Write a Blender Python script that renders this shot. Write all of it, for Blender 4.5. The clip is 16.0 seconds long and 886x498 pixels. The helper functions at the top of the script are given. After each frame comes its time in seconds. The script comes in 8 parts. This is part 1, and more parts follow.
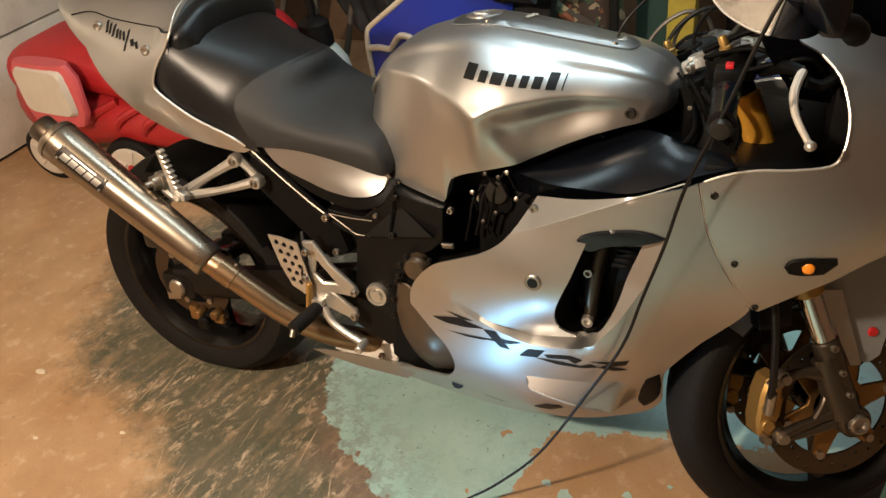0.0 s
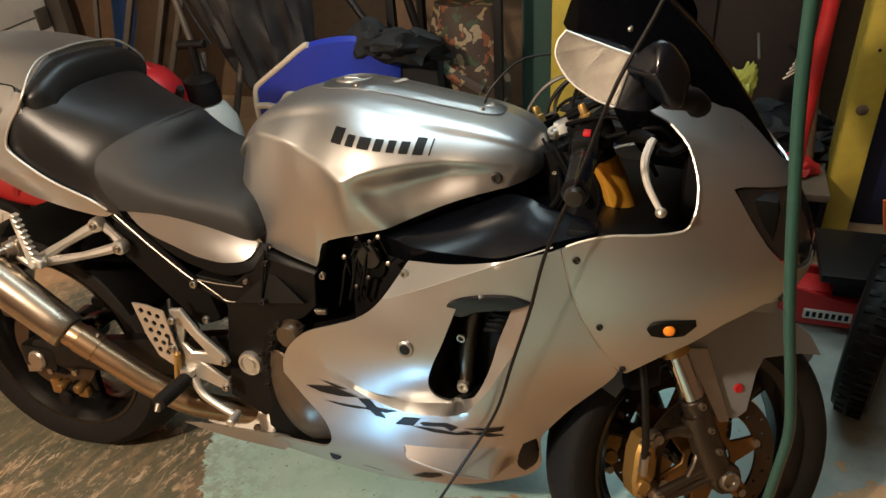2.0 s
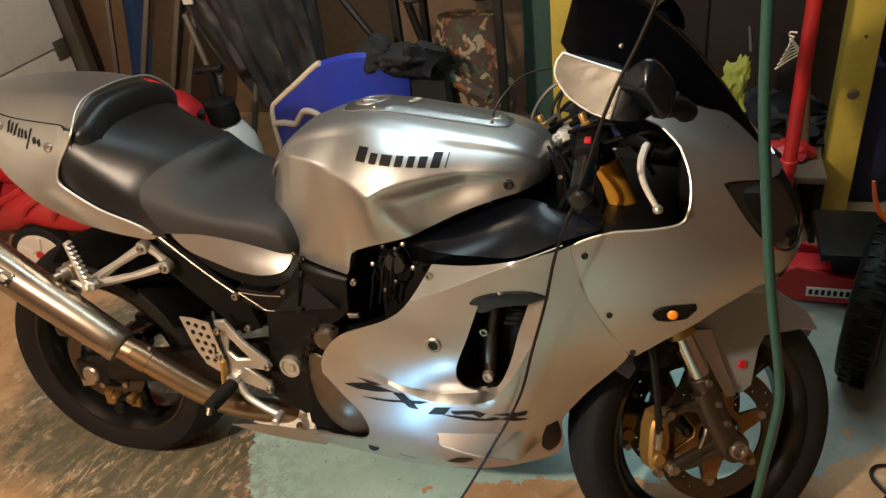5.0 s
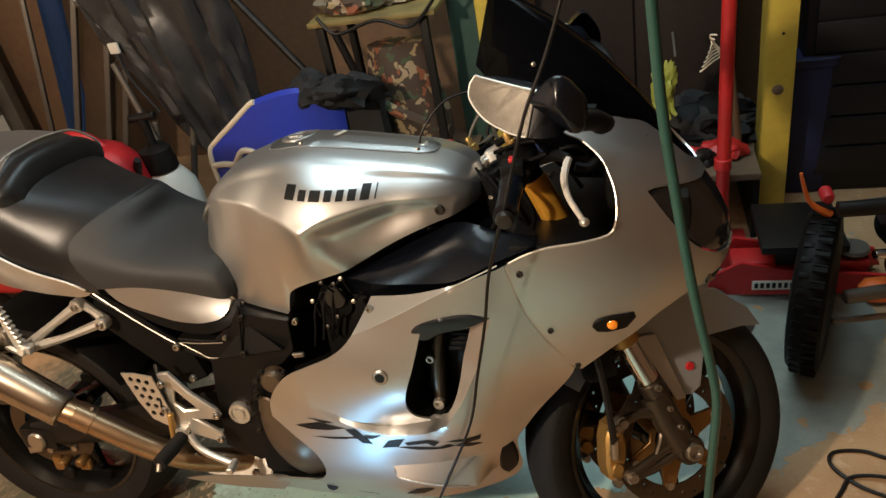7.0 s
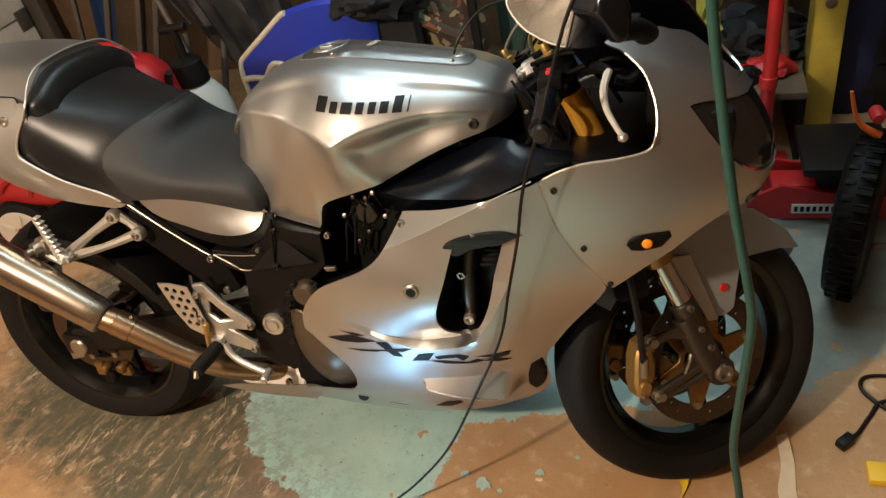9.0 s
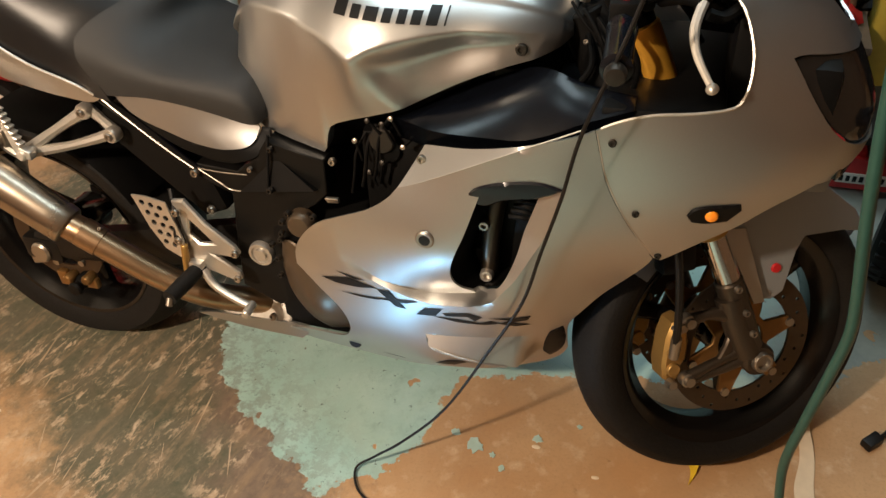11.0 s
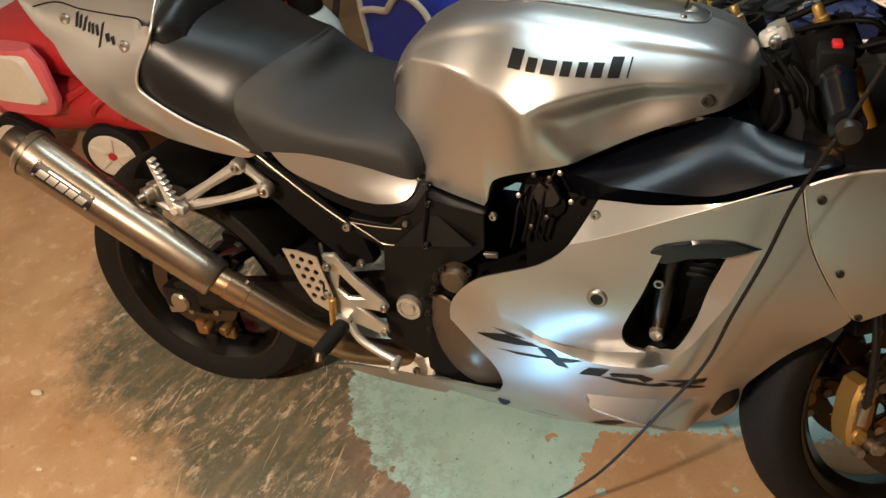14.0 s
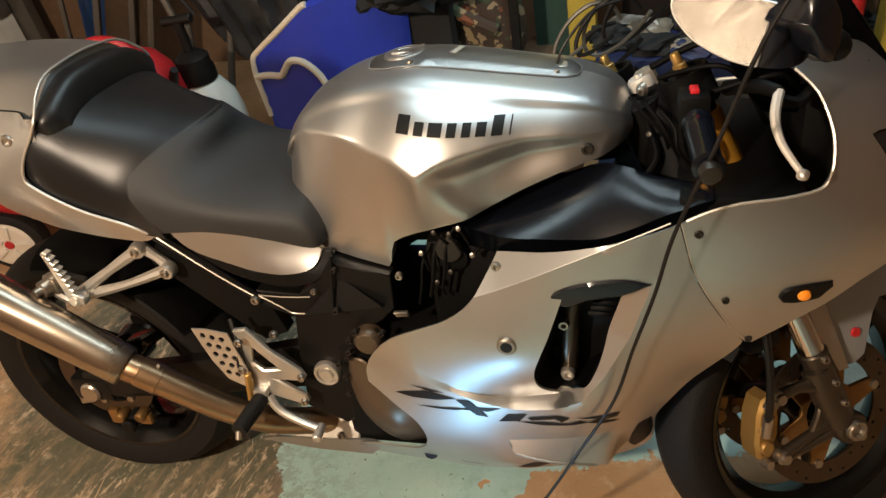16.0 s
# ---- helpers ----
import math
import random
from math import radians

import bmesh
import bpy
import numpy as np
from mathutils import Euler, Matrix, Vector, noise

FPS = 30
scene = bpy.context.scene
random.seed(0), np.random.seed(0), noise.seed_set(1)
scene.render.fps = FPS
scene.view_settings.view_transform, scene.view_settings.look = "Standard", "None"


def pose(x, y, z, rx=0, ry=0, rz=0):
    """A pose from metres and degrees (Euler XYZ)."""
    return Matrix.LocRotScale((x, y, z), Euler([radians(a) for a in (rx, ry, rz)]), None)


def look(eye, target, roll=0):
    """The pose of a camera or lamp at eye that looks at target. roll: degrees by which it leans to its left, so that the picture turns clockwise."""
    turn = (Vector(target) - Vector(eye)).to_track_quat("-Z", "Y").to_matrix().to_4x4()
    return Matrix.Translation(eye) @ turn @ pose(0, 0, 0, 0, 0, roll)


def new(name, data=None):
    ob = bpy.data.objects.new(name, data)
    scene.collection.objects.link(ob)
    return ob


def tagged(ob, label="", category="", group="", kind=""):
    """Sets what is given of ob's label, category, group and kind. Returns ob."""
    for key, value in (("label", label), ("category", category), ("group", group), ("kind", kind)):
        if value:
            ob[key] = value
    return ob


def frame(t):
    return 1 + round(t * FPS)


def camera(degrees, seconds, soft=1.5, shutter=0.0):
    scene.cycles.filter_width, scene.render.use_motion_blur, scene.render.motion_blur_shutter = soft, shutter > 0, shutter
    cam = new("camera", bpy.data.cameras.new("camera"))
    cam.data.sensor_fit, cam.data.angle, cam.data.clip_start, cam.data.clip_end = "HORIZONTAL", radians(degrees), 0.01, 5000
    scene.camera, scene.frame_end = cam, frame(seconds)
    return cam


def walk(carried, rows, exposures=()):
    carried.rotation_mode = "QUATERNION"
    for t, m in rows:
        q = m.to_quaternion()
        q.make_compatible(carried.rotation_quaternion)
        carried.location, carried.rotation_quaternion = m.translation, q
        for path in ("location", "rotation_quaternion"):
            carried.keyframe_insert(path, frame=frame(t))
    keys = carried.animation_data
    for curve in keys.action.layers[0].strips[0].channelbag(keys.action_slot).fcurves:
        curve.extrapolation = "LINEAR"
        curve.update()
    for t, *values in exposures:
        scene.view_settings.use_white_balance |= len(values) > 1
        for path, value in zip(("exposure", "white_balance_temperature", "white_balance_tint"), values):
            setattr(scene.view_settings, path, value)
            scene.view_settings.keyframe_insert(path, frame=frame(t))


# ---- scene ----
cam = camera(61.0, 16.0)
PATH = [
    (0, (0.594, -1.101, 1.443), (-0.169, 0.315, 0.254), -8.1),
    (0.5, (0.604, -1.082, 1.441), (-0.102, 0.38, 0.272), -8.2),
    (1, (0.62, -1.039, 1.434), (-0.041, 0.446, 0.27), -8.5),
    (1.5, (0.647, -1.03, 1.44), (0.046, 0.499, 0.299), -6.3),
    (2, (0.65, -1.043, 1.44), (0.082, 0.531, 0.344), -4.1),
    (2.5, (0.653, -1.05, 1.447), (0.06, 0.541, 0.39), -5.3),
    (3, (0.634, -1.06, 1.478), (-0.01, 0.494, 0.398), -7.0),
    (3.5, (0.64, -1.151, 1.522), (-0.084, 0.341, 0.404), -9.5),
    (4, (0.659, -1.17, 1.522), (-0.067, 0.304, 0.381), -10.1),
    (4.5, (0.665, -1.155, 1.518), (0.042, 0.378, 0.395), -7.3),
    (7, (0.719, -1.114, 1.512), (0.208, 0.503, 0.453), -11.4),
    (7.5, (0.725, -1.116, 1.497), (0.243, 0.513, 0.44), -11.0),
    (8, (0.699, -1.131, 1.506), (0.111, 0.403, 0.364), -12.4),
    (8.5, (0.692, -1.122, 1.505), (0.065, 0.374, 0.335), -13.5),
    (9, (0.712, -1.11, 1.497), (0.121, 0.366, 0.283), -12.9),
    (9.5, (0.649, -1.078, 1.45), (0.089, 0.316, 0.129), -8.0),
    (10, (0.63, -1.039, 1.436), (0.068, 0.311, 0.072), -7.6),
    (12.5, (0.468, -0.878, 1.402), (-0.013, 0.466, 0.002), -6.1),
    (13, (0.424, -0.924, 1.431), (-0.094, 0.486, 0.111), -8.6),
    (13.5, (0.418, -0.939, 1.431), (-0.197, 0.432, 0.111), -8.6),
    (14, (0.423, -0.945, 1.444), (-0.279, 0.39, 0.131), -11.2),
    (14.5, (0.424, -0.946, 1.453), (-0.299, 0.427, 0.192), -10.9),
    (15, (0.421, -0.939, 1.455), (-0.259, 0.476, 0.216), -10.2),
    (15.5, (0.434, -0.933, 1.46), (-0.192, 0.492, 0.204), -11.4),
    (16, (0.458, -0.932, 1.472), (-0.066, 0.533, 0.215), -11.9),
]
walk(cam, [(t, look(eye, target, roll)) for t, eye, target, roll in PATH])

# ---- light and exposure ----
world = bpy.data.worlds.new("night_world")
scene.world = world
world.use_nodes = True
world.node_tree.nodes["Background"].inputs[0].default_value = (0.30, 0.34, 0.42, 1)
world.node_tree.nodes["Background"].inputs[1].default_value = 0.004


def bulb(name, at, watts, colour, size):
    d = bpy.data.lights.new(name, "POINT")
    d.energy, d.color, d.shadow_soft_size = watts, colour, size
    o = new(name, d)
    o.location = at
    return o


def flood(name, eye, target, watts, colour, size, angle):
    d = bpy.data.lights.new(name, "SPOT")
    d.energy, d.color, d.shadow_soft_size = watts, colour, size
    d.spot_size, d.spot_blend = radians(angle), 0.6
    o = new(name, d)
    o.matrix_world = look(eye, target)
    return o


bulb("warm_bulb", (-0.55, -1.55, 1.95), 213, (1.0, 0.793, 0.598), 0.055)
# Floats clear of the work_light object, placed and narrowed to fit the viewed glint.
flood("cool_worklight", (0.035, -0.61, 0.145), (0.16, -0.22, 0.23), 5.8, (0.26, 0.63, 1.0), 0.018, 70)
# Unseen sources inferred from cool sheen; the far one also brightens the background.
for at, size, watts in (((0.25, 0.15, 2.46), (1.3, 0.30), 14), ((0.60, 1.05, 2.46), (1.5, 0.55), 23)):
    d = bpy.data.lights.new("ceiling_panel", "AREA")
    d.shape, d.size, d.size_y, d.energy, d.color = "RECTANGLE", size[0], size[1], watts, (0.72, 0.91, 0.98)
    new("ceiling_panel", d).matrix_world = pose(*at)

# ---- materials ----


def mat(name, colour, rough=0.5, metal=0.0, grain=0.0, scale=60.0, bump=0.0, coat=0.0, dirt=0.0, dirt_colour=(0.2, 0.16, 0.11), vary=0.0, aniso=0.0, spec=0.5):
    """Principled surface: grain varies the colour finely, dirt lays broad stains, bump gives relief, vary shifts each object."""
    k = bpy.data.materials.new(name)
    k.use_nodes = True
    n, l = k.node_tree.nodes, k.node_tree.links
    b = n["Principled BSDF"]
    b.inputs["Roughness"].default_value = rough
    b.inputs["Metallic"].default_value = metal
    b.inputs["Coat Weight"].default_value = coat
    b.inputs["Coat Roughness"].default_value = 0.12
    b.inputs["Anisotropic"].default_value = aniso
    b.inputs["Specular IOR Level"].default_value = spec
    tc = n.new("ShaderNodeTexCoord")
    fine = n.new("ShaderNodeTexNoise")
    fine.inputs["Scale"].default_value, fine.inputs["Detail"].default_value = scale, 6
    broad = n.new("ShaderNodeTexNoise")
    broad.inputs["Scale"].default_value, broad.inputs["Detail"].default_value = 5.0, 8
    l.new(tc.outputs["Object"], fine.inputs["Vector"])
    l.new(tc.outputs["Object"], broad.inputs["Vector"])
    hi = tuple(min(1, c * (1 + grain)) for c in colour)
    lo = tuple(c * (1 - grain) for c in colour)
    mix = n.new("ShaderNodeMix")
    mix.data_type = "RGBA"
    mix.inputs["A"].default_value, mix.inputs["B"].default_value = (*lo, 1), (*hi, 1)
    l.new(fine.outputs["Fac"], mix.inputs["Factor"])
    out = mix.outputs["Result"]
    if dirt:
        ramp = n.new("ShaderNodeMapRange")
        ramp.inputs["From Min"].default_value, ramp.inputs["From Max"].default_value = 0.48, 0.75
        ramp.inputs["To Max"].default_value = dirt
        l.new(broad.outputs["Fac"], ramp.inputs["Value"])
        m2 = n.new("ShaderNodeMix")
        m2.data_type = "RGBA"
        m2.inputs["B"].default_value = (*dirt_colour, 1)
        l.new(out, m2.inputs["A"])
        l.new(ramp.outputs["Result"], m2.inputs["Factor"])
        out = m2.outputs["Result"]
        r2 = n.new("ShaderNodeMapRange")
        r2.inputs["To Min"].default_value, r2.inputs["To Max"].default_value = rough * 0.85, min(1, rough * 1.25 + 0.05)
        l.new(broad.outputs["Fac"], r2.inputs["Value"])
        l.new(r2.outputs["Result"], b.inputs["Roughness"])
    if vary:
        info = n.new("ShaderNodeObjectInfo")
        hsv = n.new("ShaderNodeHueSaturation")
        r3 = n.new("ShaderNodeMapRange")
        r3.inputs["To Min"].default_value, r3.inputs["To Max"].default_value = 1 - vary, 1 + vary
        l.new(info.outputs["Random"], r3.inputs["Value"])
        l.new(r3.outputs["Result"], hsv.inputs["Value"])
        l.new(out, hsv.inputs["Color"])
        out = hsv.outputs["Color"]
    l.new(out, b.inputs["Base Color"])
    if bump:
        bp = n.new("ShaderNodeBump")
        bp.inputs["Strength"].default_value, bp.inputs["Distance"].default_value = bump, 0.002
        l.new(fine.outputs["Fac"], bp.inputs["Height"])
        l.new(bp.outputs["Normal"], b.inputs["Normal"])
    return k


def glass(name, colour, rough=0.03, alpha=0.25):
    k = mat(name, colour, rough, 0.0, coat=0.0, spec=0.08)
    b = k.node_tree.nodes["Principled BSDF"]
    b.inputs["Alpha"].default_value = alpha
    return k


silver = mat("silver_paint", (0.45, 0.45, 0.44), 0.325, 0.94, 0.10, 900, 0.03, 0.16, 0.10, (0.33, 0.32, 0.30))
silver_soft = mat("silver_soft", (0.20, 0.205, 0.21), 0.45, 0.45, 0.06, 900, 0.02, 0.1, 0.14, (0.30, 0.26, 0.2))
gloss_black = mat("gloss_black", (0.004, 0.005, 0.008), 0.21, 0.0, 0.2, 300, 0.01, 0.1, 0.4, (0.006, 0.007, 0.010), spec=0.35)
satin_black = mat("satin_black", (0.004, 0.0039, 0.0038), 0.45, 0.0, 0.3, 120, 0.08, 0.0, 0.5, (0.006, 0.0052, 0.0045), spec=0.12)
dull_black = mat("dull_black", (0.0026, 0.0025, 0.0025), 0.5, 0.0, 0.3, 120, 0.08, 0.0, 0.4, (0.004, 0.0036, 0.0032), spec=0.07)
frame_black = mat("frame_black", (0.0050, 0.0046, 0.0042), 0.38, 0.0, 0.25, 160, 0.1, 0.0, 0.5, (0.008, 0.0066, 0.0052), spec=0.16)
vinyl = mat("black_vinyl", (0.0055, 0.0058, 0.0065), 0.33, 0.0, 0.3, 700, 0.12, 0.0, 0.6, (0.010, 0.011, 0.013), spec=0.4)
vinyl_grip = mat("grey_vinyl", (0.0165, 0.016, 0.0155), 0.52, 0.0, 0.25, 1400, 0.3, 0.0, 0.4, (0.026, 0.025, 0.024), spec=0.42)
rubber = mat("tyre_rubber", (0.0085, 0.0078, 0.0072), 0.62, 0.0, 0.4, 160, 0.6, 0.0, 0.6, (0.020, 0.016, 0.012), spec=0.16)
rim_black = mat("rim_black", (0.0045, 0.0042, 0.004), 0.17, 0.0, 0.2, 80, 0.05, 0.0, 0.5, (0.008, 0.006, 0.0045), spec=0.34)
alloy = mat("cast_alloy", (0.58, 0.55, 0.5), 0.38, 0.85, 0.08, 200, 0.06, 0.0, 0.3, (0.25, 0.2, 0.14))
fork_grey = mat("fork_grey", (0.075, 0.058, 0.042), 0.30, 0.75, 0.12, 160, 0.06, 0.0, 0.4, (0.1, 0.075, 0.05))
chrome = mat("chrome", (0.72, 0.7, 0.68), 0.12, 1.0, 0.05, 200, 0.0)
steel = mat("brushed_steel", (0.31, 0.265, 0.21), 0.24, 0.95, 0.16, 30, 0.03, 0.0, 0.35, (0.24, 0.18, 0.12), aniso=0.6)
bronze_pipe = mat("heat_tinted_pipe", (0.31, 0.215, 0.13), 0.27, 0.95, 0.2, 18, 0.04, 0.0, 0.5, (0.22, 0.10, 0.05))
clutch_brown = mat("engine_cover", (0.085, 0.06, 0.038), 0.33, 0.45, 0.12, 160, 0.06, 0.0, 0.4, (0.08, 0.055, 0.035))
gold = mat("gold_anodised", (0.42, 0.25, 0.075), 0.38, 0.7, 0.1, 160, 0.05, 0.0, 0.35, (0.2, 0.13, 0.06))
fork_gold = mat("fork_gold", (0.66, 0.33, 0.04), 0.32, 0.6, 0.08, 100, 0.02)
disc_steel = mat("disc_steel", (0.075, 0.055, 0.038), 0.34, 0.85, 0.15, 90, 0.05, 0.0, 0.4, (0.1, 0.07, 0.04))
bolt_steel = mat("bolt_steel", (0.34, 0.30, 0.25), 0.35, 0.9, 0.1, 120)
bolt_dark = mat("bolt_dark", (0.032, 0.027, 0.022), 0.4, 0.6)
decal_black = mat("decal_black", (0.004, 0.004, 0.004), 0.4, spec=0.25)
decal_white = mat("decal_white", (0.62, 0.58, 0.5), 0.45)
amber = mat("amber_lens", (0.9, 0.28, 0.02), 0.15, 0.0, coat=0.5)
red_plastic = mat("red_plastic", (0.55, 0.015, 0.02), 0.38, 0.0, 0.1, 60, 0.03, 0.0, 0.3, (0.3, 0.02, 0.02))
smoke_lens = mat("dark_headlight_glass", (0.006, 0.007, 0.008), 0.06, 0.0, coat=0.8)
screen_dark = glass("tinted_screen", (0.003, 0.003, 0.004), 0.12, 0.99)
mirror_glass = mat("mirror_glass", (0.44, 0.43, 0.41), 0.02, 1.0)
hose_green = mat("green_rubber_hose", (0.016, 0.06, 0.048), 0.4, 0.0, 0.15, 90, 0.08)
guard_grey = mat("guard_grey", (0.27, 0.285, 0.295), 0.42, 0.25, 0.06, 900, 0.02, 0.1, 0.3, (0.22, 0.22, 0.21))
cast_pale = mat("pale_casting", (0.52, 0.48, 0.42), 0.5, 0.25, 0.15, 120, 0.1, 0.0, 0.5, (0.32, 0.26, 0.2))
cord_black = mat("black_cord", (0.007, 0.006, 0.0055), 0.45, spec=0.25)
carrier_bronze = mat("bronze_carrier", (0.26, 0.14, 0.045), 0.36, 0.75, 0.15, 90, 0.04, 0.0, 0.4, (0.07, 0.045, 0.025))

# ---- mesh tools ----
from mathutils.bvhtree import BVHTree
from mathutils.geometry import delaunay_2d_cdt


def part(name, bm, material, parent=None, label="", flat=False, at=None, sharp=38):
    """Links a bmesh as one mesh object under a thing or a part."""
    me = bpy.data.meshes.new(name)
    bmesh.ops.recalc_face_normals(bm, faces=bm.faces)
    bm.to_mesh(me)
    bm.free()
    me.materials.append(material)
    if not flat:
        me.polygons.foreach_set("use_smooth", [True] * len(me.polygons))
        me.set_sharp_from_angle(angle=radians(sharp))
    o = new(name, me)
    if parent:
        o.parent = parent
    if at is not None:
        o.matrix_basis = at
    if label:
        o["label"] = label
    return o


def other_side(ob, parent=None):
    """The same mesh mirrored across the vehicle's middle plane."""
    o = new(ob.name, ob.data)
    o.parent = parent or ob.parent
    o.matrix_basis = Matrix.Diagonal((1, -1, 1, 1)) @ ob.matrix_basis
    for k in ob.keys():
        o[k] = ob[k]
    return o


def empty(name, label="", category="", at=None, group=""):
    o = new(name)
    if at is not None:
        o.matrix_basis = at
    return tagged(o, label, category, group)


def curve_pts(pts, n=6, closed=False):
    """Points along a smooth curve through pts."""
    P = [Vector(p) for p in pts]
    m, out = len(P), []
    for i in range(m if closed else m - 1):
        a, b, c, d = (P[(i + k) % m] if closed else P[min(max(i + k, 0), m - 1)] for k in (-1, 0, 1, 2))
        for j in range(n):
            t = j / n
            out.append(0.5 * (2 * b + (c - a) * t + (2 * a - 5 * b + 4 * c - d) * t * t + (3 * b - a - 3 * c + d) * t ** 3))
    if not closed:
        out.append(P[-1])
    return out


def grid_faces(bm, rows, wrap=False):
    vs = [[bm.verts.new(p) for p in r] for r in rows]
    for a, b in zip(vs, vs[1:]):
        k = len(a)
        for i in range(k if wrap else k - 1):
            j = (i + 1) % k
            try:
                bm.faces.new((a[i], a[j], b[j], b[i]))
            except ValueError:
                pass
    return vs


def tube(pts, r, seg=10, n=5, smooth=True, bm=None):
    """A round bar along pts; r is one radius or one for each point."""
    bm = bm or bmesh.new()
    P = curve_pts(pts, n) if smooth else [Vector(p) for p in pts]
    R = [r] * len(P) if isinstance(r, (int, float)) else list(np.interp(np.linspace(0, len(r) - 1, len(P)), range(len(r)), r))
    rows, side = [], None
    for i, p in enumerate(P):
        d = (P[min(i + 1, len(P) - 1)] - P[max(i - 1, 0)]).normalized()
        if side is None:
            side = d.orthogonal().normalized()
        side = (side - d * side.dot(d)).normalized()
        up = d.cross(side)
        rows.append([p + (side * math.cos(a) + up * math.sin(a)) * R[i] for a in [2 * math.pi * k / seg for k in range(seg)]])
    vs = grid_faces(bm, rows, True)
    bm.faces.new(vs[0][::-1])
    bm.faces.new(vs[-1])
    return bm


def lathe(profile, seg=40, m=None, bm=None, closed=False):
    """Turns (radius, along) pairs about the local y axis."""
    bm = bm or bmesh.new()
    m = m or Matrix()
    rows = [[m @ Vector((r * math.cos(a), y, r * math.sin(a))) for a in [2 * math.pi * k / seg for k in range(seg)]] for r, y in (list(profile) + ([profile[0]] if closed else []))]
    vs = grid_faces(bm, rows, True)
    if closed:
        bmesh.ops.remove_doubles(bm, verts=bm.verts, dist=1e-6)
    else:
        for ring in (vs[0], vs[-1]):
            if (ring[0].co - ring[len(ring) // 2].co).length > 1e-5:
                bm.faces.new(ring)
    return bm


def toward(a, b):
    """A pose at a whose y axis points to b."""
    a, b = Vector(a), Vector(b)
    return Matrix.Translation(a) @ (b - a).to_track_quat("Y", "Z").to_matrix().to_4x4()


def rod(a, b, r0, r1=None, seg=16, bm=None, lip=0.0):
    r1 = r0 if r1 is None else r1
    d = (Vector(b) - Vector(a)).length
    e = min(0.003, r0 * 0.25, r1 * 0.25)
    return lathe([(r0 - e, 0), (r0, e), (r1, d - e), (r1 - e, d)], seg, toward(a, b), bm)


def block(a, b, bevel=0.004, bm=None, m=None):
    """A box between two corners with worn edges."""
    bm2 = bmesh.new()
    bmesh.ops.create_cube(bm2, size=1)
    for v in bm2.verts:
        v.co = Vector([(a[i] + b[i]) / 2 + v.co[i] * (b[i] - a[i]) for i in range(3)])
    if bevel:
        bmesh.ops.bevel(bm2, geom=list(bm2.edges), offset=min(bevel, 0.4 * min(abs(b[i] - a[i]) for i in range(3))), segments=2, profile=0.6, affect="EDGES")
    if m:
        bm2.transform(m)
    if bm is None:
        return bm2
    join(bm, bm2)
    return bm


def join(bm, other):
    me = bpy.data.meshes.new("tmp")
    other.to_mesh(me)
    other.free()
    bm.from_mesh(me)
    bpy.data.meshes.remove(me)
    return bm


def inside(p, loop):
    x, y, hit = p[0], p[1], False
    for i in range(len(loop)):
        a, b = loop[i - 1], loop[i]
        if (a[1] > y) != (b[1] > y) and x < (b[0] - a[0]) * (y - a[1]) / (b[1] - a[1]) + a[0]:
            hit = not hit
    return hit


def gap(p, loop):
    """Distance from p to a closed line."""
    L = np.array([q[:2] for q in loop])
    A, B = L, np.roll(L, -1, 0)
    d = B - A
    t = np.clip(((np.array(p[:2]) - A) * d).sum(1) / np.maximum((d * d).sum(1), 1e-12), 0, 1)
    e = np.array(p[:2]) - (A + t[:, None] * d)
    return float(np.sqrt((e * e).sum(1).min()))


def even(loop, step):
    """A closed line cut into pieces no longer than step."""
    out = []
    for i in range(len(loop)):
        a, b = Vector(loop[i][:2]), Vector(loop[(i + 1) % len(loop)][:2])
        k = max(1, int((b - a).length / step))
        out += [a.lerp(b, j / k) for j in range(k)]
    return out


def rounded(loop, sharp=45, n=4):
    """The closed line drawn as a smooth curve; only corners sharper than this many degrees stay corners."""
    P = [Vector(p[:2]) for p in loop]
    m = len(P)
    T = []
    for i in range(m):
        a, b = P[i] - P[i - 1], P[(i + 1) % m] - P[i]
        T.append(None if a.angle(b, 0) > radians(sharp) else (a.normalized() + b.normalized()).normalized())
    out = []
    for i in range(m):
        A, B = P[i], P[(i + 1) % m]
        d = B - A
        ta, tb = (T[i] or d.normalized()) * d.length, (T[(i + 1) % m] or d.normalized()) * d.length
        for j in range(n):
            t = j / n
            out.append(A * (2 * t ** 3 - 3 * t ** 2 + 1) + ta * (t ** 3 - 2 * t ** 2 + t) + B * (3 * t ** 2 - 2 * t ** 3) + tb * (t ** 3 - t ** 2))
    return out


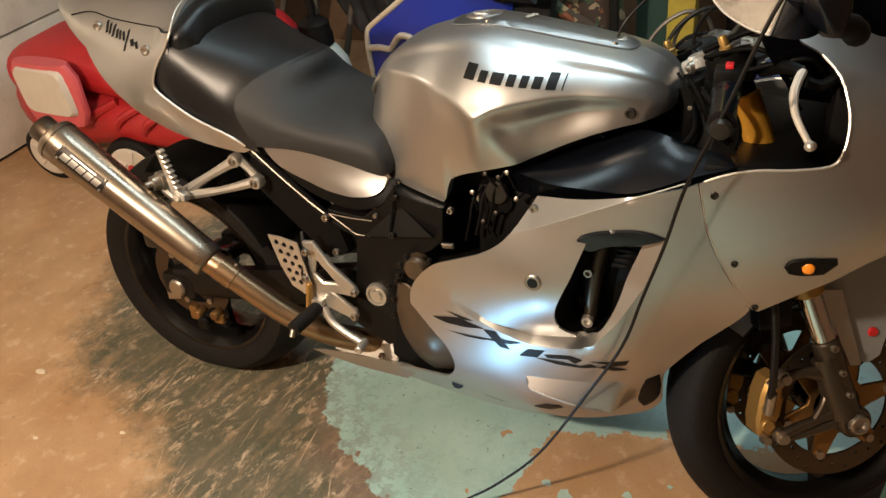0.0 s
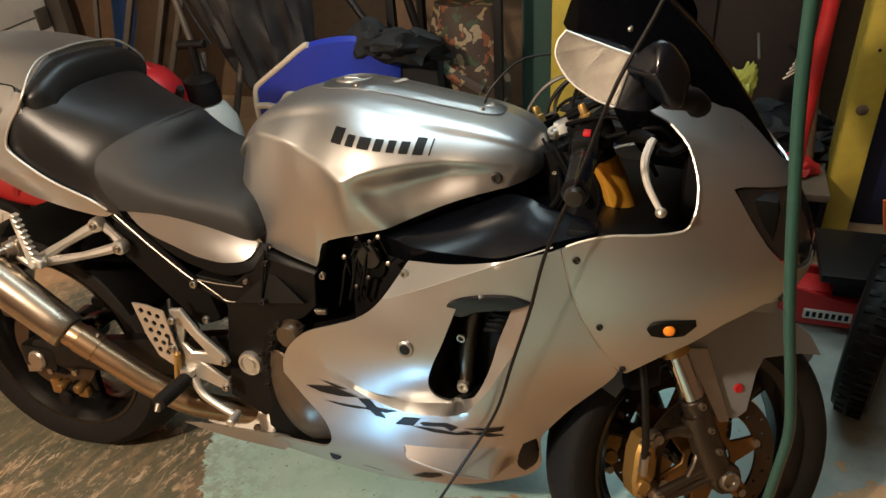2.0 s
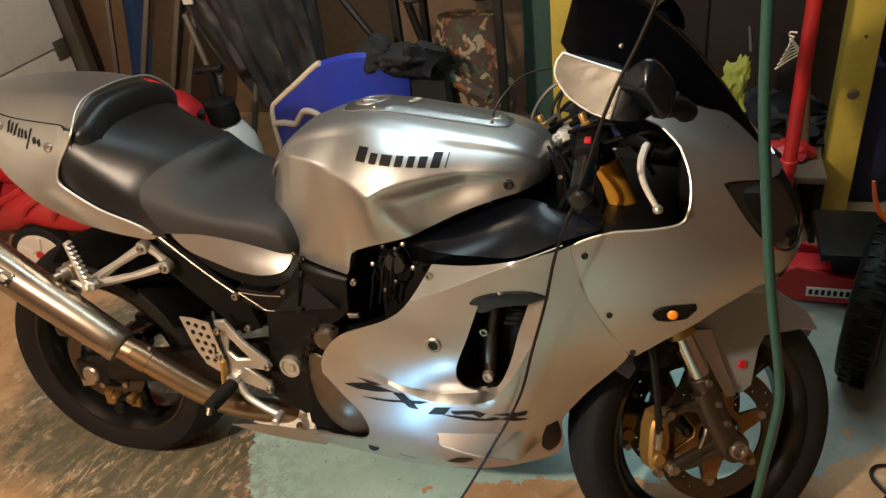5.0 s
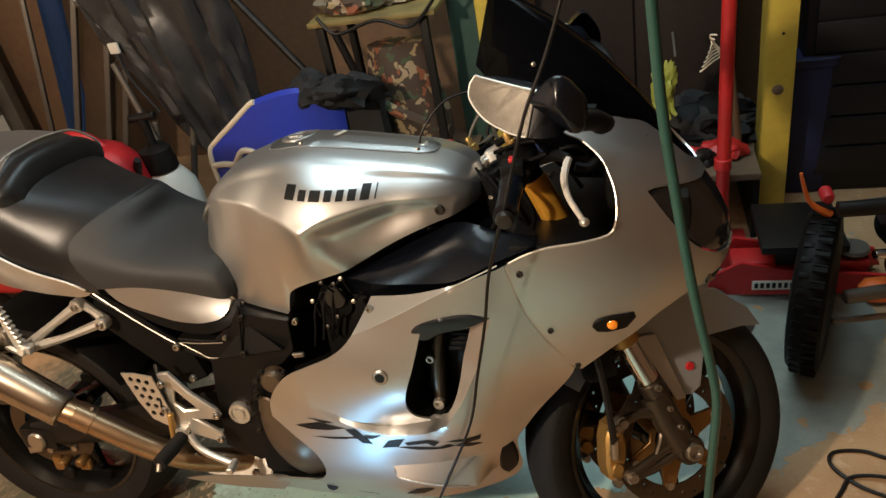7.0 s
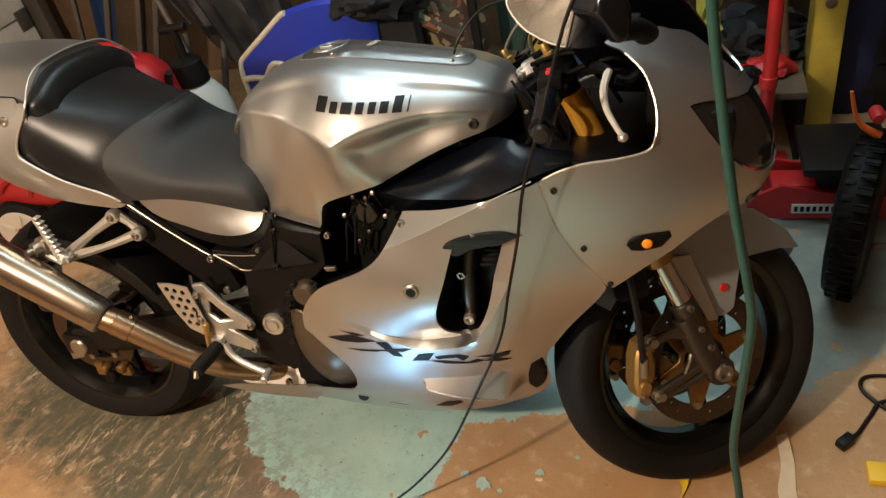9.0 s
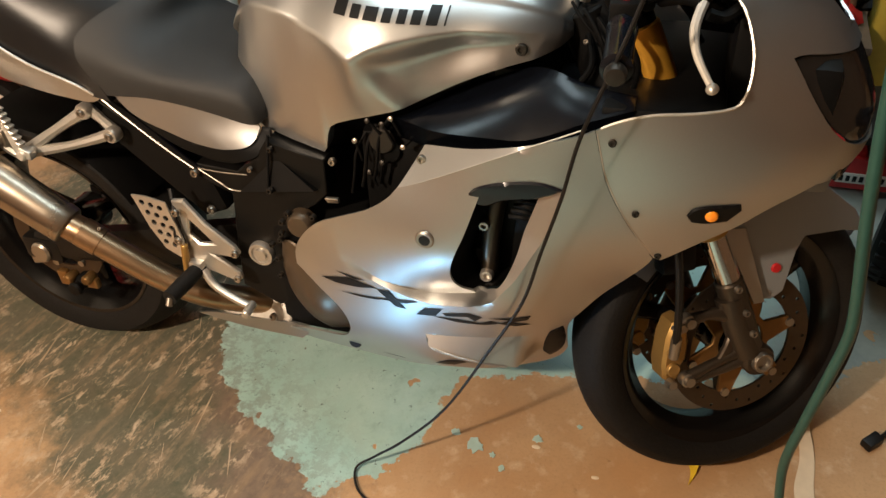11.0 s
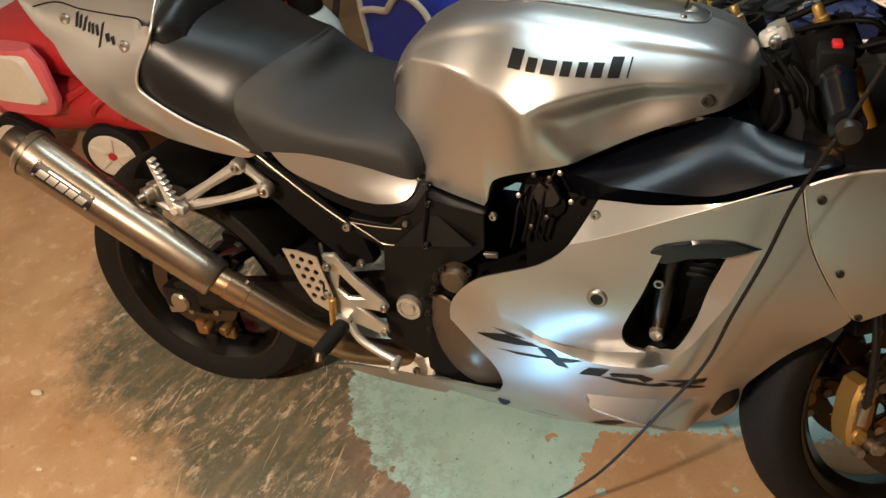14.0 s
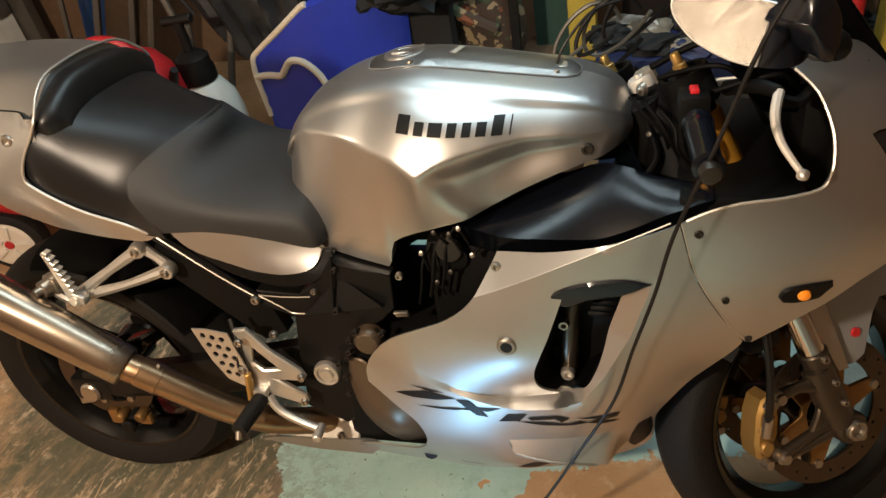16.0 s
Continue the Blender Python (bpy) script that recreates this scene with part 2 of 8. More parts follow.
def flat_mesh(loop, holes=(), step=0.02, rim=0.0, creases=()):
    """Triangles that fill a closed line, with holes, points inside and edges along the creases."""
    loops = [even(q, step) for q in (loop, *holes)]
    pts, edges = [], []
    for q in loops:
        k = len(pts)
        pts += q
        edges += [(k + i, k + (i + 1) % len(q)) for i in range(len(q))]
    kept = [Vector((9.0, 9.0))]
    for line in creases:
        last = None
        q = [Vector(p) for p in line]
        fine = [a.lerp(b, j / k) for a, b in zip(q, q[1:]) for k in [max(1, int((b - a).length / (step * 0.7)))] for j in range(k)] + [q[-1]]
        for p in fine:
            if inside(p, loops[0]) and not any(inside(p, h) for h in loops[1:]) and min(gap(p, h) for h in loops) > max(step * 0.4, rim * 1.4):
                pts.append(p)
                kept.append(p)
                if last is not None:
                    edges.append((last, len(pts) - 1))
                last = len(pts) - 1
            else:
                last = None
    K = np.array([tuple(p) for p in kept])
    xs, ys = [p[0] for p in loops[0]], [p[1] for p in loops[0]]
    row = 0
    y = min(ys) + step / 2
    while y < max(ys):
        x = min(xs) + step * (0.25 + 0.5 * (row % 2))
        while x < max(xs):
            if inside((x, y), loops[0]) and not any(inside((x, y), h) for h in loops[1:]) and min(gap((x, y), q) for q in loops) > max(step * 0.45, rim * 1.5) and np.hypot(K[:, 0] - x, K[:, 1] - y).min() > step * 0.5:
                pts.append(Vector((x, y)))
            x += step
        y += step * 0.87
        row += 1
    if rim:
        for q in loops:
            for i in range(len(q)):
                t = q[(i + 1) % len(q)] - q[i - 1]
                if t.length < 1e-9:
                    continue
                nrm = Vector((-t.y, t.x)).normalized()
                for sgn in (1, -1):
                    c = q[i] + nrm * rim * sgn
                    if inside(c, loops[0]) and not any(inside(c, h) for h in loops[1:]) and min(gap(c, w) for w in loops) > rim * 0.8:
                        pts.append(c)
    V, _, F, *_ = delaunay_2d_cdt(pts, edges, [], 0, 1e-6)
    tris = []
    for f in F:
        c = sum((V[i] for i in f), Vector((0, 0))) / len(f)
        if inside(c, loops[0]) and not any(inside(c, h) for h in loops[1:]):
            tris.append(f)
    return V, tris, loops


def panel(loop, lift, holes=(), step=0.02, thick=0.004, roll=0.004, creases=(), smooth=True):
    """A moulded shell: the filled outline lifted onto a surface, with rolled edges and thickness. Inward is away from the surface's outside (-y)."""
    if smooth:
        loop, holes = rounded(loop), [rounded(h) for h in holes]
    V, tris, loops = flat_mesh(loop, holes, step, roll, creases)
    front = []
    for v in V:
        p = lift(v.x, v.y)
        d = min(gap(v, q) for q in loops) if roll else 1
        if roll and d < roll:
            p = p + Vector((0, roll * (1 - math.sqrt(max(0, 1 - (1 - d / roll) ** 2))), 0))
        front.append(p)
    bm = bmesh.new()
    fv = [bm.verts.new(p) for p in front]
    for f in tris:
        try:
            bm.faces.new([fv[i] for i in f])
        except ValueError:
            pass
    bm.normal_update()
    flip = sum(f.normal.y for f in bm.faces) > 0
    if flip:
        bmesh.ops.reverse_faces(bm, faces=bm.faces)
        bm.normal_update()
    for v in [v for v in bm.verts if not v.link_faces]:
        bm.verts.remove(v)
    rims = [e for e in bm.edges if len(e.link_faces) == 1]
    faces = list(bm.faces)
    back = {v: bm.verts.new(v.co - v.normal * thick) for v in list(bm.verts)}
    for f in faces:
        bm.faces.new([back[v] for v in reversed(f.verts)])
    for e in rims:
        a, b = e.verts
        bm.faces.new((a, b, back[b], back[a]))
    return bm


def plate(loop, y0, y1, holes=(), bevel=0.0015):
    """A flat plate cut to an outline in x and z, between two y."""
    V, tris, loops = flat_mesh(loop, holes, 0.05)
    bm = bmesh.new()
    a = [bm.verts.new((v.x, y0, v.y)) for v in V]
    b = [bm.verts.new((v.x, y1, v.y)) for v in V]
    for f in tris:
        bm.faces.new([a[i] for i in f])
        bm.faces.new([b[i] for i in reversed(f)])
    pairs = {}
    for f in tris:
        for i in range(len(f)):
            e = (f[i], f[(i + 1) % len(f)])
            pairs[tuple(sorted(e))] = pairs.get(tuple(sorted(e)), 0) + 1
    for (i, j), c in pairs.items():
        if c == 1:
            bm.faces.new((a[i], a[j], b[j], b[i]))
    bmesh.ops.recalc_face_normals(bm, faces=bm.faces)
    if bevel:
        bmesh.ops.bevel(bm, geom=[e for e in bm.edges if len(e.link_faces) == 2 and e.calc_face_angle(0) > 1.2], offset=bevel, segments=1, affect="EDGES", clamp_overlap=True)
    return bm


def spread(points):
    """A smooth height field through (x, z, y) points."""
    P = np.array(points, float)
    def k(r2):
        return np.where(r2 > 1e-12, r2 * np.log(np.maximum(r2, 1e-12)), 0)
    n = len(P)
    D = ((P[:, None, :2] - P[None, :, :2]) ** 2).sum(2)
    A = np.zeros((n + 3, n + 3))
    A[:n, :n] = k(D) + np.eye(n) * 1e-5
    A[:n, n:] = np.c_[np.ones(n), P[:, :2]]
    A[n:, :n] = A[:n, n:].T
    w = np.linalg.solve(A, np.r_[P[:, 2], 0, 0, 0])
    def f(x, z):
        return float(k((P[:, 0] - x) ** 2 + (P[:, 1] - z) ** 2) @ w[:n] + w[n] + w[n + 1] * x + w[n + 2] * z)
    return f


def bolt(at, aim, r, h, material, parent, name="bolt"):
    """A socket-head screw with a sunk hexagon."""
    a, b = Vector(at), Vector(at) + Vector(aim)
    bm = lathe([(r, 0), (r, h * 0.6), (r * 0.85, h), (r * 0.5, h), (r * 0.45, h * 0.4), (0.0001, h * 0.35)], 14, toward(a, b))
    return part(name, bm, material, parent)


def ease(t):
    t = min(1, max(0, t))
    return t * t * (3 - 2 * t)


def skin(bm):
    """A search tree of a mesh, to lay decals and screws on it."""
    return BVHTree.FromBMesh(bm)


def onto(tree, x, z, off=0.0008):
    hit = tree.ray_cast(Vector((x, -1.5, z)), Vector((0, 1, 0)))
    return Vector((x, (hit[0].y if hit[0] else -0.2) - off, z))

# ---- motorcycle: x forward, y to its left, z up, leaning on its side stand ----
LEAN = 8.5
BIKE = pose(0, 0, 0, -LEAN, 0, 0)
bike = empty("motorcycle", "silver sport motorcycle with black seat leaning on its stand", "motorcycle", BIKE)


def build_wheel(name, at, R, w, rim_r, rim_w, spokes, label):
    """Wheel with tyre, rim with spokes and hub, turning about its y axis."""
    hub = part(name, rim_mesh(rim_r, rim_w, spokes), rim_black, bike, label, at=at)
    h = w / 2
    prof = [(rim_r + 0.004, -rim_w / 2), (rim_r + 0.012, -rim_w / 2 - 0.006), (rim_r + (R - rim_r) * 0.35, -h * 0.97), (rim_r + (R - rim_r) * 0.58, -h), (R - 0.33 * h, -h * 0.90), (R - 0.17 * h, -h * 0.68),
            (R - 0.06 * h, -h * 0.4), (R, -h * 0.12)]
    prof = prof + [(r, -y) for r, y in reversed(prof)]
    for k in range(spokes):
        part("spoke", spoke_mesh(rim_r, 2 * math.pi * (k + 0.25) / spokes), rim_black, hub)
    part("hub", lathe([(0.012, -0.055), (0.034, -0.055), (0.042, -0.045), (0.045, 0.045), (0.034, 0.055), (0.012, 0.055)], 28), rim_black, hub)
    part("tyre", lathe(prof, 72, closed=True), rubber, hub, "worn black sport tyre with faint grooves")
    return hub


def rim_mesh(r, w, spokes):
    h = w / 2
    bm = lathe([(r, -h - 0.004), (r + 0.008, -h - 0.006), (r + 0.011, -h), (r + 0.011, h), (r + 0.008, h + 0.006), (r, h + 0.004), (r - 0.012, h * 0.8), (r - 0.026, h * 0.35), (r - 0.028, -h * 0.35), (r - 0.012, -h * 0.8)], 64, closed=True)
    return bm


def spoke_mesh(r, a):
        bm = bmesh.new()
        d, s = Vector((math.cos(a), 0, math.sin(a))), Vector((-math.sin(a), 0, math.cos(a)))
        rows = []
        for t in np.linspace(0, 1, 7):
            rr = 0.036 + (r - 0.026 - 0.036) * t
            ww = 0.026 - 0.012 * math.sin(t * math.pi * 0.8)
            tt = 0.018 - 0.006 * t
            c = d * rr
            rows.append([c + s * ww * x + Vector((0, tt * y, 0)) for x, y in ((-1, -0.6), (-0.6, -1), (0.6, -1), (1, -0.6), (1, 0.6), (0.6, 1), (-0.6, 1), (-1, 0.6))])
        grid_faces(bm, rows, True)
        return bm


def disc_parts(wheel, y, r0, r1, carrier, bobbins=8):
    """Drilled brake disc with its carrier and bobbins."""
    ring = lambda r, n: [(r * math.cos(2 * math.pi * k / n), r * math.sin(2 * math.pi * k / n)) for k in range(n)]
    drill = []
    if r1 > 0.12:
        for k in range(30):
            a, rr = 2 * math.pi * k / 30, r0 + (r1 - r0) * (0.28, 0.52, 0.76)[k % 3]
            drill.append([(rr * math.cos(a) + 0.0036 * math.cos(q), rr * math.sin(a) + 0.0036 * math.sin(q)) for q in np.linspace(0, 2 * math.pi, 6, endpoint=False)])
    d = part("brake_disc", plate(ring(r1, 64), y - 0.0025, y + 0.0025, [ring(r0, 48)] + drill, 0.0), disc_steel, wheel, "drilled steel brake disc")
    star = []
    n = bobbins * 4
    for k in range(n):
        a = 2 * math.pi * k / n
        rr = (r0 + 0.003) if k % 4 in (0, 1) else (max(r0 - 0.042, 0.054))
        star.append((rr * math.cos(a), rr * math.sin(a)))
    hole = [(0.045 * math.cos(a), 0.045 * math.sin(a)) for a in np.linspace(0, 2 * math.pi, 24, endpoint=False)]
    part("disc_carrier", plate(star, y - 0.004, y + 0.004, [hole]), carrier, wheel, "gold disc carrier")
    for k in range(bobbins):
        a = 2 * math.pi * (k + 0.12) / bobbins
        bm = lathe([(0.002, 0), (0.008, 0), (0.008, 0.006), (0.005, 0.009), (0.002, 0.009)], 12, Matrix.Translation((r0 * math.cos(a), y - 0.009, r0 * math.sin(a))))
        part("bobbin", bm, bolt_steel, wheel)


# rear wheel
rear_at = pose(-0.705, 0, 0.312)
rear = build_wheel("rear_wheel", rear_at, 0.312, 0.19, 0.216, 0.152, 3, "black cast rear wheel with wide tyre")
disc_parts(rear, -0.088, 0.075, 0.115, bolt_dark, 6)
part("axle", lathe([(0.004, -0.15), (0.02, -0.15), (0.024, -0.145), (0.024, -0.11), (0.014, -0.105), (0.014, 0.14), (0.02, 0.142), (0.004, 0.15)], 20), bolt_steel, rear)

# front wheel, turned to full left lock
world_front = pose(0.735, 0.052, 0.281) @ pose(0, 0, 0, 0, 0, 34) @ pose(0, 0, 0, -22, 0, 0)
front_at = BIKE.inverted() @ world_front
front = build_wheel("front_wheel", front_at, 0.291, 0.12, 0.214, 0.09, 3, "black cast front wheel turned to full lock")
disc_parts(front, -0.066, 0.100, 0.140, carrier_bronze, 6)
disc_parts(front, 0.066, 0.100, 0.140, carrier_bronze, 6)

# fork and steering, in the turned wheel's own directions
ax = (front_at.to_3x3() @ Vector((0, 1, 0))).normalized()
foot_r = front_at @ Vector((0, -0.105, 0.0))
rake_up = Vector((-0.415, 0.045, 0.905)).normalized()


def fork_leg(foot, sgn):
    p = lambda d: foot + rake_up * d
    leg = part("fork_leg", rod(p(-0.035), p(0.16), 0.020, 0.0245), fork_grey, bike, "grey cast fork bottom")
    bm = rod(p(0.16), p(0.30), 0.0215)
    part("fork_tube", bm, chrome, leg, "chromed inner tube")
    part("dust_seal", rod(p(0.252), p(0.325), 0.0285), gold, leg, "brass-coloured seal cap")
    part("outer_tube", rod(p(0.32), p(0.62), 0.028), fork_gold if sgn < 0 else satin_black, leg, "upper fork tube")
    part("fork_cap", lathe([(0.024, 0), (0.024, 0.012), (0.014, 0.014), (0.014, 0.028), (0.003, 0.028)], 16, toward(p(0.62), p(0.8))), satin_black, leg)
    # axle clamp with its brace ribs
    fw = (front_at.to_3x3() @ Vector((1, 0, 0))).normalized()
    c = foot - rake_up * 0.01
    bm = lathe([(0.012, -0.02), (0.026, -0.02), (0.03, -0.014), (0.03, 0.024), (0.012, 0.024)], 24, Matrix.Translation(c) @ ax.to_track_quat("Y", "Z").to_matrix().to_4x4())
    part("axle_clamp", bm, fork_grey, leg)
    bm = lathe([(0.011, -0.022), (0.013, -0.030), (0.017, -0.030), (0.019, -0.026), (0.019, -0.015), (0.011, -0.012)], 20, Matrix.Translation(c) @ ax.to_track_quat("Y", "Z").to_matrix().to_4x4())
    part("axle_nut", bm, bolt_steel, leg)
    for h, s in ((0.055, 0.006), (0.10, 0.006), (0.15, 0.007)):
        q = p(h) - ax * 0.023
        bolt(q, -ax, s, 0.008, bolt_steel, leg, "pinch_bolt")
    place = leg.matrix_basis.inverted() @ front_at
    y = sgn * 0.104
    arms = [([(-0.008, y, 0.012), (-0.060, y, 0.004), (-0.128, y * 0.96, -0.014)], [0.015, 0.0085, 0.011]), ([(-0.012, y, -0.006), (-0.065, y, -0.016), (-0.128, y * 0.96, -0.020)], [0.013, 0.008, 0.010]),
            ([(-0.046, y, 0.092), (-0.080, y, 0.100), (-0.118, y * 0.96, 0.098)], [0.017, 0.009, 0.012]), ([(-0.040, y, 0.125), (-0.028, y, 0.065), (-0.010, y, 0.004)], [0.025, 0.024, 0.026])]
    for pts, rad in arms:
        part("bracket_arm", tube(pts, rad, 12, 6), fork_grey, leg, "cast caliper bracket arm", at=place)
    web = [(-0.030, 0.085), (-0.006, 0.070), (0.002, 0.020), (-0.030, 0.000), (-0.085, -0.012), (-0.055, 0.030)]
    hole = [(-0.040, 0.010), (-0.012, 0.024), (-0.018, 0.050), (-0.034, 0.040)]
    part("axle_bracket", plate(web, y - 0.006, y + 0.006, [hole], 0.003), fork_grey, leg, "ribbed cast axle bracket", at=place)
    for q in ((-0.128, -0.016), (-0.118, 0.098)):
        part("caliper_mount_bolt", lathe([(0.003, -0.016), (0.009, -0.016), (0.010, -0.010), (0.013, -0.008), (0.013, 0.008)], 12, Matrix.Translation((q[0], y * 0.96, q[1])) @ pose(0, 0, 0, 0, 0, 0 if sgn < 0 else 180)), bolt_steel, leg, at=place)
    return leg


fork_leg(foot_r, -1)
fork_leg(foot_r + ax * 0.21, 1)


def caliper(y, name="brake_caliper"):
    """Six-piston caliper astride the disc, behind the fork."""
    out = []
    for a in (-24, -19, -9, 9, 19, 24):
        rr = 0.166 if abs(a) < 22 else 0.154
        out.append((math.cos(radians(a)) * rr, math.sin(radians(a)) * rr))
    inn = [(math.cos(radians(a)) * r, math.sin(radians(a)) * r) for a, r in ((22, 0.126), (14, 0.130), (8, 0.120), (-8, 0.120), (-14, 0.130), (-22, 0.126))]
    m = front_at @ pose(0, 0, 0, 0, -165, 0)
    body = part(name, plate([(p[0], p[1]) for p in out + inn], y - 0.024, y + 0.024, bevel=0.006), gold, bike, "gold six-piston brake caliper", at=m)
    for a in (-13, 0, 13):
        bm = lathe([(0.004, y - 0.030), (0.011, y - 0.030), (0.013, y - 0.027), (0.013, y - 0.020)], 18, Matrix.Translation((math.cos(radians(a)) * 0.147, 0, math.sin(radians(a)) * 0.147)))
        part("piston_cap", bm, gold, body)
    for a in (-20, 20):
        bm = lathe([(0.002, y - 0.046), (0.008, y - 0.046), (0.009, y - 0.03)], 8, Matrix.Translation((math.cos(radians(a)) * 0.16, 0, math.sin(radians(a)) * 0.16)))
        part("caliper_bolt", bm, bolt_steel, body)
    part("bleed_nipple", rod((0.158, y - 0.05, -0.05), (0.175, y - 0.05, -0.062), 0.005), bolt_steel, body)
    return body


caliper(-0.066)
caliper(0.066)
hose_a = front_at @ Vector((-0.145, -0.10, 0.05))
part("brake_hose", tube([hose_a, hose_a + Vector((-0.005, -0.015, 0.09)), hose_a + Vector((-0.02, -0.01, 0.2)), hose_a + Vector((-0.06, 0.02, 0.36))], 0.0065, 8), cord_black, bike, "black rubber brake hose")
part("hose_fitting", rod(hose_a + Vector((0, 0, -0.02)), hose_a + Vector((0, -0.002, 0.03)), 0.009), bolt_steel, bike)

# front mudguard, a silver skin arched over the tyre
arc = []
for i in range(25):
    a = radians(24 + 110 * i / 24)
    wide = 0.079 * (0.35 + 0.65 * ease((i + 1) / 9))
    row = []
    for j in range(13):
        b = -1 + 2 * j / 12
        flare = 0.0 if abs(b) < 0.6 else (abs(b) - 0.6)
        rr = 0.302 + 0.012 - 0.052 * abs(b) ** 3 - 0.03 * flare
        row.append(Vector((rr * math.cos(a), wide * b, rr * math.sin(a))))
    arc.append(row)
bm = bmesh.new()
grid_faces(bm, arc)
bmesh.ops.solidify(bm, geom=list(bm.faces), thickness=0.003)
guard = part("front_mudguard", bm, guard_grey, bike, "silver front mudguard", at=front_at)
side_loop = [(-0.005, 0.155), (0.026, 0.089), (0.055, 0.080), (0.078, 0.089), (0.106, 0.159), (0.124, 0.182), (0.200, 0.172), (0.245, 0.158), (0.225, 0.205), (0.162, 0.27), (0.08, 0.30), (0.0, 0.295), (-0.035, 0.24)]
for sg in (-1, 1):
    part("mudguard_side", plate(side_loop, sg * 0.082 - 0.003, sg * 0.082 + 0.003, bevel=0.002), guard_grey, guard, "grey mudguard side with a red reflector")
    bmf = plate([(-0.04, 0.245), (0.004, 0.235), (0.034, 0.085), (0.012, 0.088)], -0.002, 0.002, bevel=0.001)
    bmf.transform(Matrix.Translation((0, sg * 0.094, 0)))
    part("mudguard_flange", bmf, silver, guard)
    part("reflector", lathe([(0.001, -0.002), (0.008, -0.002), (0.009, 0.0), (0.009, 0.003)], 18, Matrix.Translation((0.064, sg * 0.087, 0.139)) @ pose(0, 0, 0, 0, 0, 0 if sg < 0 else 180)), red_plastic, guard)

# ---- fairings ----
low_f = spread([(0.25, 0.578, -0.245), (0.063, 0.282, -0.200), (0.52, 0.779, -0.232), (0.561, 0.665, -0.219), (0.603, 0.568, -0.192), (0.05, 0.52, -0.222), (0.0, 0.48, -0.212), (0.16, 0.47, -0.236), (0.30, 0.44, -0.243),
                (0.42, 0.46, -0.232), (0.45, 0.70, -0.240), (0.30, 0.70, -0.232), (0.23, 0.705, -0.218), (0.10, 0.40, -0.226), (0.25, 0.36, -0.228), (0.42, 0.36, -0.195), (0.46, 0.30, -0.14), (0.25, 0.25, -0.190),
                (0.25, 0.205, -0.145), (0.06, 0.215, -0.155), (0.40, 0.235, -0.125), (-0.10, 0.30, -0.195), (-0.28, 0.25, -0.165), (-0.10, 0.222, -0.15), (0.52, 0.47, -0.175)])


RIDGE = [(0.146, 0.632), (0.195, 0.653), (0.235, 0.669), (0.274, 0.688), (0.349, 0.728), (0.418, 0.763), (0.492, 0.797)]
GULLY = [(0.088, 0.493), (0.110, 0.482), (0.133, 0.473), (0.160, 0.462), (0.189, 0.454), (0.215, 0.448), (0.245, 0.445), (0.275, 0.447), (0.308, 0.453), (0.338, 0.460), (0.360, 0.475)]
LIP = [(0.358, 0.473), (0.396, 0.525), (0.435, 0.602), (0.466, 0.697)]
RIB_TOP, RIB_FOOT = [(0.232, 0.360), (0.307, 0.369), (0.424, 0.382)], [(0.232, 0.350), (0.243, 0.340), (0.309, 0.330), (0.398, 0.316)]


def along(line, x):
    return float(np.interp(x, [p[0] for p in line], [p[1] for p in line]))


def low_lift(x, z):
    y = low_f(x, z)
    # gully that deepens into the foot of the scoop
    if 0.088 < x < 0.365:
        d, h = z - along(GULLY, x), float(np.interp(x, [0.088, 0.152, 0.19, 0.244, 0.283, 0.33], [0.002, 0.012, 0.024, 0.052, 0.068, 0.075]))
        deep = 0.42 * h * min(1, (0.365 - x) / 0.03)
        if d > 0:
            y += deep * (d / 0.007 if d < 0.007 else max(0, 1 - (d - 0.007) / 0.125) ** 2)
    # sharp upper ridge, above which the panel turns in
    if x > 0.14:
        y += 0.88 * max(0, z - along(RIDGE, x))
    # lip in front of the scoop
    xo = float(np.interp(z, [p[1] for p in LIP], [p[0] for p in LIP]))
    xr = float(np.interp(z, [0.475, 0.490, 0.534, 0.608, 0.679, 0.697], [0.338, 0.354, 0.385, 0.405, 0.428, 0.464]))
    if xr - 0.012 < x < xo and 0.455 < z < 0.697:
        y += 0.70 * (xo - x) * min(1, (z - 0.455) / 0.03)
    # rib over the belly
    if 0.232 < x < 0.43:
        zt, zb = along(RIB_TOP, x), along(RIB_FOOT, x)
        s = min(1, (x - 0.232) / 0.007) * min(1, (0.43 - x) / 0.03)
        y -= 0.72 * s * ((zt - z) if zb <= z <= zt else (zt - zb) * max(0, 1 - (zb - z) / 0.006) if z < zb else 0)
    return Vector((x, y, z))


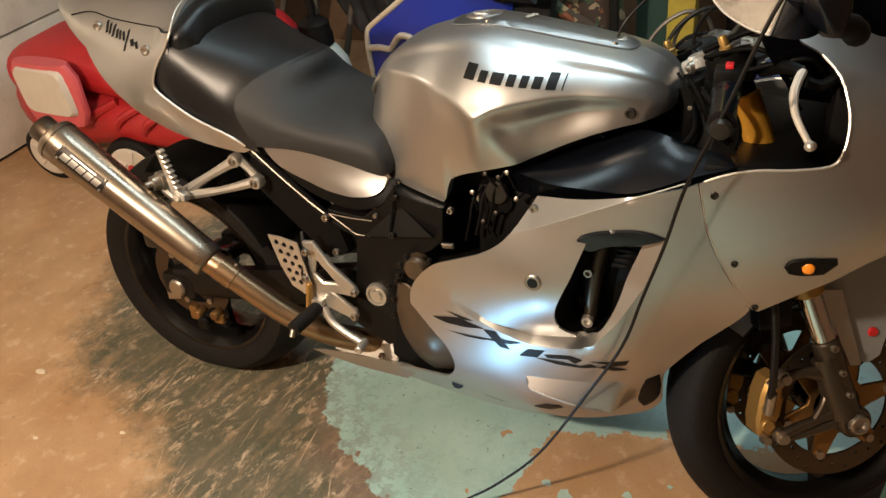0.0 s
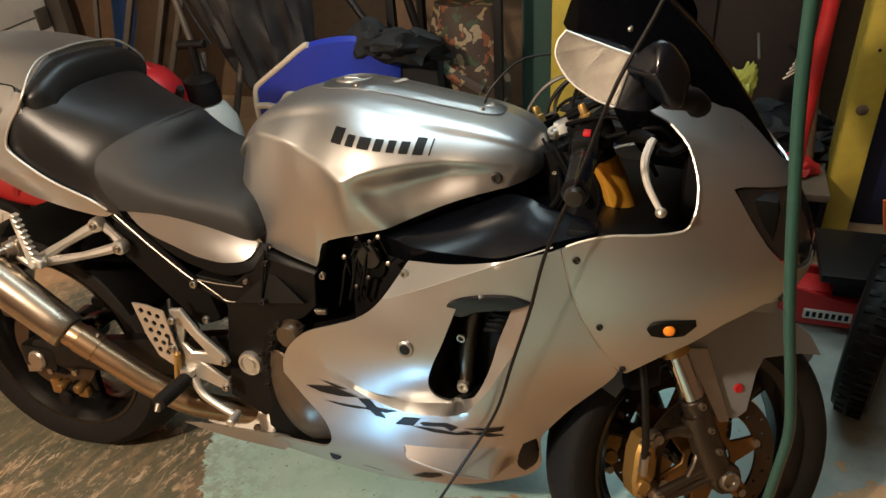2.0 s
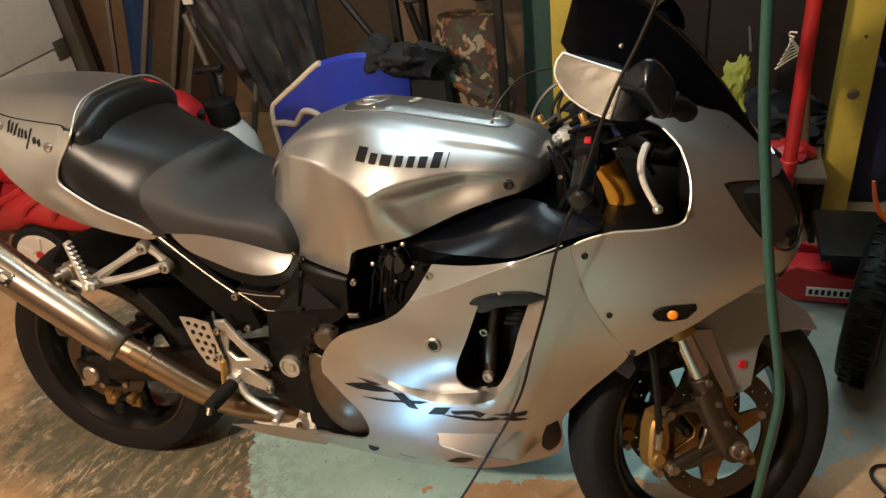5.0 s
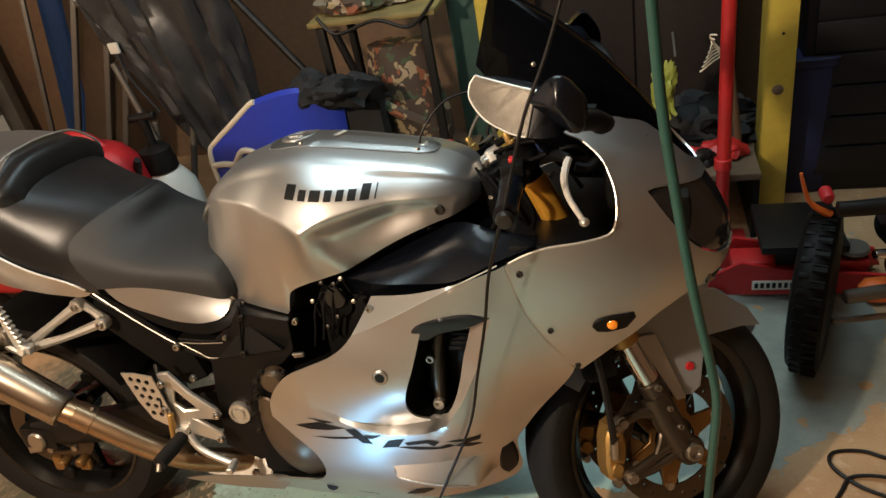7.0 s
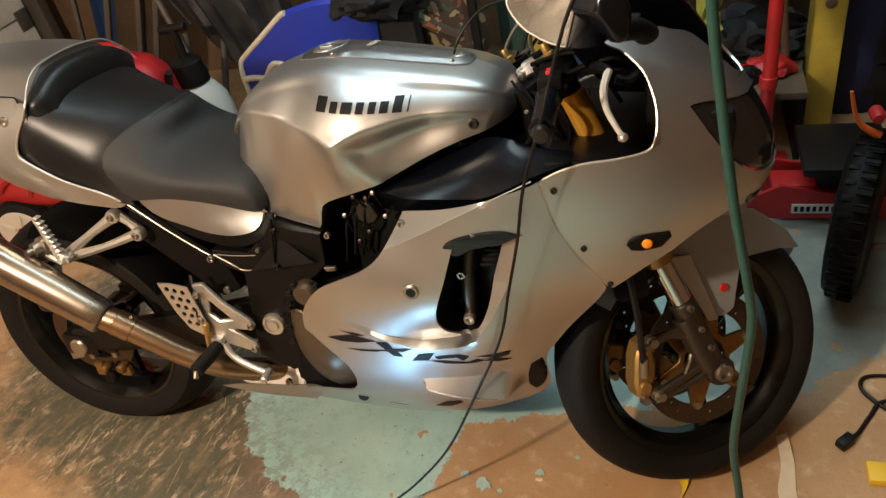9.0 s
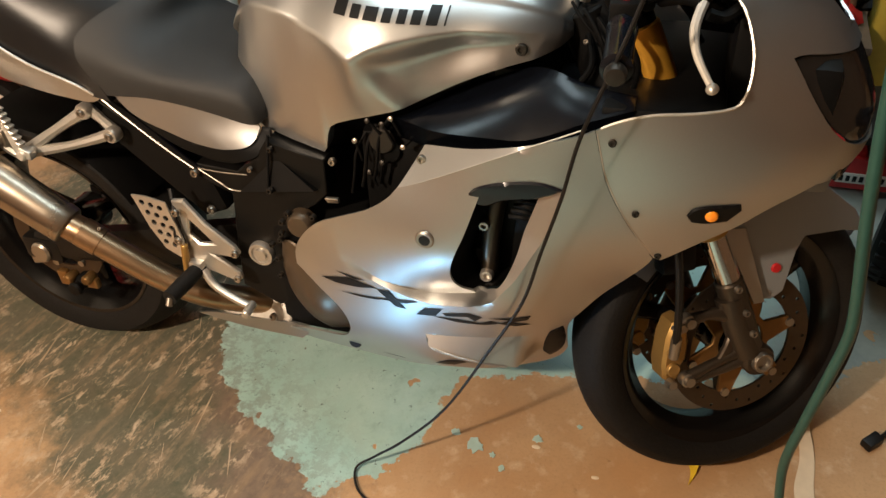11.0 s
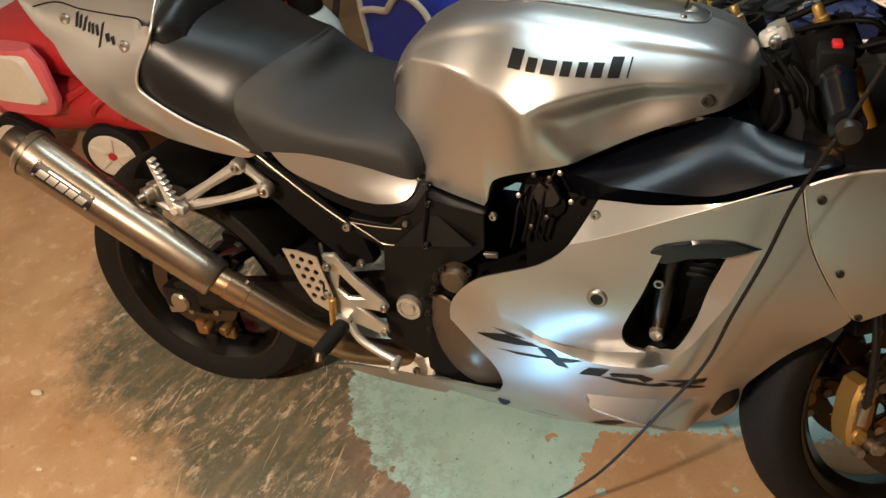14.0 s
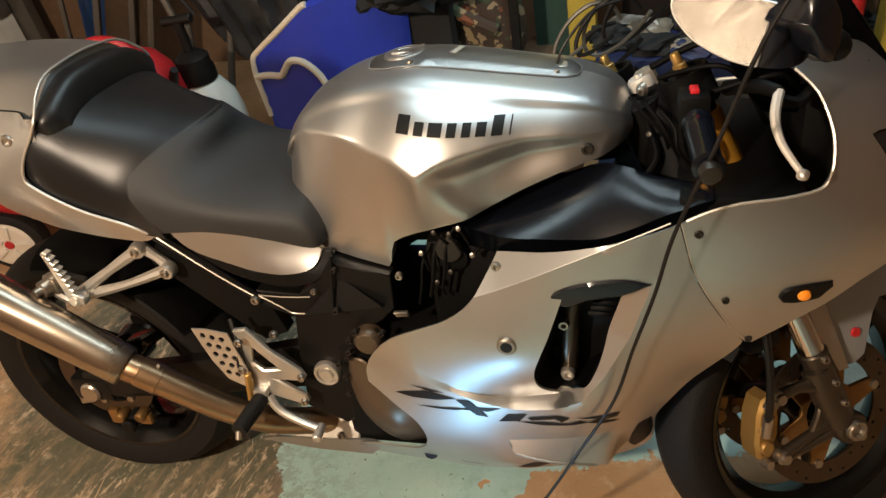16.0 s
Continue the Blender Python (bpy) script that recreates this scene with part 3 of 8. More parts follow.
LOW_CREASES = [RIDGE, GULLY, [(x, z + 0.007) for x, z in GULLY], LIP, RIB_TOP, RIB_FOOT, [(x, z - 0.005) for x, z in RIB_FOOT[1:]], [(0.2325, 0.366), (0.2325, 0.340)], [(0.239, 0.361), (0.239, 0.344)]]
low_loop = [(0.229, 0.700), (0.236, 0.713), (0.308, 0.730), (0.382, 0.752), (0.431, 0.768), (0.486, 0.786), (0.499, 0.793), (0.508, 0.757), (0.520, 0.712), (0.556, 0.637), (0.597, 0.569), (0.592, 0.556), (0.56, 0.508), (0.50, 0.432),
            (0.478, 0.40), (0.474, 0.35), (0.470, 0.290), (0.446, 0.250), (0.38, 0.218), (0.30, 0.198), (0.20, 0.191), (0.06, 0.198), (-0.07, 0.220), (-0.10, 0.226), (-0.075, 0.262), (0.012, 0.282), (0.058, 0.296), (0.079, 0.330), (0.070, 0.374),
            (0.030, 0.417), (-0.012, 0.460), (-0.010, 0.488), (0.008, 0.523), (0.046, 0.562), (0.10, 0.588), (0.152, 0.612), (0.190, 0.642)]
scoop = [(0.338, 0.668), (0.343, 0.682), (0.352, 0.691), (0.375, 0.698), (0.399, 0.703), (0.432, 0.704), (0.463, 0.696), (0.428, 0.679), (0.417, 0.645), (0.405, 0.608), (0.396, 0.568), (0.385, 0.534), (0.371, 0.506), (0.354, 0.489), (0.336, 0.472), (0.316, 0.472), (0.299, 0.482), (0.290, 0.500), (0.289, 0.526), (0.299, 0.560), (0.314, 0.598), (0.327, 0.636)]
bm = panel(low_loop, low_lift, [scoop], 0.009, 0.004, 0.0, LOW_CREASES)
low_tree = skin(bm)
low = part("lower_fairing", bm, silver, bike, "silver lower fairing with air scoop and dark lettering blocks", sharp=35)
other_side(low)
# lip added at the rib's foot to produce its bright highlight
part("rib_lip", tube([onto(low_tree, 0.246 + 0.135 * t, along(RIB_FOOT, 0.246 + 0.135 * t), 0.0006) for t in np.linspace(0, 1, 14)], 0.0022, 8, 2), silver, low, "added lip that catches light along the belly rib")
# inner liner of the scoop: a sloped rear wall and a dark shroud
liner = []
for p in even(rounded(scoop), 0.01):
    a = low_lift(*p)
    liner.append([a + Vector((0, 0.006, 0)), a + Vector((0.010, 0.030, 0)), a + Vector((0.02, 0.07, 0.0)), a + Vector((0.02, 0.11, 0))])
bm = bmesh.new()
grid_faces(bm, [[r[k] for r in liner] for k in range(4)], True)
bmesh.ops.solidify(bm, geom=list(bm.faces), thickness=0.002)
part("scoop_liner", bm, satin_black, bike, "black liner of the air scoop")
brow = [(0.318, 0.672), (0.333, 0.684), (0.352, 0.693), (0.399, 0.705), (0.432, 0.707), (0.466, 0.698), (0.44, 0.686), (0.42, 0.678), (0.376, 0.668), (0.345, 0.652), (0.327, 0.654)]
part("scoop_vane", panel(brow, lambda x, z: Vector((x, low_f(x, z) - 0.004 + 0.25 * max(0, 0.685 - z), z)), (), 0.009, 0.006, 0.003), gloss_black, low, "black vane over the scoop")
# radiator end tank, hose and screw behind the scoop
part("radiator", block((0.30, -0.150, 0.44), (0.47, -0.09, 0.74), 0.01), satin_black, bike, "black radiator behind the scoop")
part("radiator_hose", tube([(0.335, -0.165, 0.47), (0.338, -0.175, 0.53), (0.345, -0.172, 0.60), (0.36, -0.16, 0.68)], 0.016, 12), fork_grey, bike, "grey coolant pipe")
for k in range(6):
    part("fin", tube([(0.372 + 0.004 * k, -0.185, 0.605 + 0.011 * k), (0.395 + 0.004 * k, -0.19, 0.608 + 0.011 * k), (0.415 + 0.003 * k, -0.182, 0.600 + 0.011 * k)], 0.004, 6, 3), satin_black, bike)
bolt((0.333, -0.185, 0.586), (0, -1, 0), 0.009, 0.012, bolt_steel, bike, "radiator_bolt")
bolt((0.335, -0.182, 0.482), (0, -1, 0), 0.012, 0.012, alloy, bike, "pipe_clamp")
p = onto(low_tree, 0.25, 0.580)
part("fastener", lathe([(0.001, 0.001), (0.008, 0.0), (0.009, -0.003), (0.013, -0.0035), (0.0155, -0.002), (0.0165, 0.002)], 22, Matrix.Translation(p)), bolt_steel, low, "round steel fairing fastener")
part("fastener_slot", lathe([(0.001, -0.0036), (0.0095, -0.0036), (0.0100, -0.0006)], 18, Matrix.Translation(p)), decal_black, low)
p = onto(low_tree, 0.070, 0.266)
part("fastener", lathe([(0.001, -0.001), (0.011, -0.001), (0.013, 0.002)], 20, Matrix.Translation(p)), decal_black, low, "round dark fairing fastener")
p = onto(low_tree, 0.236, 0.697)
bolt(p, (0, -1, 0), 0.008, 0.006, bolt_steel, low, "corner_bolt")


def decal(loop, tree, material, parent, name="lettering_block", step=0.012, off=0.0016):
    bm = panel(loop, lambda x, z: onto(tree, x, z, off), (), step, 0.0005, 0, smooth=False)
    return part(name, bm, material, parent)


for loop in ([(0.039, 0.446), (0.097, 0.461), (0.151, 0.453), (0.112, 0.444), (0.071, 0.441)],
             [(0.072, 0.469), (0.129, 0.464), (0.108, 0.461)],
             [(0.078, 0.424), (0.122, 0.427), (0.165, 0.433), (0.151, 0.427), (0.115, 0.423)],
             [(0.151, 0.451), (0.174, 0.454), (0.204, 0.420), (0.184, 0.421)],
             [(0.151, 0.429), (0.206, 0.434), (0.228, 0.444), (0.177, 0.438)],
             [(0.238, 0.431), (0.272, 0.438), (0.257, 0.417), (0.222, 0.412)],
             [(0.271, 0.428), (0.320, 0.439), (0.341, 0.434), (0.328, 0.422), (0.316, 0.430), (0.277, 0.422)],
             [(0.255, 0.416), (0.296, 0.419), (0.335, 0.418), (0.339, 0.414), (0.295, 0.411)],
             [(0.352, 0.434), (0.420, 0.443), (0.415, 0.433), (0.374, 0.424), (0.387, 0.433)],
             [(0.366, 0.422), (0.390, 0.427), (0.418, 0.419), (0.394, 0.416)],
             [(0.326, 0.413), (0.356, 0.427), (0.369, 0.422), (0.345, 0.415)],
             [(0.239, 0.267), (0.265, 0.283), (0.291, 0.281), (0.296, 0.272), (0.272, 0.261)],
             [(0.126, 0.250), (0.146, 0.249), (0.170, 0.244)]):
    decal(loop, low_tree, decal_black, low)

duct = [(0.446, 0.385), (0.470, 0.398), (0.4725, 0.35), (0.462, 0.297), (0.440, 0.266), (0.430, 0.30), (0.436, 0.35)]
part("belly_duct", panel(duct, lambda x, z: low_lift(x, z) + Vector((0, -0.002, 0)), (), 0.01, 0.004, 0.003), satin_black, low, "black duct end of the belly")
# belly tail: bright tray behind the lower fairing
tray = [(-0.300, 0.246), (-0.262, 0.255), (-0.20, 0.259), (-0.12, 0.262), (-0.05, 0.268), (-0.03, 0.258), (-0.06, 0.228), (-0.18, 0.230), (-0.25, 0.238)]
part("belly_tail", panel(tray, lambda x, z: Vector((x, -0.170 - 0.05 * (z - 0.245), z)), (), 0.012, 0.004, 0.0), silver, bike, "bright silver belly tail")
bolt((-0.115, -0.172, 0.276), (0, -1, 0.4), 0.008, 0.008, bolt_steel, bike, "belly_knob")
sump = [(-0.245, 0.258), (-0.215, 0.280), (-0.165, 0.294), (-0.10, 0.292), (-0.080, 0.278), (-0.085, 0.255), (-0.18, 0.250)]
part("sump_tray", panel(sump, lambda x, z: Vector((x, -0.168 + 0.5 * (z - 0.256), z)), (), 0.012, 0.02, 0.004), cast_pale, bike, "pale cast sump tray")
part("belly_floor", block((-0.22, -0.13, 0.226), (0.36, 0.13, 0.238), 0.005), satin_black, bike)

# upper fairing, from the side joint round the nose
_nz = curve_pts([(0.54, 0.79, 0), (0.62, 0.825, 0), (0.672, 0.85, 0), (0.716, 0.874, 0), (0.75, 0.879, 0), (0.783, 0.874, 0), (0.849, 0.841, 0), (0.914, 0.794, 0), (0.968, 0.744, 0), (1.05, 0.67, 0)], 8)
NZ, NX = [p.x for p in _nz], [p.y for p in _nz]
_bz = curve_pts([(0.54, 0.19, 0), (0.60, 0.211, 0), (0.66, 0.226, 0), (0.72, 0.234, 0), (0.79, 0.236, 0), (0.85, 0.230, 0), (0.895, 0.217, 0), (0.93, 0.199, 0), (0.96, 0.177, 0), (1.0, 0.142, 0), (1.05, 0.095, 0)], 8)
BZ, BB = [p.x for p in _bz], [p.y for p in _bz]


def up_lift(x, z):
    xn, b = float(np.interp(z, NZ, NX)), float(np.interp(z, BZ, BB))
    s = min(1, max(0, (x - 0.45) / (xn - 0.45)))
    return Vector((0.45 + (xn - 0.45) * s, -b * max(0, 1 - s ** 3.2) ** 0.55, z))


def up_st(s, z):
    xn, b = float(np.interp(z, NZ, NX)), float(np.interp(z, BZ, BB))
    s = min(1, max(0, s))
    return Vector((0.45 + (xn - 0.45) * s, -b * max(0, 1 - s ** 3.2) ** 0.55, z))


def s_of(x, z):
    return (x - 0.45) / (float(np.interp(z, NZ, NX)) - 0.45)


up_xz = [(0.610, 0.566), (0.5995, 0.570), (0.558, 0.638), (0.522, 0.7125), (0.5095, 0.757), (0.5005, 0.794), (0.535, 0.811), (0.574, 0.822), (0.624, 0.826), (0.668, 0.833), (0.680, 0.850), (0.683, 0.875), (0.679, 0.905), (0.662, 0.943),
         (0.634, 0.970), (0.600, 0.988), (0.585, 1.005), (0.60, 1.030), (0.635, 1.036), (0.680, 1.008), (0.735, 0.965), (0.785, 0.916), (0.8, 0.90)]
up_loop = [(s_of(x, z), z) for x, z in up_xz] + [(1.0, 0.884), (1.0, 0.862), (0.90, 0.876), (0.80, 0.886), (0.765, 0.885), (0.790, 0.83), (0.845, 0.775), (0.93, 0.745), (1.0, 0.735), (1.0, 0.690), (0.97, 0.686)] + [(s_of(x, z), z) for x, z in ((0.80, 0.70), (0.745, 0.672), (0.706, 0.641), (0.668, 0.615))]
up_loop3 = [(s * 0.40, z) for s, z in up_loop]
bm = panel(up_loop3, lambda s, z: up_st(s / 0.40, z), (), 0.014, 0.004, 0.0)
up_tree = skin(bm)
up = part("upper_fairing", bm, silver, bike, "silver upper fairing with amber indicator")
other_side(up)
hl_loop = [(0.772, 0.882), (0.82, 0.882), (0.90, 0.873), (1.0, 0.859), (1.0, 0.738), (0.93, 0.748), (0.85, 0.778), (0.796, 0.83)]
bm = panel([(s * 0.4, z) for s, z in hl_loop], lambda s, z: up_st(s / 0.4, z) + Vector((-0.004, 0.001, 0)), (), 0.012, 0.003, 0.002)
hl = part("headlight_glass", bm, smoke_lens, bike, "dark headlight glass")
other_side(hl)
part("headlight_bowl", block((0.70, -0.15, 0.76), (0.80, 0.15, 0.87), 0.02), satin_black, bike)
# bright edge trims
edge = [(0.508, 0.799), (0.535, 0.812), (0.574, 0.823), (0.624, 0.827), (0.668, 0.834), (0.680, 0.850), (0.683, 0.875), (0.679, 0.905), (0.662, 0.943), (0.634, 0.970)]
trim = part("edge_trim", tube([up_lift(*p) + Vector((0, -0.0015, 0)) for p in edge], 0.0023, 6, 3), alloy, up, "pale edge of the cockpit cut-out")
other_side(trim, bike)
# extra bead that shapes the ridge's highlight into a thin line
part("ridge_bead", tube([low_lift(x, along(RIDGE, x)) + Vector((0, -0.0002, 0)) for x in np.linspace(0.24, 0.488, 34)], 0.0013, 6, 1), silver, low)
# alloy tube that draws the seam's highlight as a pale line
part("panel_joint", tube([onto(up_tree, x + 0.0015, z, 0.0) for x, z in ((0.5995, 0.572), (0.558, 0.6385), (0.522, 0.713), (0.5095, 0.757), (0.5015, 0.790))], 0.0011, 6, 6), alloy, up, "pale line for the highlight on the panel joint")
for x, z, r in ((0.520, 0.779, 0.006), (0.561, 0.665, 0.0055), (0.600, 0.577, 0.0055)):
    bolt(onto(up_tree, x + 0.004, z, -0.001), (0, -1, 0), r, 0.005, bolt_dark, up, "fairing_bolt")
sig = [(0.634, 0.668), (0.640, 0.680), (0.655, 0.686), (0.703, 0.688), (0.706, 0.675), (0.690, 0.655), (0.660, 0.652), (0.642, 0.655)]
part("indicator", panel(sig, lambda x, z: onto(up_tree, x, z, 0.004), (), 0.01, 0.005, 0.003), satin_black, up, "flush indicator with an amber lens")
p = onto(up_tree, 0.667, 0.670, 0.003)
part("indicator_lens", lathe([(0.001, -0.007), (0.005, -0.0065), (0.0085, -0.004), (0.0098, 0.002)], 18, Matrix.Translation(p)), amber, bike, "amber lens")
part("marker_lamp", panel([(0.826, 0.722), (0.846, 0.728), (0.852, 0.700), (0.838, 0.690), (0.826, 0.696)], lambda x, z: Vector((x, -0.105 + 2.0 * (x - 0.836), z)), (), 0.01, 0.01, 0.003), smoke_lens, up, "small dark marker lamp")
# chin duct between the wheel and nose
part("chin", block((0.70, -0.10, 0.655), (0.83, 0.10, 0.70), 0.02), silver_soft, bike)

# windscreen: smoked double bubble
rows = []
for i in range(15):
    t = i / 14
    cx, cz = (float(np.interp(t, (0, 0.2, 0.4, 0.6, 0.8, 1.0), q)) for q in ((0.835, 0.786, 0.728, 0.664, 0.592, 0.490), (0.848, 0.918, 1.003, 1.080, 1.143, 1.215)))
    hw = 0.06 + 0.135 * math.sin(min(1, t * 1.5) * math.pi / 2) - 0.125 * max(0, t - 0.36) / 0.64
    back = 0.025 + 0.195 * (1 - t) ** 0.6
    row = []
    for j in range(17):
        b = -1 + 2 * j / 16
        row.append(Vector((cx - back * abs(b) ** 2.2, hw * b, cz - (0.02 + 0.085 * t) * abs(b) ** 2.2 + (0.05 * (1 - t)) * abs(b) ** 2)))
    rows.append(row)
bm = bmesh.new()
grid_faces(bm, rows)
bmesh.ops.solidify(bm, geom=list(bm.faces), thickness=0.003)
part("windscreen", bm, screen_dark, bike, "dark smoked windscreen")
p = Vector((0.566, -0.155, 1.10))
part("screen_bolt", lathe([(0.001, -0.003), (0.003, -0.002), (0.004, 0.002)], 12, Matrix.Translation(p)), bolt_steel, bike)

# mirrors


GLASS = [(0.483, -0.185, 1.098), (0.474, -0.190, 1.087), (0.473, -0.205, 1.071), (0.486, -0.232, 1.057), (0.508, -0.268, 1.046), (0.540, -0.310, 1.040), (0.562, -0.340, 1.041), (0.572, -0.358, 1.044), (0.575, -0.350, 1.064), (0.582, -0.338, 1.083), (0.592, -0.325, 1.096), (0.556, -0.270, 1.094), (0.518, -0.222, 1.095)]


def mirror_side(sgn):
    """Tilted mirror glass in a black shell that tapers forward to its stalk."""
    rim = [Vector((x, y * sgn, z)) for x, y, z in GLASS]
    c = sum(rim, Vector()) / len(rim)
    flat = Vector((-0.28, -0.854 * sgn, 0.439)).normalized()
    eye = Vector((0.66, -1.30 * sgn, 1.31))
    rim = [eye + (p - eye) * (flat.dot(c - eye) / flat.dot(p - eye)) for p in rim]
    fine = [rim[0]] + curve_pts(rim[1:8], 4) + [rim[9]] + curve_pts(rim[10:], 4)
    apex, heel, foot, root = Vector((0.612, -0.316 * sgn, 1.112)), Vector((0.648, -0.305 * sgn, 1.066)), Vector((0.640, -0.315 * sgn, 1.030)), Vector((0.600, -0.20 * sgn, 1.035))
    inner = Vector((0.0, 0.05 * sgn, -0.03))
    rows = []
    for k in range(9):
        t = k / 8
        row = []
        for p in fine:
            # the shell sweeps forward from the glass and closes to a blunt fin near its outer end
            u = max(0.0, min(1.0, (p - fine[0]).length / 0.20))
            v = max(0.0, min(1.0, (p.z - 1.04) / 0.065))
            tip = foot.lerp(heel, v) * u + (root + Vector((0, 0, 0.035 * v))) * (1 - u)
            puff = Vector((0.010, -0.022 * sgn * u, 0.016 * (v - 0.2))) * math.sin(math.pi * t) * (0.4 + u)
            row.append(p.lerp(tip, t ** 1.15) + puff - flat * 0.002)
        rows.append(row)
    bm = bmesh.new()
    vs = grid_faces(bm, rows, True)
    bm.faces.new(vs[-1])
    m = part("mirror", bm, gloss_black, bike, "black fairing mirror with a pale edge")
    bm = bmesh.new()
    g0 = [bm.verts.new(p + flat * 0.0006) for p in fine]
    bm.faces.new(g0)
    bmesh.ops.solidify(bm, geom=list(bm.faces), thickness=0.0022)
    part("mirror_glass", bm, mirror_glass, m, "mirror glass that reflects the lit garage", flat=True)
    part("mirror_rim", tube([p + flat * 0.0008 for p in fine] + [fine[0] + flat * 0.0008], 0.0013, 6, 1), alloy, m, "pale rim")
    outer = [fine[k] for k in range(len(fine)) if fine[k].x > 0.568]
    low_c, top_c = min(outer, key=lambda q: q.z), max(outer, key=lambda q: q.z)
    fin = [low_c + Vector((-0.004, -0.006 * sgn, -0.002)), low_c.lerp(top_c, 0.5) + Vector((0.0, -0.010 * sgn, 0.0)), apex, apex.lerp(heel, 0.5) + Vector((0.006, -0.004 * sgn, 0.004)), heel, foot, low_c.lerp(foot, 0.5) + Vector((0, 0, -0.008))]
    mid = sum(fin, Vector()) / len(fin) + Vector((0, -0.016 * sgn, 0.004))
    edge = curve_pts(fin, 5, True)
    bm = bmesh.new()
    rings = [[mid.lerp(p, f) + Vector((0, 0.010 * sgn * f ** 3, 0)) for p in edge] for f in (0.08, 0.35, 0.6, 0.8, 0.93, 1.0)] + [[p + Vector((0.004, 0.034 * sgn, -0.004)) for p in edge]]
    vs = grid_faces(bm, rings, True)
    bm.faces.new(vs[0])
    part("shell_end", bm, gloss_black, m, "glossy black outer end of the mirror shell", sharp=60)
    part("mirror_stalk", tube([(0.630, -0.285 * sgn, 1.040), (0.655, -0.235 * sgn, 1.028), (0.666, -0.200 * sgn, 1.012), (0.672, -0.150 * sgn, 0.998)], [0.015, 0.016, 0.017, 0.013], 12), satin_black, m)
    return m


mirror_side(1)
mirror_side(-1)

# ---- tank ----
STATIONS = []


def station(x, *pts):
    STATIONS.append((x, pts))


station(-0.128, (0, 0.835), (-0.045, 0.832), (-0.075, 0.822), (-0.095, 0.808), (-0.108, 0.790), (-0.115, 0.770), (-0.125, 0.750))
station(-0.115, (0, 0.886), (-0.055, 0.880), (-0.085, 0.866), (-0.108, 0.845), (-0.126, 0.815), (-0.140, 0.780), (-0.160, 0.725))
station(-0.075, (0, 0.926), (-0.072, 0.917), (-0.102, 0.898), (-0.128, 0.872), (-0.150, 0.838), (-0.170, 0.790), (-0.200, 0.693))
station(-0.02, (0, 0.953), (-0.080, 0.942), (-0.108, 0.920), (-0.136, 0.892), (-0.163, 0.855), (-0.188, 0.810), (-0.220, 0.666))
station(0.04, (0, 0.966), (-0.082, 0.954), (-0.110, 0.930), (-0.136, 0.900), (-0.167, 0.861), (-0.206, 0.820), (-0.235, 0.662))
station(0.10, (0, 0.972), (-0.083, 0.960), (-0.120, 0.936), (-0.152, 0.906), (-0.176, 0.868), (-0.196, 0.830), (-0.235, 0.712))
station(0.16, (0, 0.967), (-0.086, 0.954), (-0.126, 0.931), (-0.160, 0.903), (-0.184, 0.866), (-0.203, 0.830), (-0.222, 0.742))
station(0.22, (0, 0.958), (-0.085, 0.945), (-0.120, 0.924), (-0.151, 0.898), (-0.172, 0.864), (-0.188, 0.830), (-0.202, 0.770))
station(0.28, (0, 0.948), (-0.085, 0.935), (-0.112, 0.915), (-0.136, 0.891), (-0.154, 0.862), (-0.168, 0.836), (-0.178, 0.799))
station(0.34, (0, 0.937), (-0.083, 0.925), (-0.106, 0.908), (-0.125, 0.888), (-0.138, 0.864), (-0.147, 0.845), (-0.150, 0.823))
station(0.39, (0, 0.920), (-0.074, 0.909), (-0.092, 0.896), (-0.104, 0.881), (-0.112, 0.866), (-0.113, 0.853), (-0.112, 0.836))
station(0.42, (0, 0.898), (-0.058, 0.889), (-0.072, 0.880), (-0.080, 0.870), (-0.082, 0.860), (-0.080, 0.851), (-0.076, 0.843))
station(0.435, (0, 0.872), (-0.035, 0.868), (-0.043, 0.864), (-0.047, 0.861), (-0.047, 0.858), (-0.045, 0.854), (-0.042, 0.850))
across = [curve_pts([Vector((x, y, z)) for y, z in pts], 14) for x, pts in STATIONS]
rows = list(zip(*[curve_pts([r[k] for r in across], 10) for k in range(len(across[0]))]))


def bulge(x, z):
    """Half width of the tank's unpressed side at a length and height."""
    k = min(range(len(rows)), key=lambda i: abs(rows[i][0].x - x))
    r = rows[k]
    return float(np.interp(-z, [-p.z for p in r], [-p.y for p in r]))


# below a ridge the side falls back to a flat knee panel; ahead of the ridge it is pressed in
RIDGE_X = [-0.130, -0.095, -0.06, -0.02, 0.025, 0.073, 0.105, 0.126, 0.143, 0.164, 0.186]
RIDGE_Z = [0.825, 0.884, 0.893, 0.893, 0.884, 0.869, 0.855, 0.838, 0.813, 0.787, 0.760]
RIDGE_W = [bulge(x, z) for x, z in zip(RIDGE_X[:8], RIDGE_Z)] + [0.177, 0.171, 0.166]
FOOT_X = [-0.130, -0.115, -0.075, -0.02, 0.04, 0.10, 0.16, 0.186, 0.22, 0.28, 0.34, 0.39]
FOOT_Z = [0.750, 0.725, 0.693, 0.666, 0.662, 0.712, 0.742, 0.754, 0.770, 0.799, 0.823, 0.836]
FOOT_W = [0.105, 0.122, 0.130, 0.137, 0.142, 0.149, 0.159, 0.160, 0.148, 0.138, 0.130, 0.112]
BROW_X, BROW_Z = [0.126, 0.140, 0.158, 0.193, 0.238, 0.291, 0.34, 0.39], [0.838, 0.851, 0.861, 0.870, 0.877, 0.882, 0.880, 0.874]


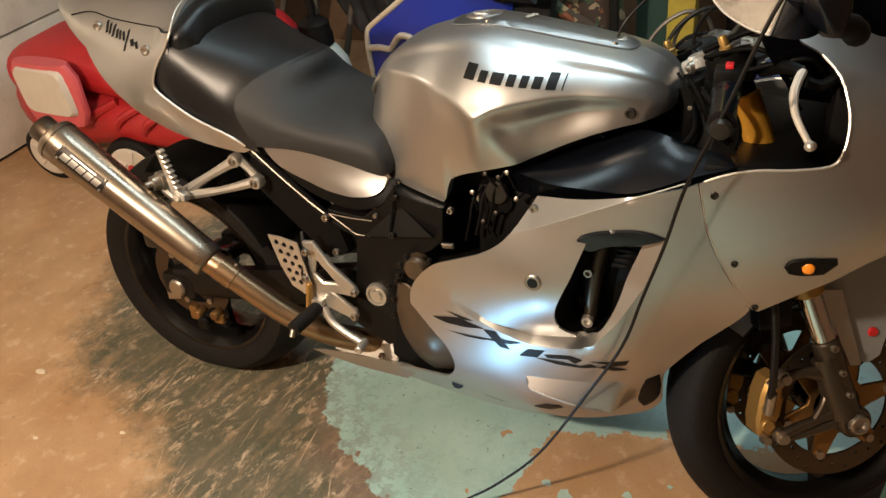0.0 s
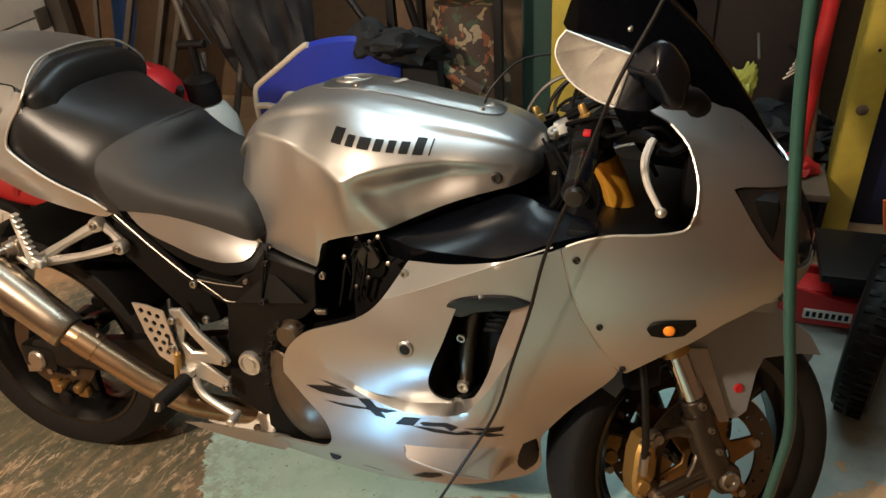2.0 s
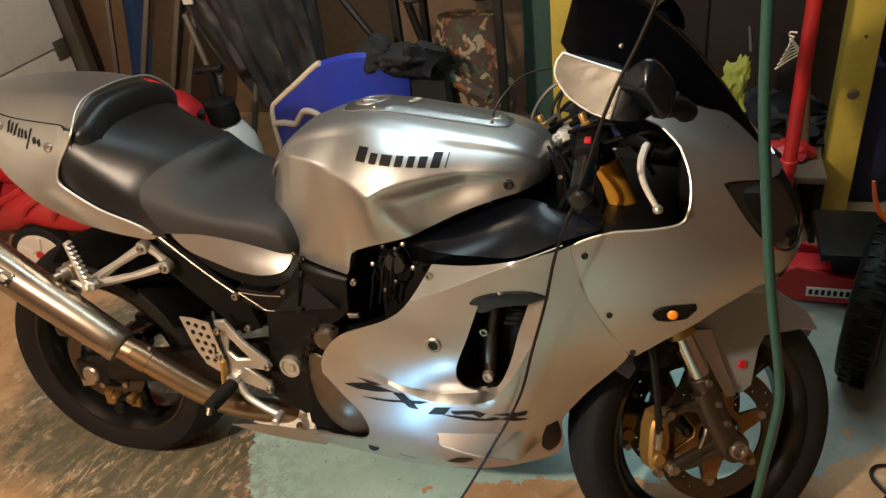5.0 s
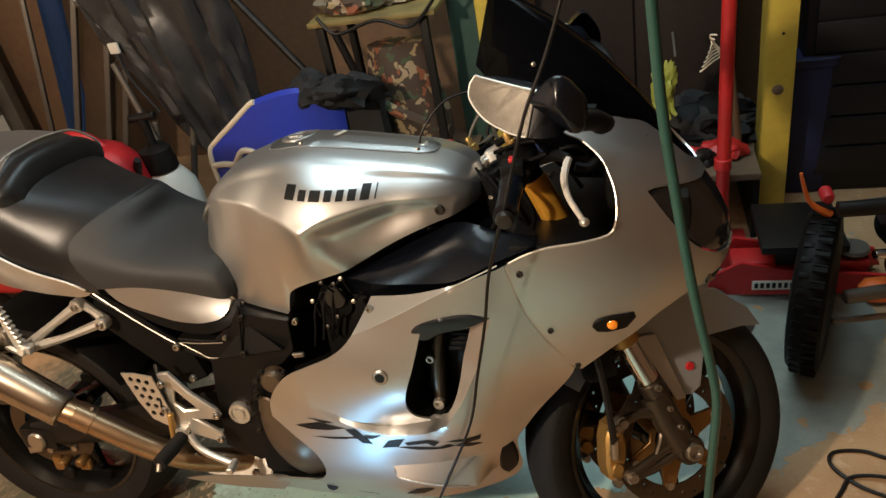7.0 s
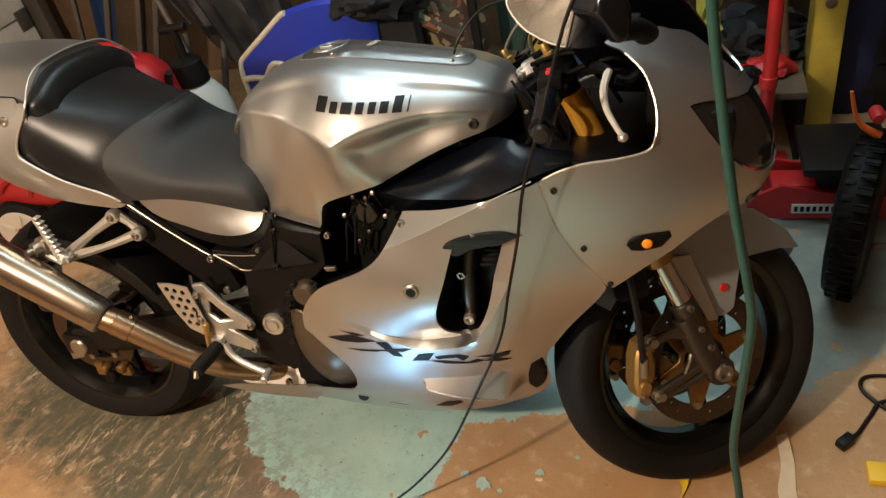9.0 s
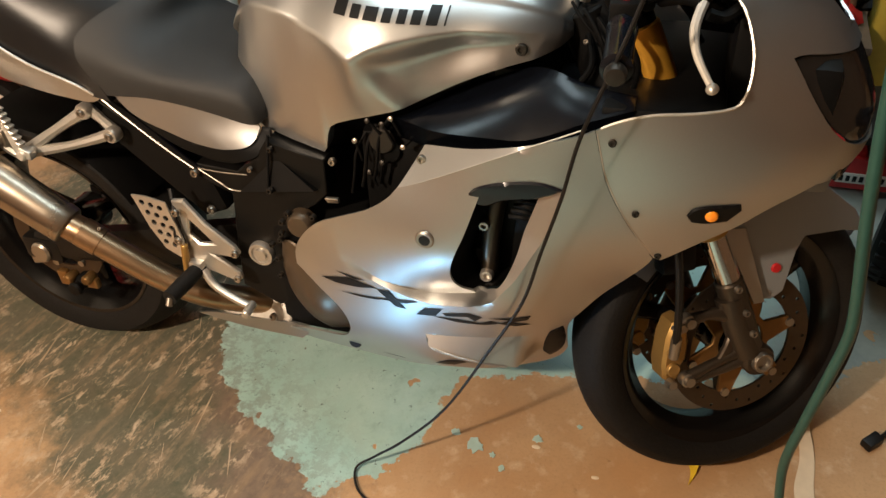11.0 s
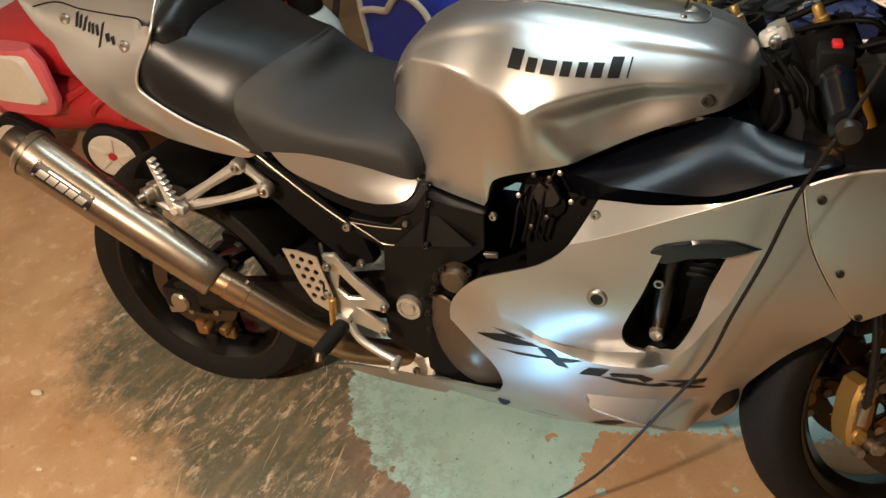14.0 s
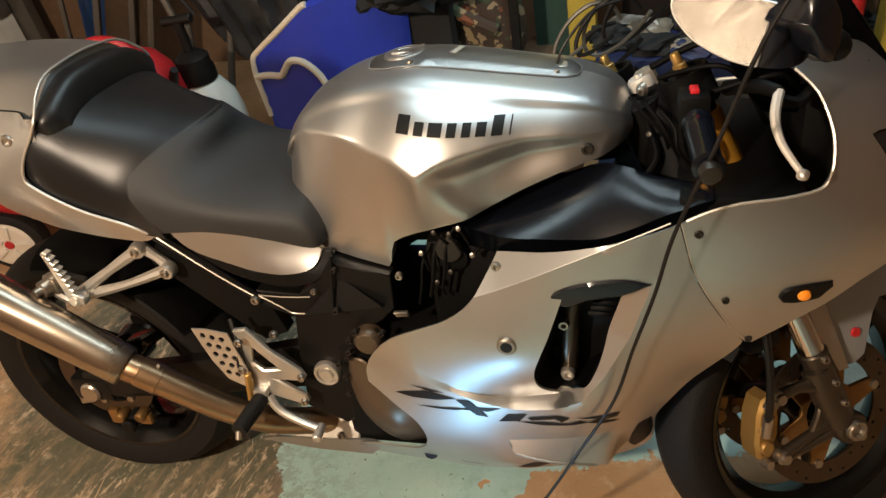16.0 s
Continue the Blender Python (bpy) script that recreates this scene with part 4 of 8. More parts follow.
def pressed(x, z, w):
    foot_z, foot_w = float(np.interp(x, FOOT_X, FOOT_Z)), float(np.interp(x, FOOT_X, FOOT_W))
    ridge_z = float(np.interp(x, RIDGE_X, RIDGE_Z))
    if x <= 0.186 and z < ridge_z:
        t = (z - foot_z) / max(ridge_z - foot_z, 0.01)
        return min(w, foot_w + (float(np.interp(x, RIDGE_X, RIDGE_W)) - foot_w) * max(0, t))
    brow = float(np.interp(x, BROW_X, BROW_Z))
    if x > 0.126 and z < brow:
        t = (brow - z) / max(brow - foot_z, 0.01)
        edge = float(np.interp(-z, [-v for v in RIDGE_Z[7:]], RIDGE_X[7:]))
        top = bulge(x, brow)
        deep = 0.0145 * ease(t / 0.40) * (1 - 0.9 * ease((t - 0.30) / 0.75)) * ease((x - edge) / 0.035) * ease((0.40 - x) / 0.14)
        return min(w, top + (foot_w - top) * t - deep)
    return w


W = np.array([[-p.y for p in r] for r in rows])
W2 = np.array([[pressed(p.x, p.z, -p.y) if p.y < -0.06 and p.x < 0.40 else -p.y for p in r] for r in rows])
for _ in range(3):
    P = np.pad(W2, 1, mode="edge")
    soft = (2 * P[1:-1, 1:-1] + P[:-2, 1:-1] + P[2:, 1:-1] + P[1:-1, :-2] + P[1:-1, 2:]) / 6
    W2 = np.where(np.abs(W - W2) + np.abs(soft - W2) > 0.0004, soft, W2)
rows = [[Vector((p.x, -w, p.z)) if w > 0.02 else p for p, w in zip(r, ws)] for r, ws in zip(rows, W2)]
# the lower edge runs straight, then steps up at a corner behind the engine gap
EDGE_X, EDGE_Z = [-0.115, -0.075, -0.02, 0.044, 0.050, 0.056, 0.072, 0.10, 0.16, 0.19], [0.718, 0.685, 0.670, 0.655, 0.686, 0.704, 0.715, 0.726, 0.747, 0.757]


def stepped(r):
    x, low = r[-1].x, r[-1].z
    if not -0.12 < x < 0.19:
        return r
    goal = float(np.interp(x, EDGE_X, EDGE_Z))
    return [p if p.z > 0.79 else Vector((p.x, p.y, 0.79 - (0.79 - p.z) * (0.79 - goal) / (0.79 - low))) for p in r]


rows = [stepped(list(r)) for r in rows]
bm = bmesh.new()
full = [[Vector((p.x, -p.y, p.z)) for p in reversed(r[1:])] + list(r) for r in rows]
# lower lip turned in
full = [[Vector((r[0].x, r[0].y * 0.8, r[0].z + 0.004))] + r + [Vector((r[-1].x, r[-1].y * 0.8, r[-1].z + 0.004))] for r in full]
vs = grid_faces(bm, full)
bm.faces.new(vs[0])
bm.faces.new(vs[-1][::-1])
tank_tree = skin(bm)
tank = part("fuel_tank", bm, silver, bike, "silver metallic fuel tank with black lettering blocks")


def on_top(x, y, off=0.001):
    h = tank_tree.ray_cast(Vector((x, y, 1.5)), Vector((0, 0, -1)))
    return (h[0] + Vector((0, 0, off))) if h[0] else Vector((x, y, 0.95))


# raised strip along the top with the filler cap at its rear
strip = [(0.028, -0.036), (0.055, -0.049), (0.12, -0.052), (0.25, -0.047), (0.330, -0.040), (0.352, -0.026), (0.358, 0), (0.352, 0.026), (0.330, 0.040), (0.25, 0.047), (0.12, 0.052), (0.055, 0.049), (0.028, 0.036), (0.018, 0)]
V, tris, loops = flat_mesh(strip, (), 0.012)
bm = bmesh.new()
top = [bm.verts.new(on_top(v.x, v.y, 0.006 if min(gap(v, q) for q in loops) > 0.002 else 0.001)) for v in V]
for f in tris:
    bm.faces.new([top[i] for i in f])
bmesh.ops.solidify(bm, geom=list(bm.faces), thickness=0.004)
part("tank_strip", bm, silver, tank, "raised strip along the tank top")
part("strip_joint", tube([on_top(x, y, 0.002) for x, y in even(strip, 0.02)] + [on_top(*strip[0], 0.002)], 0.0011, 6, 2), silver_soft, tank)
c = on_top(0.078, 0)
tilt = Matrix.Translation(c + Vector((0, 0, -0.0050))) @ pose(0, 0, 0, 90, 0, 0) @ pose(0, 0, 0, 0, 0, 4)
part("filler_cap", lathe([(0.001, 0.0086), (0.019, 0.0086), (0.020, 0.0076), (0.0212, 0.0076), (0.0222, 0.0088), (0.031, 0.0088), (0.0318, 0.0076), (0.0325, 0.0076), (0.0332, 0.0086), (0.0345, 0.0080), (0.036, 0.0)], 36, tilt), silver, tank, "round filler cap")
bm = block((0.058, -0.007, 0), (0.098, 0.007, 0.003), 0.001, m=Matrix.Translation(c + Vector((-0.078, 0, 0.0020))))
part("cap_flap", bm, silver, tank)
for x, y in ((0.098, -0.041), (0.322, -0.031), (0.098, 0.041), (0.322, 0.031)):
    bolt(on_top(x, y, 0.0), (0, 0, 1), 0.0055, 0.006, bolt_steel, tank, "strip_bolt")
for loop in ([(0.158, -0.020), (0.168, -0.020), (0.176, 0.014), (0.166, 0.014)],):
    bm = bmesh.new()
    bm.faces.new([bm.verts.new(on_top(x, y, 0.0115)) for x, y in loop])
    bmesh.ops.solidify(bm, geom=list(bm.faces), thickness=0.001)
    part("warning_label", bm, decal_white, tank, "small white label")
c = on_top(0.325, -0.005)
part("strip_lock", lathe([(0.001, 0.004), (0.012, 0.004), (0.016, 0.0)], 20, Matrix.Translation(c) @ pose(0, 0, 0, 90)), alloy, tank)
part("vent_tube", tube([c + Vector((-0.004, -0.004, 0.004)), c + Vector((0.01, 0, 0.035)), c + Vector((0.05, 0.02, 0.075)), c + Vector((0.10, 0.04, 0.085))], 0.0022, 6), cord_black, tank)
bolt(onto(tank_tree, 0.372, 0.852, -0.001), (0, -1, 0), 0.0095, 0.006, bolt_dark, tank, "tank_bolt")
# lettering blocks of the maker's name, as plain bars
x0, x1, z0, z1 = 0.093, 0.268, 0.902, 0.889
for a, b, h, kind in ((0.0, 0.145, 1.0, 0), (0.160, 0.275, 0.72, 1), (0.285, 0.435, 0.72, 2), (0.445, 0.555, 0.72, 1), (0.570, 0.675, 0.72, 3), (0.685, 0.80, 0.72, 1), (0.812, 0.935, 1.0, 0), (0.955, 1.0, 1.0, 4)):
    def q(t, v):
        return (x0 + (x1 - x0) * t + 0.004 * v, z0 + (z1 - z0) * t + 0.0225 * v)
    decal([q(a + 0.018, 0), q(b - 0.014, 0), q(b - 0.018, h), q(a + 0.014, h)], tank_tree, decal_black, tank, "lettering_block", 0.004)

# black inner cover between tank and fairing: a glossy trough with a turned-down lip
LOW_EDGE = [(0.162, -0.136, 0.732), (0.215, -0.186, 0.752), (0.257, -0.190, 0.743), (0.342, -0.192, 0.742), (0.391, -0.192, 0.744), (0.436, -0.192, 0.760), (0.481, -0.192, 0.782), (0.545, -0.190, 0.806)]
TOP_EDGE = [(0.165, -0.110, 0.716), (0.215, -0.095, 0.742), (0.262, -0.085, 0.768), (0.335, -0.088, 0.798), (0.385, -0.092, 0.816), (0.425, -0.105, 0.817), (0.470, -0.122, 0.808), (0.545, -0.150, 0.809)]
lo_c, hi_c = curve_pts([Vector(p) for p in LOW_EDGE], 6), curve_pts([Vector(p) for p in TOP_EDGE], 6)
rows = []
for a, b in zip(lo_c, hi_c):
    m = (a + b) / 2 + Vector((0, -0.85, 0.53)) * 0.014 * min(1, (a - b).length / 0.10)
    q = [a.lerp(m, t).lerp(m.lerp(b, t), t) for t in np.linspace(0, 1, 13)]
    rows.append([a + Vector((0, 0.020, -0.045)), a + Vector((0, 0.006, -0.012))] + q + [b + Vector((0, 0.01, -0.004))])
bm = bmesh.new()
grid_faces(bm, rows)
bmesh.ops.solidify(bm, geom=list(bm.faces), thickness=0.003)
cv = part("inner_cover", bm, gloss_black, bike, "glossy black inner cover")
other_side(cv)

# ---- seat and tail ----


def cushion(rows_in, n=5):
    """A padded body of rounded section, squarer to the rear: x, top height, half width and skirt height."""
    rows = []
    for x, zt, _, _, wb, zb in rows_in:
        zm = zb + 0.35 * (zt - zb)
        p = 2.3 + 1.6 * min(1, max(0, (-0.44 - x) / 0.10))
        half = [Vector((x, -wb * math.sin(a) ** (2 / p), zm + (zt - zm) * max(0, math.cos(a)) ** (2 / p))) for a in np.linspace(0, math.pi / 2, 14)] + [Vector((x, -wb, (zm + zb) / 2)), Vector((x, -wb * 0.985, zb))]
        rows.append([Vector((q.x, -q.y, q.z)) for q in reversed(half[1:])] + half)
    cols = [curve_pts([r[k] for r in rows], n) for k in range(len(rows[0]))]
    return [list(r) for r in zip(*cols)]


def saddle(rows_in, n=5):
    """A padded body: stations of x, top height, half width at shoulder and at the skirt, shoulder and skirt heights."""
    rows = []
    for x, zt, ws, zs, wb, zb in rows_in:
        half = curve_pts([Vector((x, 0, zt)), Vector((x, -ws * 0.6, zt - 0.004)), Vector((x, -ws, zs)), Vector((x, -wb, (zs + zb) / 2)), Vector((x, -wb * 0.97, zb))], 5)
        rows.append([Vector((p.x, -p.y, p.z)) for p in reversed(half[1:])] + half)
    cols = [curve_pts([r[k] for r in rows], n) for k in range(len(rows[0]))]
    return [list(r) for r in zip(*cols)]


def closed_body(rows):
    bm = bmesh.new()
    vs = grid_faces(bm, rows)
    bm.faces.new(vs[0])
    bm.faces.new(vs[-1][::-1])
    lo = [[r[-1], r[0]] for r in vs]
    for a, b in zip(lo, lo[1:]):
        bm.faces.new((a[0], b[0], b[1], a[1]))
    return bm


def swept(rows):
    """Bends the stations so that the joint of the two seats runs in an arc."""
    out = []
    for r in rows:
        q = []
        for p in r:
            g = math.exp(-((p.x + 0.39) / 0.075) ** 2)
            q.append(p + Vector(((0.085 * (1 - min(1, abs(p.y) / 0.16) ** 2) + 0.035 * min(1, max(0, (0.80 - p.z) / 0.07))) * g, 0, 0)))
        out.append(q)
    return out


seat_rows = swept(cushion([(-0.066, 0.738, 0.06, 0.735, 0.140, 0.704), (-0.076, 0.764, 0.085, 0.755, 0.157, 0.700), (-0.098, 0.790, 0.105, 0.775, 0.164, 0.704), (-0.15, 0.800, 0.115, 0.778, 0.168, 0.718), (-0.21, 0.804, 0.125, 0.787, 0.171, 0.730), (-0.27, 0.817, 0.125, 0.802, 0.172, 0.736),
                          (-0.33, 0.850, 0.122, 0.832, 0.174, 0.736), (-0.392, 0.886, 0.118, 0.864, 0.174, 0.734)]))
seat = part("seat", closed_body(seat_rows), vinyl_grip, bike, "dark grey textured rider seat")
pillion_rows = swept(cushion([(-0.384, 0.882, 0.116, 0.861, 0.1735, 0.722), (-0.42, 0.900, 0.115, 0.880, 0.1705, 0.728), (-0.47, 0.932, 0.112, 0.902, 0.173, 0.745), (-0.51, 0.953, 0.112, 0.914, 0.177, 0.765), (-0.545, 0.960, 0.112, 0.920, 0.180, 0.790), (-0.59, 0.95, 0.112, 0.925, 0.176, 0.815)]))
part("pillion_seat", closed_body(pillion_rows), vinyl, bike, "smooth black pillion seat")
pad_rows = saddle([(-0.484, 0.952, 0.100, 0.944, 0.132, 0.915), (-0.489, 0.972, 0.106, 0.960, 0.138, 0.915), (-0.498, 0.992, 0.112, 0.976, 0.152, 0.915), (-0.514, 0.999, 0.114, 0.979, 0.164, 0.912), (-0.540, 0.996, 0.110, 0.974, 0.160, 0.91)])
part("bump_pad", closed_body(pad_rows), vinyl, bike, "black padded bump stop")

tail_rows = saddle([(-0.530, 1.008, 0.114, 0.982, 0.169, 0.885), (-0.545, 1.012, 0.113, 0.986, 0.172, 0.850), (-0.60, 1.020, 0.112, 0.992, 0.171, 0.818), (-0.66, 1.024, 0.108, 0.996, 0.164, 0.830), (-0.72, 1.024, 0.102, 1.0, 0.154, 0.860), (-0.78, 1.022, 0.098, 1.0, 0.146, 0.895), (-0.83, 1.018, 0.092, 1.002, 0.134, 0.930),
                    (-0.87, 1.012, 0.08, 1.0, 0.114, 0.962), (-0.90, 1.004, 0.058, 0.998, 0.082, 0.982)])
tail_bm = closed_body(tail_rows)
tail_tree = skin(tail_bm)
tail = part("tail_cowl", tail_bm, silver, bike, "silver tail cowl with painted name bars")
# skirt that runs forward under the seat
sk_f = spread([(-0.36, 0.720, -0.158), (-0.45, 0.735, -0.168), (-0.56, 0.78, -0.175), (-0.60, 0.85, -0.177), (-0.65, 0.80, -0.166), (-0.52, 0.745, -0.167), (-0.58, 0.92, -0.172), (-0.70, 0.86, -0.163), (-0.71, 0.805, -0.150), (-0.76, 0.87, -0.147), (-0.79, 0.925, -0.138), (-0.60, 0.755, -0.160), (-0.52, 0.95, -0.165)])


def tail_y(x, z):
    hit = tail_tree.ray_cast(Vector((x, -1.5, z)), Vector((0, 1, 0)))[0]
    return hit.y if hit else sk_f(x, z) - 0.003


def sk_y(x, z):
    """The skirt tucks under the cowl along its upper edge."""
    t = max(0, min(1, (z - 0.875) / 0.055)) * max(0, min(1, (-0.535 - x) / 0.03))
    return (sk_f(x, z) - 0.006) * (1 - t) + (tail_y(x, z) - 0.0028) * t


skirt = [(-0.375, 0.724), (-0.392, 0.716), (-0.443, 0.722), (-0.52, 0.734), (-0.591, 0.750), (-0.65, 0.773), (-0.709, 0.804), (-0.745, 0.836), (-0.768, 0.868), (-0.79, 0.912), (-0.812, 0.945), (-0.815, 0.965), (-0.761, 0.975), (-0.705, 0.966), (-0.605, 0.957), (-0.55, 0.953), (-0.518, 0.950), (-0.534, 0.924), (-0.562, 0.887), (-0.577, 0.853), (-0.564, 0.830), (-0.496, 0.785), (-0.419, 0.752)]
sk = part("tail_skirt", panel(skirt, lambda x, z: Vector((x, sk_y(x, z), z)), (), 0.012, 0.003, 0.0), silver, tail, "silver skirt under the seat")
other_side(sk, bike)
ridge = [(-0.385, 0.731), (-0.419, 0.753), (-0.496, 0.786), (-0.564, 0.831), (-0.576, 0.853), (-0.561, 0.887), (-0.533, 0.924), (-0.518, 0.950)]
tr = part("seat_edge", tube([Vector((x, sk_y(x, z), z)) for x, z in ridge] + [Vector((-0.524, -0.136, 0.984)), Vector((-0.527, -0.095, 1.003)), Vector((-0.528, -0.03, 1.010)), Vector((-0.528, 0.0, 1.011))], 0.0026, 8, 4), alloy, tail, "bright edge round the seat")
other_side(tr, bike)
seam = [Vector((x, sk_y(x, z) - 0.0002, z + 0.0015)) for x, z in ((-0.812, 0.968), (-0.761, 0.975), (-0.705, 0.966), (-0.655, 0.961), (-0.605, 0.957), (-0.565, 0.954), (-0.535, 0.951))]
part("cowl_seam", tube(seam, 0.0014, 6, 4), satin_black, tail)
sk_tree_f = lambda x, z, o=0.0008: Vector((x, min(onto(tail_tree, x, z, o).y, (sk_y(x, z) - o) if x > -0.79 else 0), z))
for x, z in ((-0.588, 0.914), (-0.733, 0.950)):
    p = sk_tree_f(x, z, 0.002)
    part("tail_bolt", lathe([(0.001, 0.002), (0.006, 0.0), (0.007, -0.002), (0.011, -0.001), (0.012, 0.003)], 18, Matrix.Translation(p)), bolt_steel, tail)
for a, b, c, d, w in ((-0.703, 0.964, -0.701, 0.940, 0.006), (-0.693, 0.960, -0.693, 0.938, 0.005), (-0.680, 0.958, -0.684, 0.934, 0.006), (-0.672, 0.950, -0.672, 0.932, 0.005), (-0.664, 0.948, -0.662, 0.930, 0.005), (-0.655, 0.946, -0.650, 0.928, 0.005), (-0.640, 0.950, -0.645, 0.910, 0.005), (-0.628, 0.934, -0.622, 0.920, 0.008), (-0.616, 0.930, -0.609, 0.916, 0.006)):
    pts = [(a, b), (a - w, b - 0.003), (c - w, d), (c, d + 0.002)]
    bm = panel(pts, lambda x, z: sk_tree_f(x, z, 0.0014), (), 0.02, 0.0006, 0, smooth=False)
    part("name_bar", bm, decal_black, tail)

# silver side cover under the seat
sc_f = spread([(-0.35, 0.735, -0.161), (-0.30, 0.690, -0.162), (-0.25, 0.745, -0.160), (-0.25, 0.67, -0.163), (-0.20, 0.745, -0.157), (-0.20, 0.70, -0.160), (-0.20, 0.655, -0.166), (-0.15, 0.725, -0.152), (-0.15, 0.69, -0.157), (-0.15, 0.65, -0.168), (-0.09, 0.705, -0.146), (-0.09, 0.68, -0.154), (-0.085, 0.655, -0.166), (-0.16, 0.618, -0.166), (-0.06, 0.67, -0.156)])
side = [(-0.352, 0.736), (-0.33, 0.746), (-0.266, 0.750), (-0.171, 0.744), (-0.10, 0.712), (-0.080, 0.700), (-0.073, 0.692), (-0.082, 0.672), (-0.097, 0.660), (-0.125, 0.653), (-0.158, 0.651), (-0.20, 0.656), (-0.243, 0.668), (-0.318, 0.698)]
s_cov = part("side_cover", panel(side, lambda x, z: Vector((x, sc_f(x, z), z)), (), 0.010, 0.004, 0.0), silver, bike, "silver side cover under the seat")
other_side(s_cov)
under = [(-0.335, 0.706), (-0.318, 0.697), (-0.243, 0.667), (-0.20, 0.655), (-0.158, 0.650), (-0.125, 0.652), (-0.097, 0.659), (-0.082, 0.671), (-0.073, 0.691), (-0.056, 0.690), (-0.054, 0.674), (-0.077, 0.643), (-0.107, 0.629), (-0.135, 0.621), (-0.163, 0.619), (-0.205, 0.628), (-0.249, 0.642), (-0.300, 0.672)]
part("cover_base", panel(under, lambda x, z: Vector((x, sc_f(x, z) + 0.005, z)), (), 0.010, 0.004, 0.003), satin_black, bike, "black lower half of the side cover")

# ---- frame, engine and drive ----
part("subframe_rail", tube([(-0.395, -0.150, 0.722), (-0.31, -0.153, 0.664), (-0.22, -0.155, 0.594), (-0.14, -0.15, 0.556)], 0.009, 8), frame_black, bike, "black subframe rail with a bright edge")
part("rail_wear", tube([(-0.392, -0.158, 0.728), (-0.315, -0.161, 0.668), (-0.255, -0.162, 0.624), (-0.214, -0.163, 0.598)], 0.0019, 6), bolt_steel, bike)
part("frame_edge", tube([(-0.207, -0.166, 0.604), (-0.165, -0.168, 0.580), (-0.146, -0.168, 0.569), (-0.115, -0.168, 0.570)], 0.0015, 6), bolt_steel, bike)
part("frame_edge", tube([(-0.207, -0.166, 0.605), (-0.16, -0.167, 0.603), (-0.108, -0.166, 0.604)], 0.0013, 6), bolt_steel, bike)
spar = [(-0.215, 0.612), (-0.150, 0.562), (-0.165, 0.45), (-0.175, 0.34), (-0.10, 0.302), (-0.075, 0.32), (-0.062, 0.42), (-0.02, 0.535), (0.016, 0.556), (0.043, 0.583), (0.046, 0.650), (0.0, 0.660), (-0.060, 0.676), (-0.085, 0.640), (-0.13, 0.606)]
part("frame_plate", plate(spar, -0.162, -0.118, bevel=0.002), frame_black, bike, "black cast frame")
other_side(bpy.data.objects["frame_plate"])
# gusset: a low wedge that faces upwards
bm = bmesh.new()
a, b, c, d, e = (bm.verts.new(q) for q in ((-0.046, -0.160, 0.644), (-0.123, -0.178, 0.573), (0.028, -0.178, 0.596), (-0.123, -0.160, 0.568), (0.028, -0.160, 0.590)))
for f in ((a, b, c), (b, d, e, c), (a, d, b), (a, c, e)):
    bm.faces.new(f)
part("frame_gusset", bm, frame_black, bike, flat=True)
part("frame_rib", rod((-0.063, -0.180, 0.578), (-0.051, -0.164, 0.688), 0.0026), satin_black, bike)
for x, y, z, r, m in ((-0.213, -0.168, 0.597, 0.0085, bolt_steel), (-0.198, -0.168, 0.520, 0.0085, bolt_steel), (-0.055, -0.181, 0.590, 0.006, bolt_dark), (-0.049, -0.166, 0.664, 0.005, bolt_dark), (0.062, -0.158, 0.650, 0.007, bolt_steel), (0.00, -0.166, 0.535, 0.009, bolt_dark), (-0.095, -0.168, 0.620, 0.005, bolt_steel)):
    bolt((x, y, z), (0, -1, 0), r, 0.008, m, bike, "frame_bolt")
part("pivot_nut", lathe([(0.006, -0.012), (0.012, -0.012), (0.013, -0.006), (0.017, -0.006), (0.019, -0.010), (0.024, -0.010), (0.026, -0.004), (0.026, 0.010)], 24, Matrix.Translation((-0.113, -0.164, 0.432))), alloy, bike, "bright castellated pivot nut")
# swingarm with its brace
for sg in (-1, 1):
    y = sg * 0.115
    bm = bmesh.new()
    rows = []
    for t in np.linspace(0, 1, 8):
        c = Vector((-0.12 - 0.60 * t, y + sg * 0.012 * math.sin(math.pi * t), 0.425 - 0.105 * t))
        h, w = 0.052 - 0.018 * t, 0.019
        rows.append([c + Vector((0, w * a, h * b)) for a, b in ((-1, -0.7), (-0.7, -1), (0.7, -1), (1, -0.7), (1, 0.7), (0.7, 1), (-0.7, 1), (-1, 0.7))])
    v = grid_faces(bm, rows, True)
    bm.faces.new(v[0])
    bm.faces.new(v[-1])
    part("swingarm", bm, frame_black, bike, "black box-section swingarm")
    part("chain_adjuster", block((-0.755, y - 0.026, 0.285), (-0.655, y + 0.026, 0.345), 0.012), frame_black, bike)
part("adjuster_block", block((-0.610, -0.152, 0.236), (-0.572, -0.136, 0.262), 0.006), carrier_bronze, bike, "bronze axle block")
part("adjuster_block", block((-0.676, -0.152, 0.232), (-0.650, -0.136, 0.272), 0.006), carrier_bronze, bike, "bronze axle block")
for gx, gz in ((-0.641, 0.258), (-0.590, 0.264)):
    part("axle_adjuster", lathe([(0.004, -0.018), (0.009, -0.018), (0.012, -0.014), (0.012, 0.010), (0.009, 0.014)], 20, Matrix.Translation((gx, -0.146, gz))), carrier_bronze, bike, "gold axle adjuster")
part("axle_bobbin", lathe([(0.004, -0.03), (0.014, -0.03), (0.017, -0.024), (0.012, -0.01), (0.018, 0.0), (0.018, 0.02)], 20, Matrix.Translation((-0.615, -0.148, 0.246))), satin_black, bike)
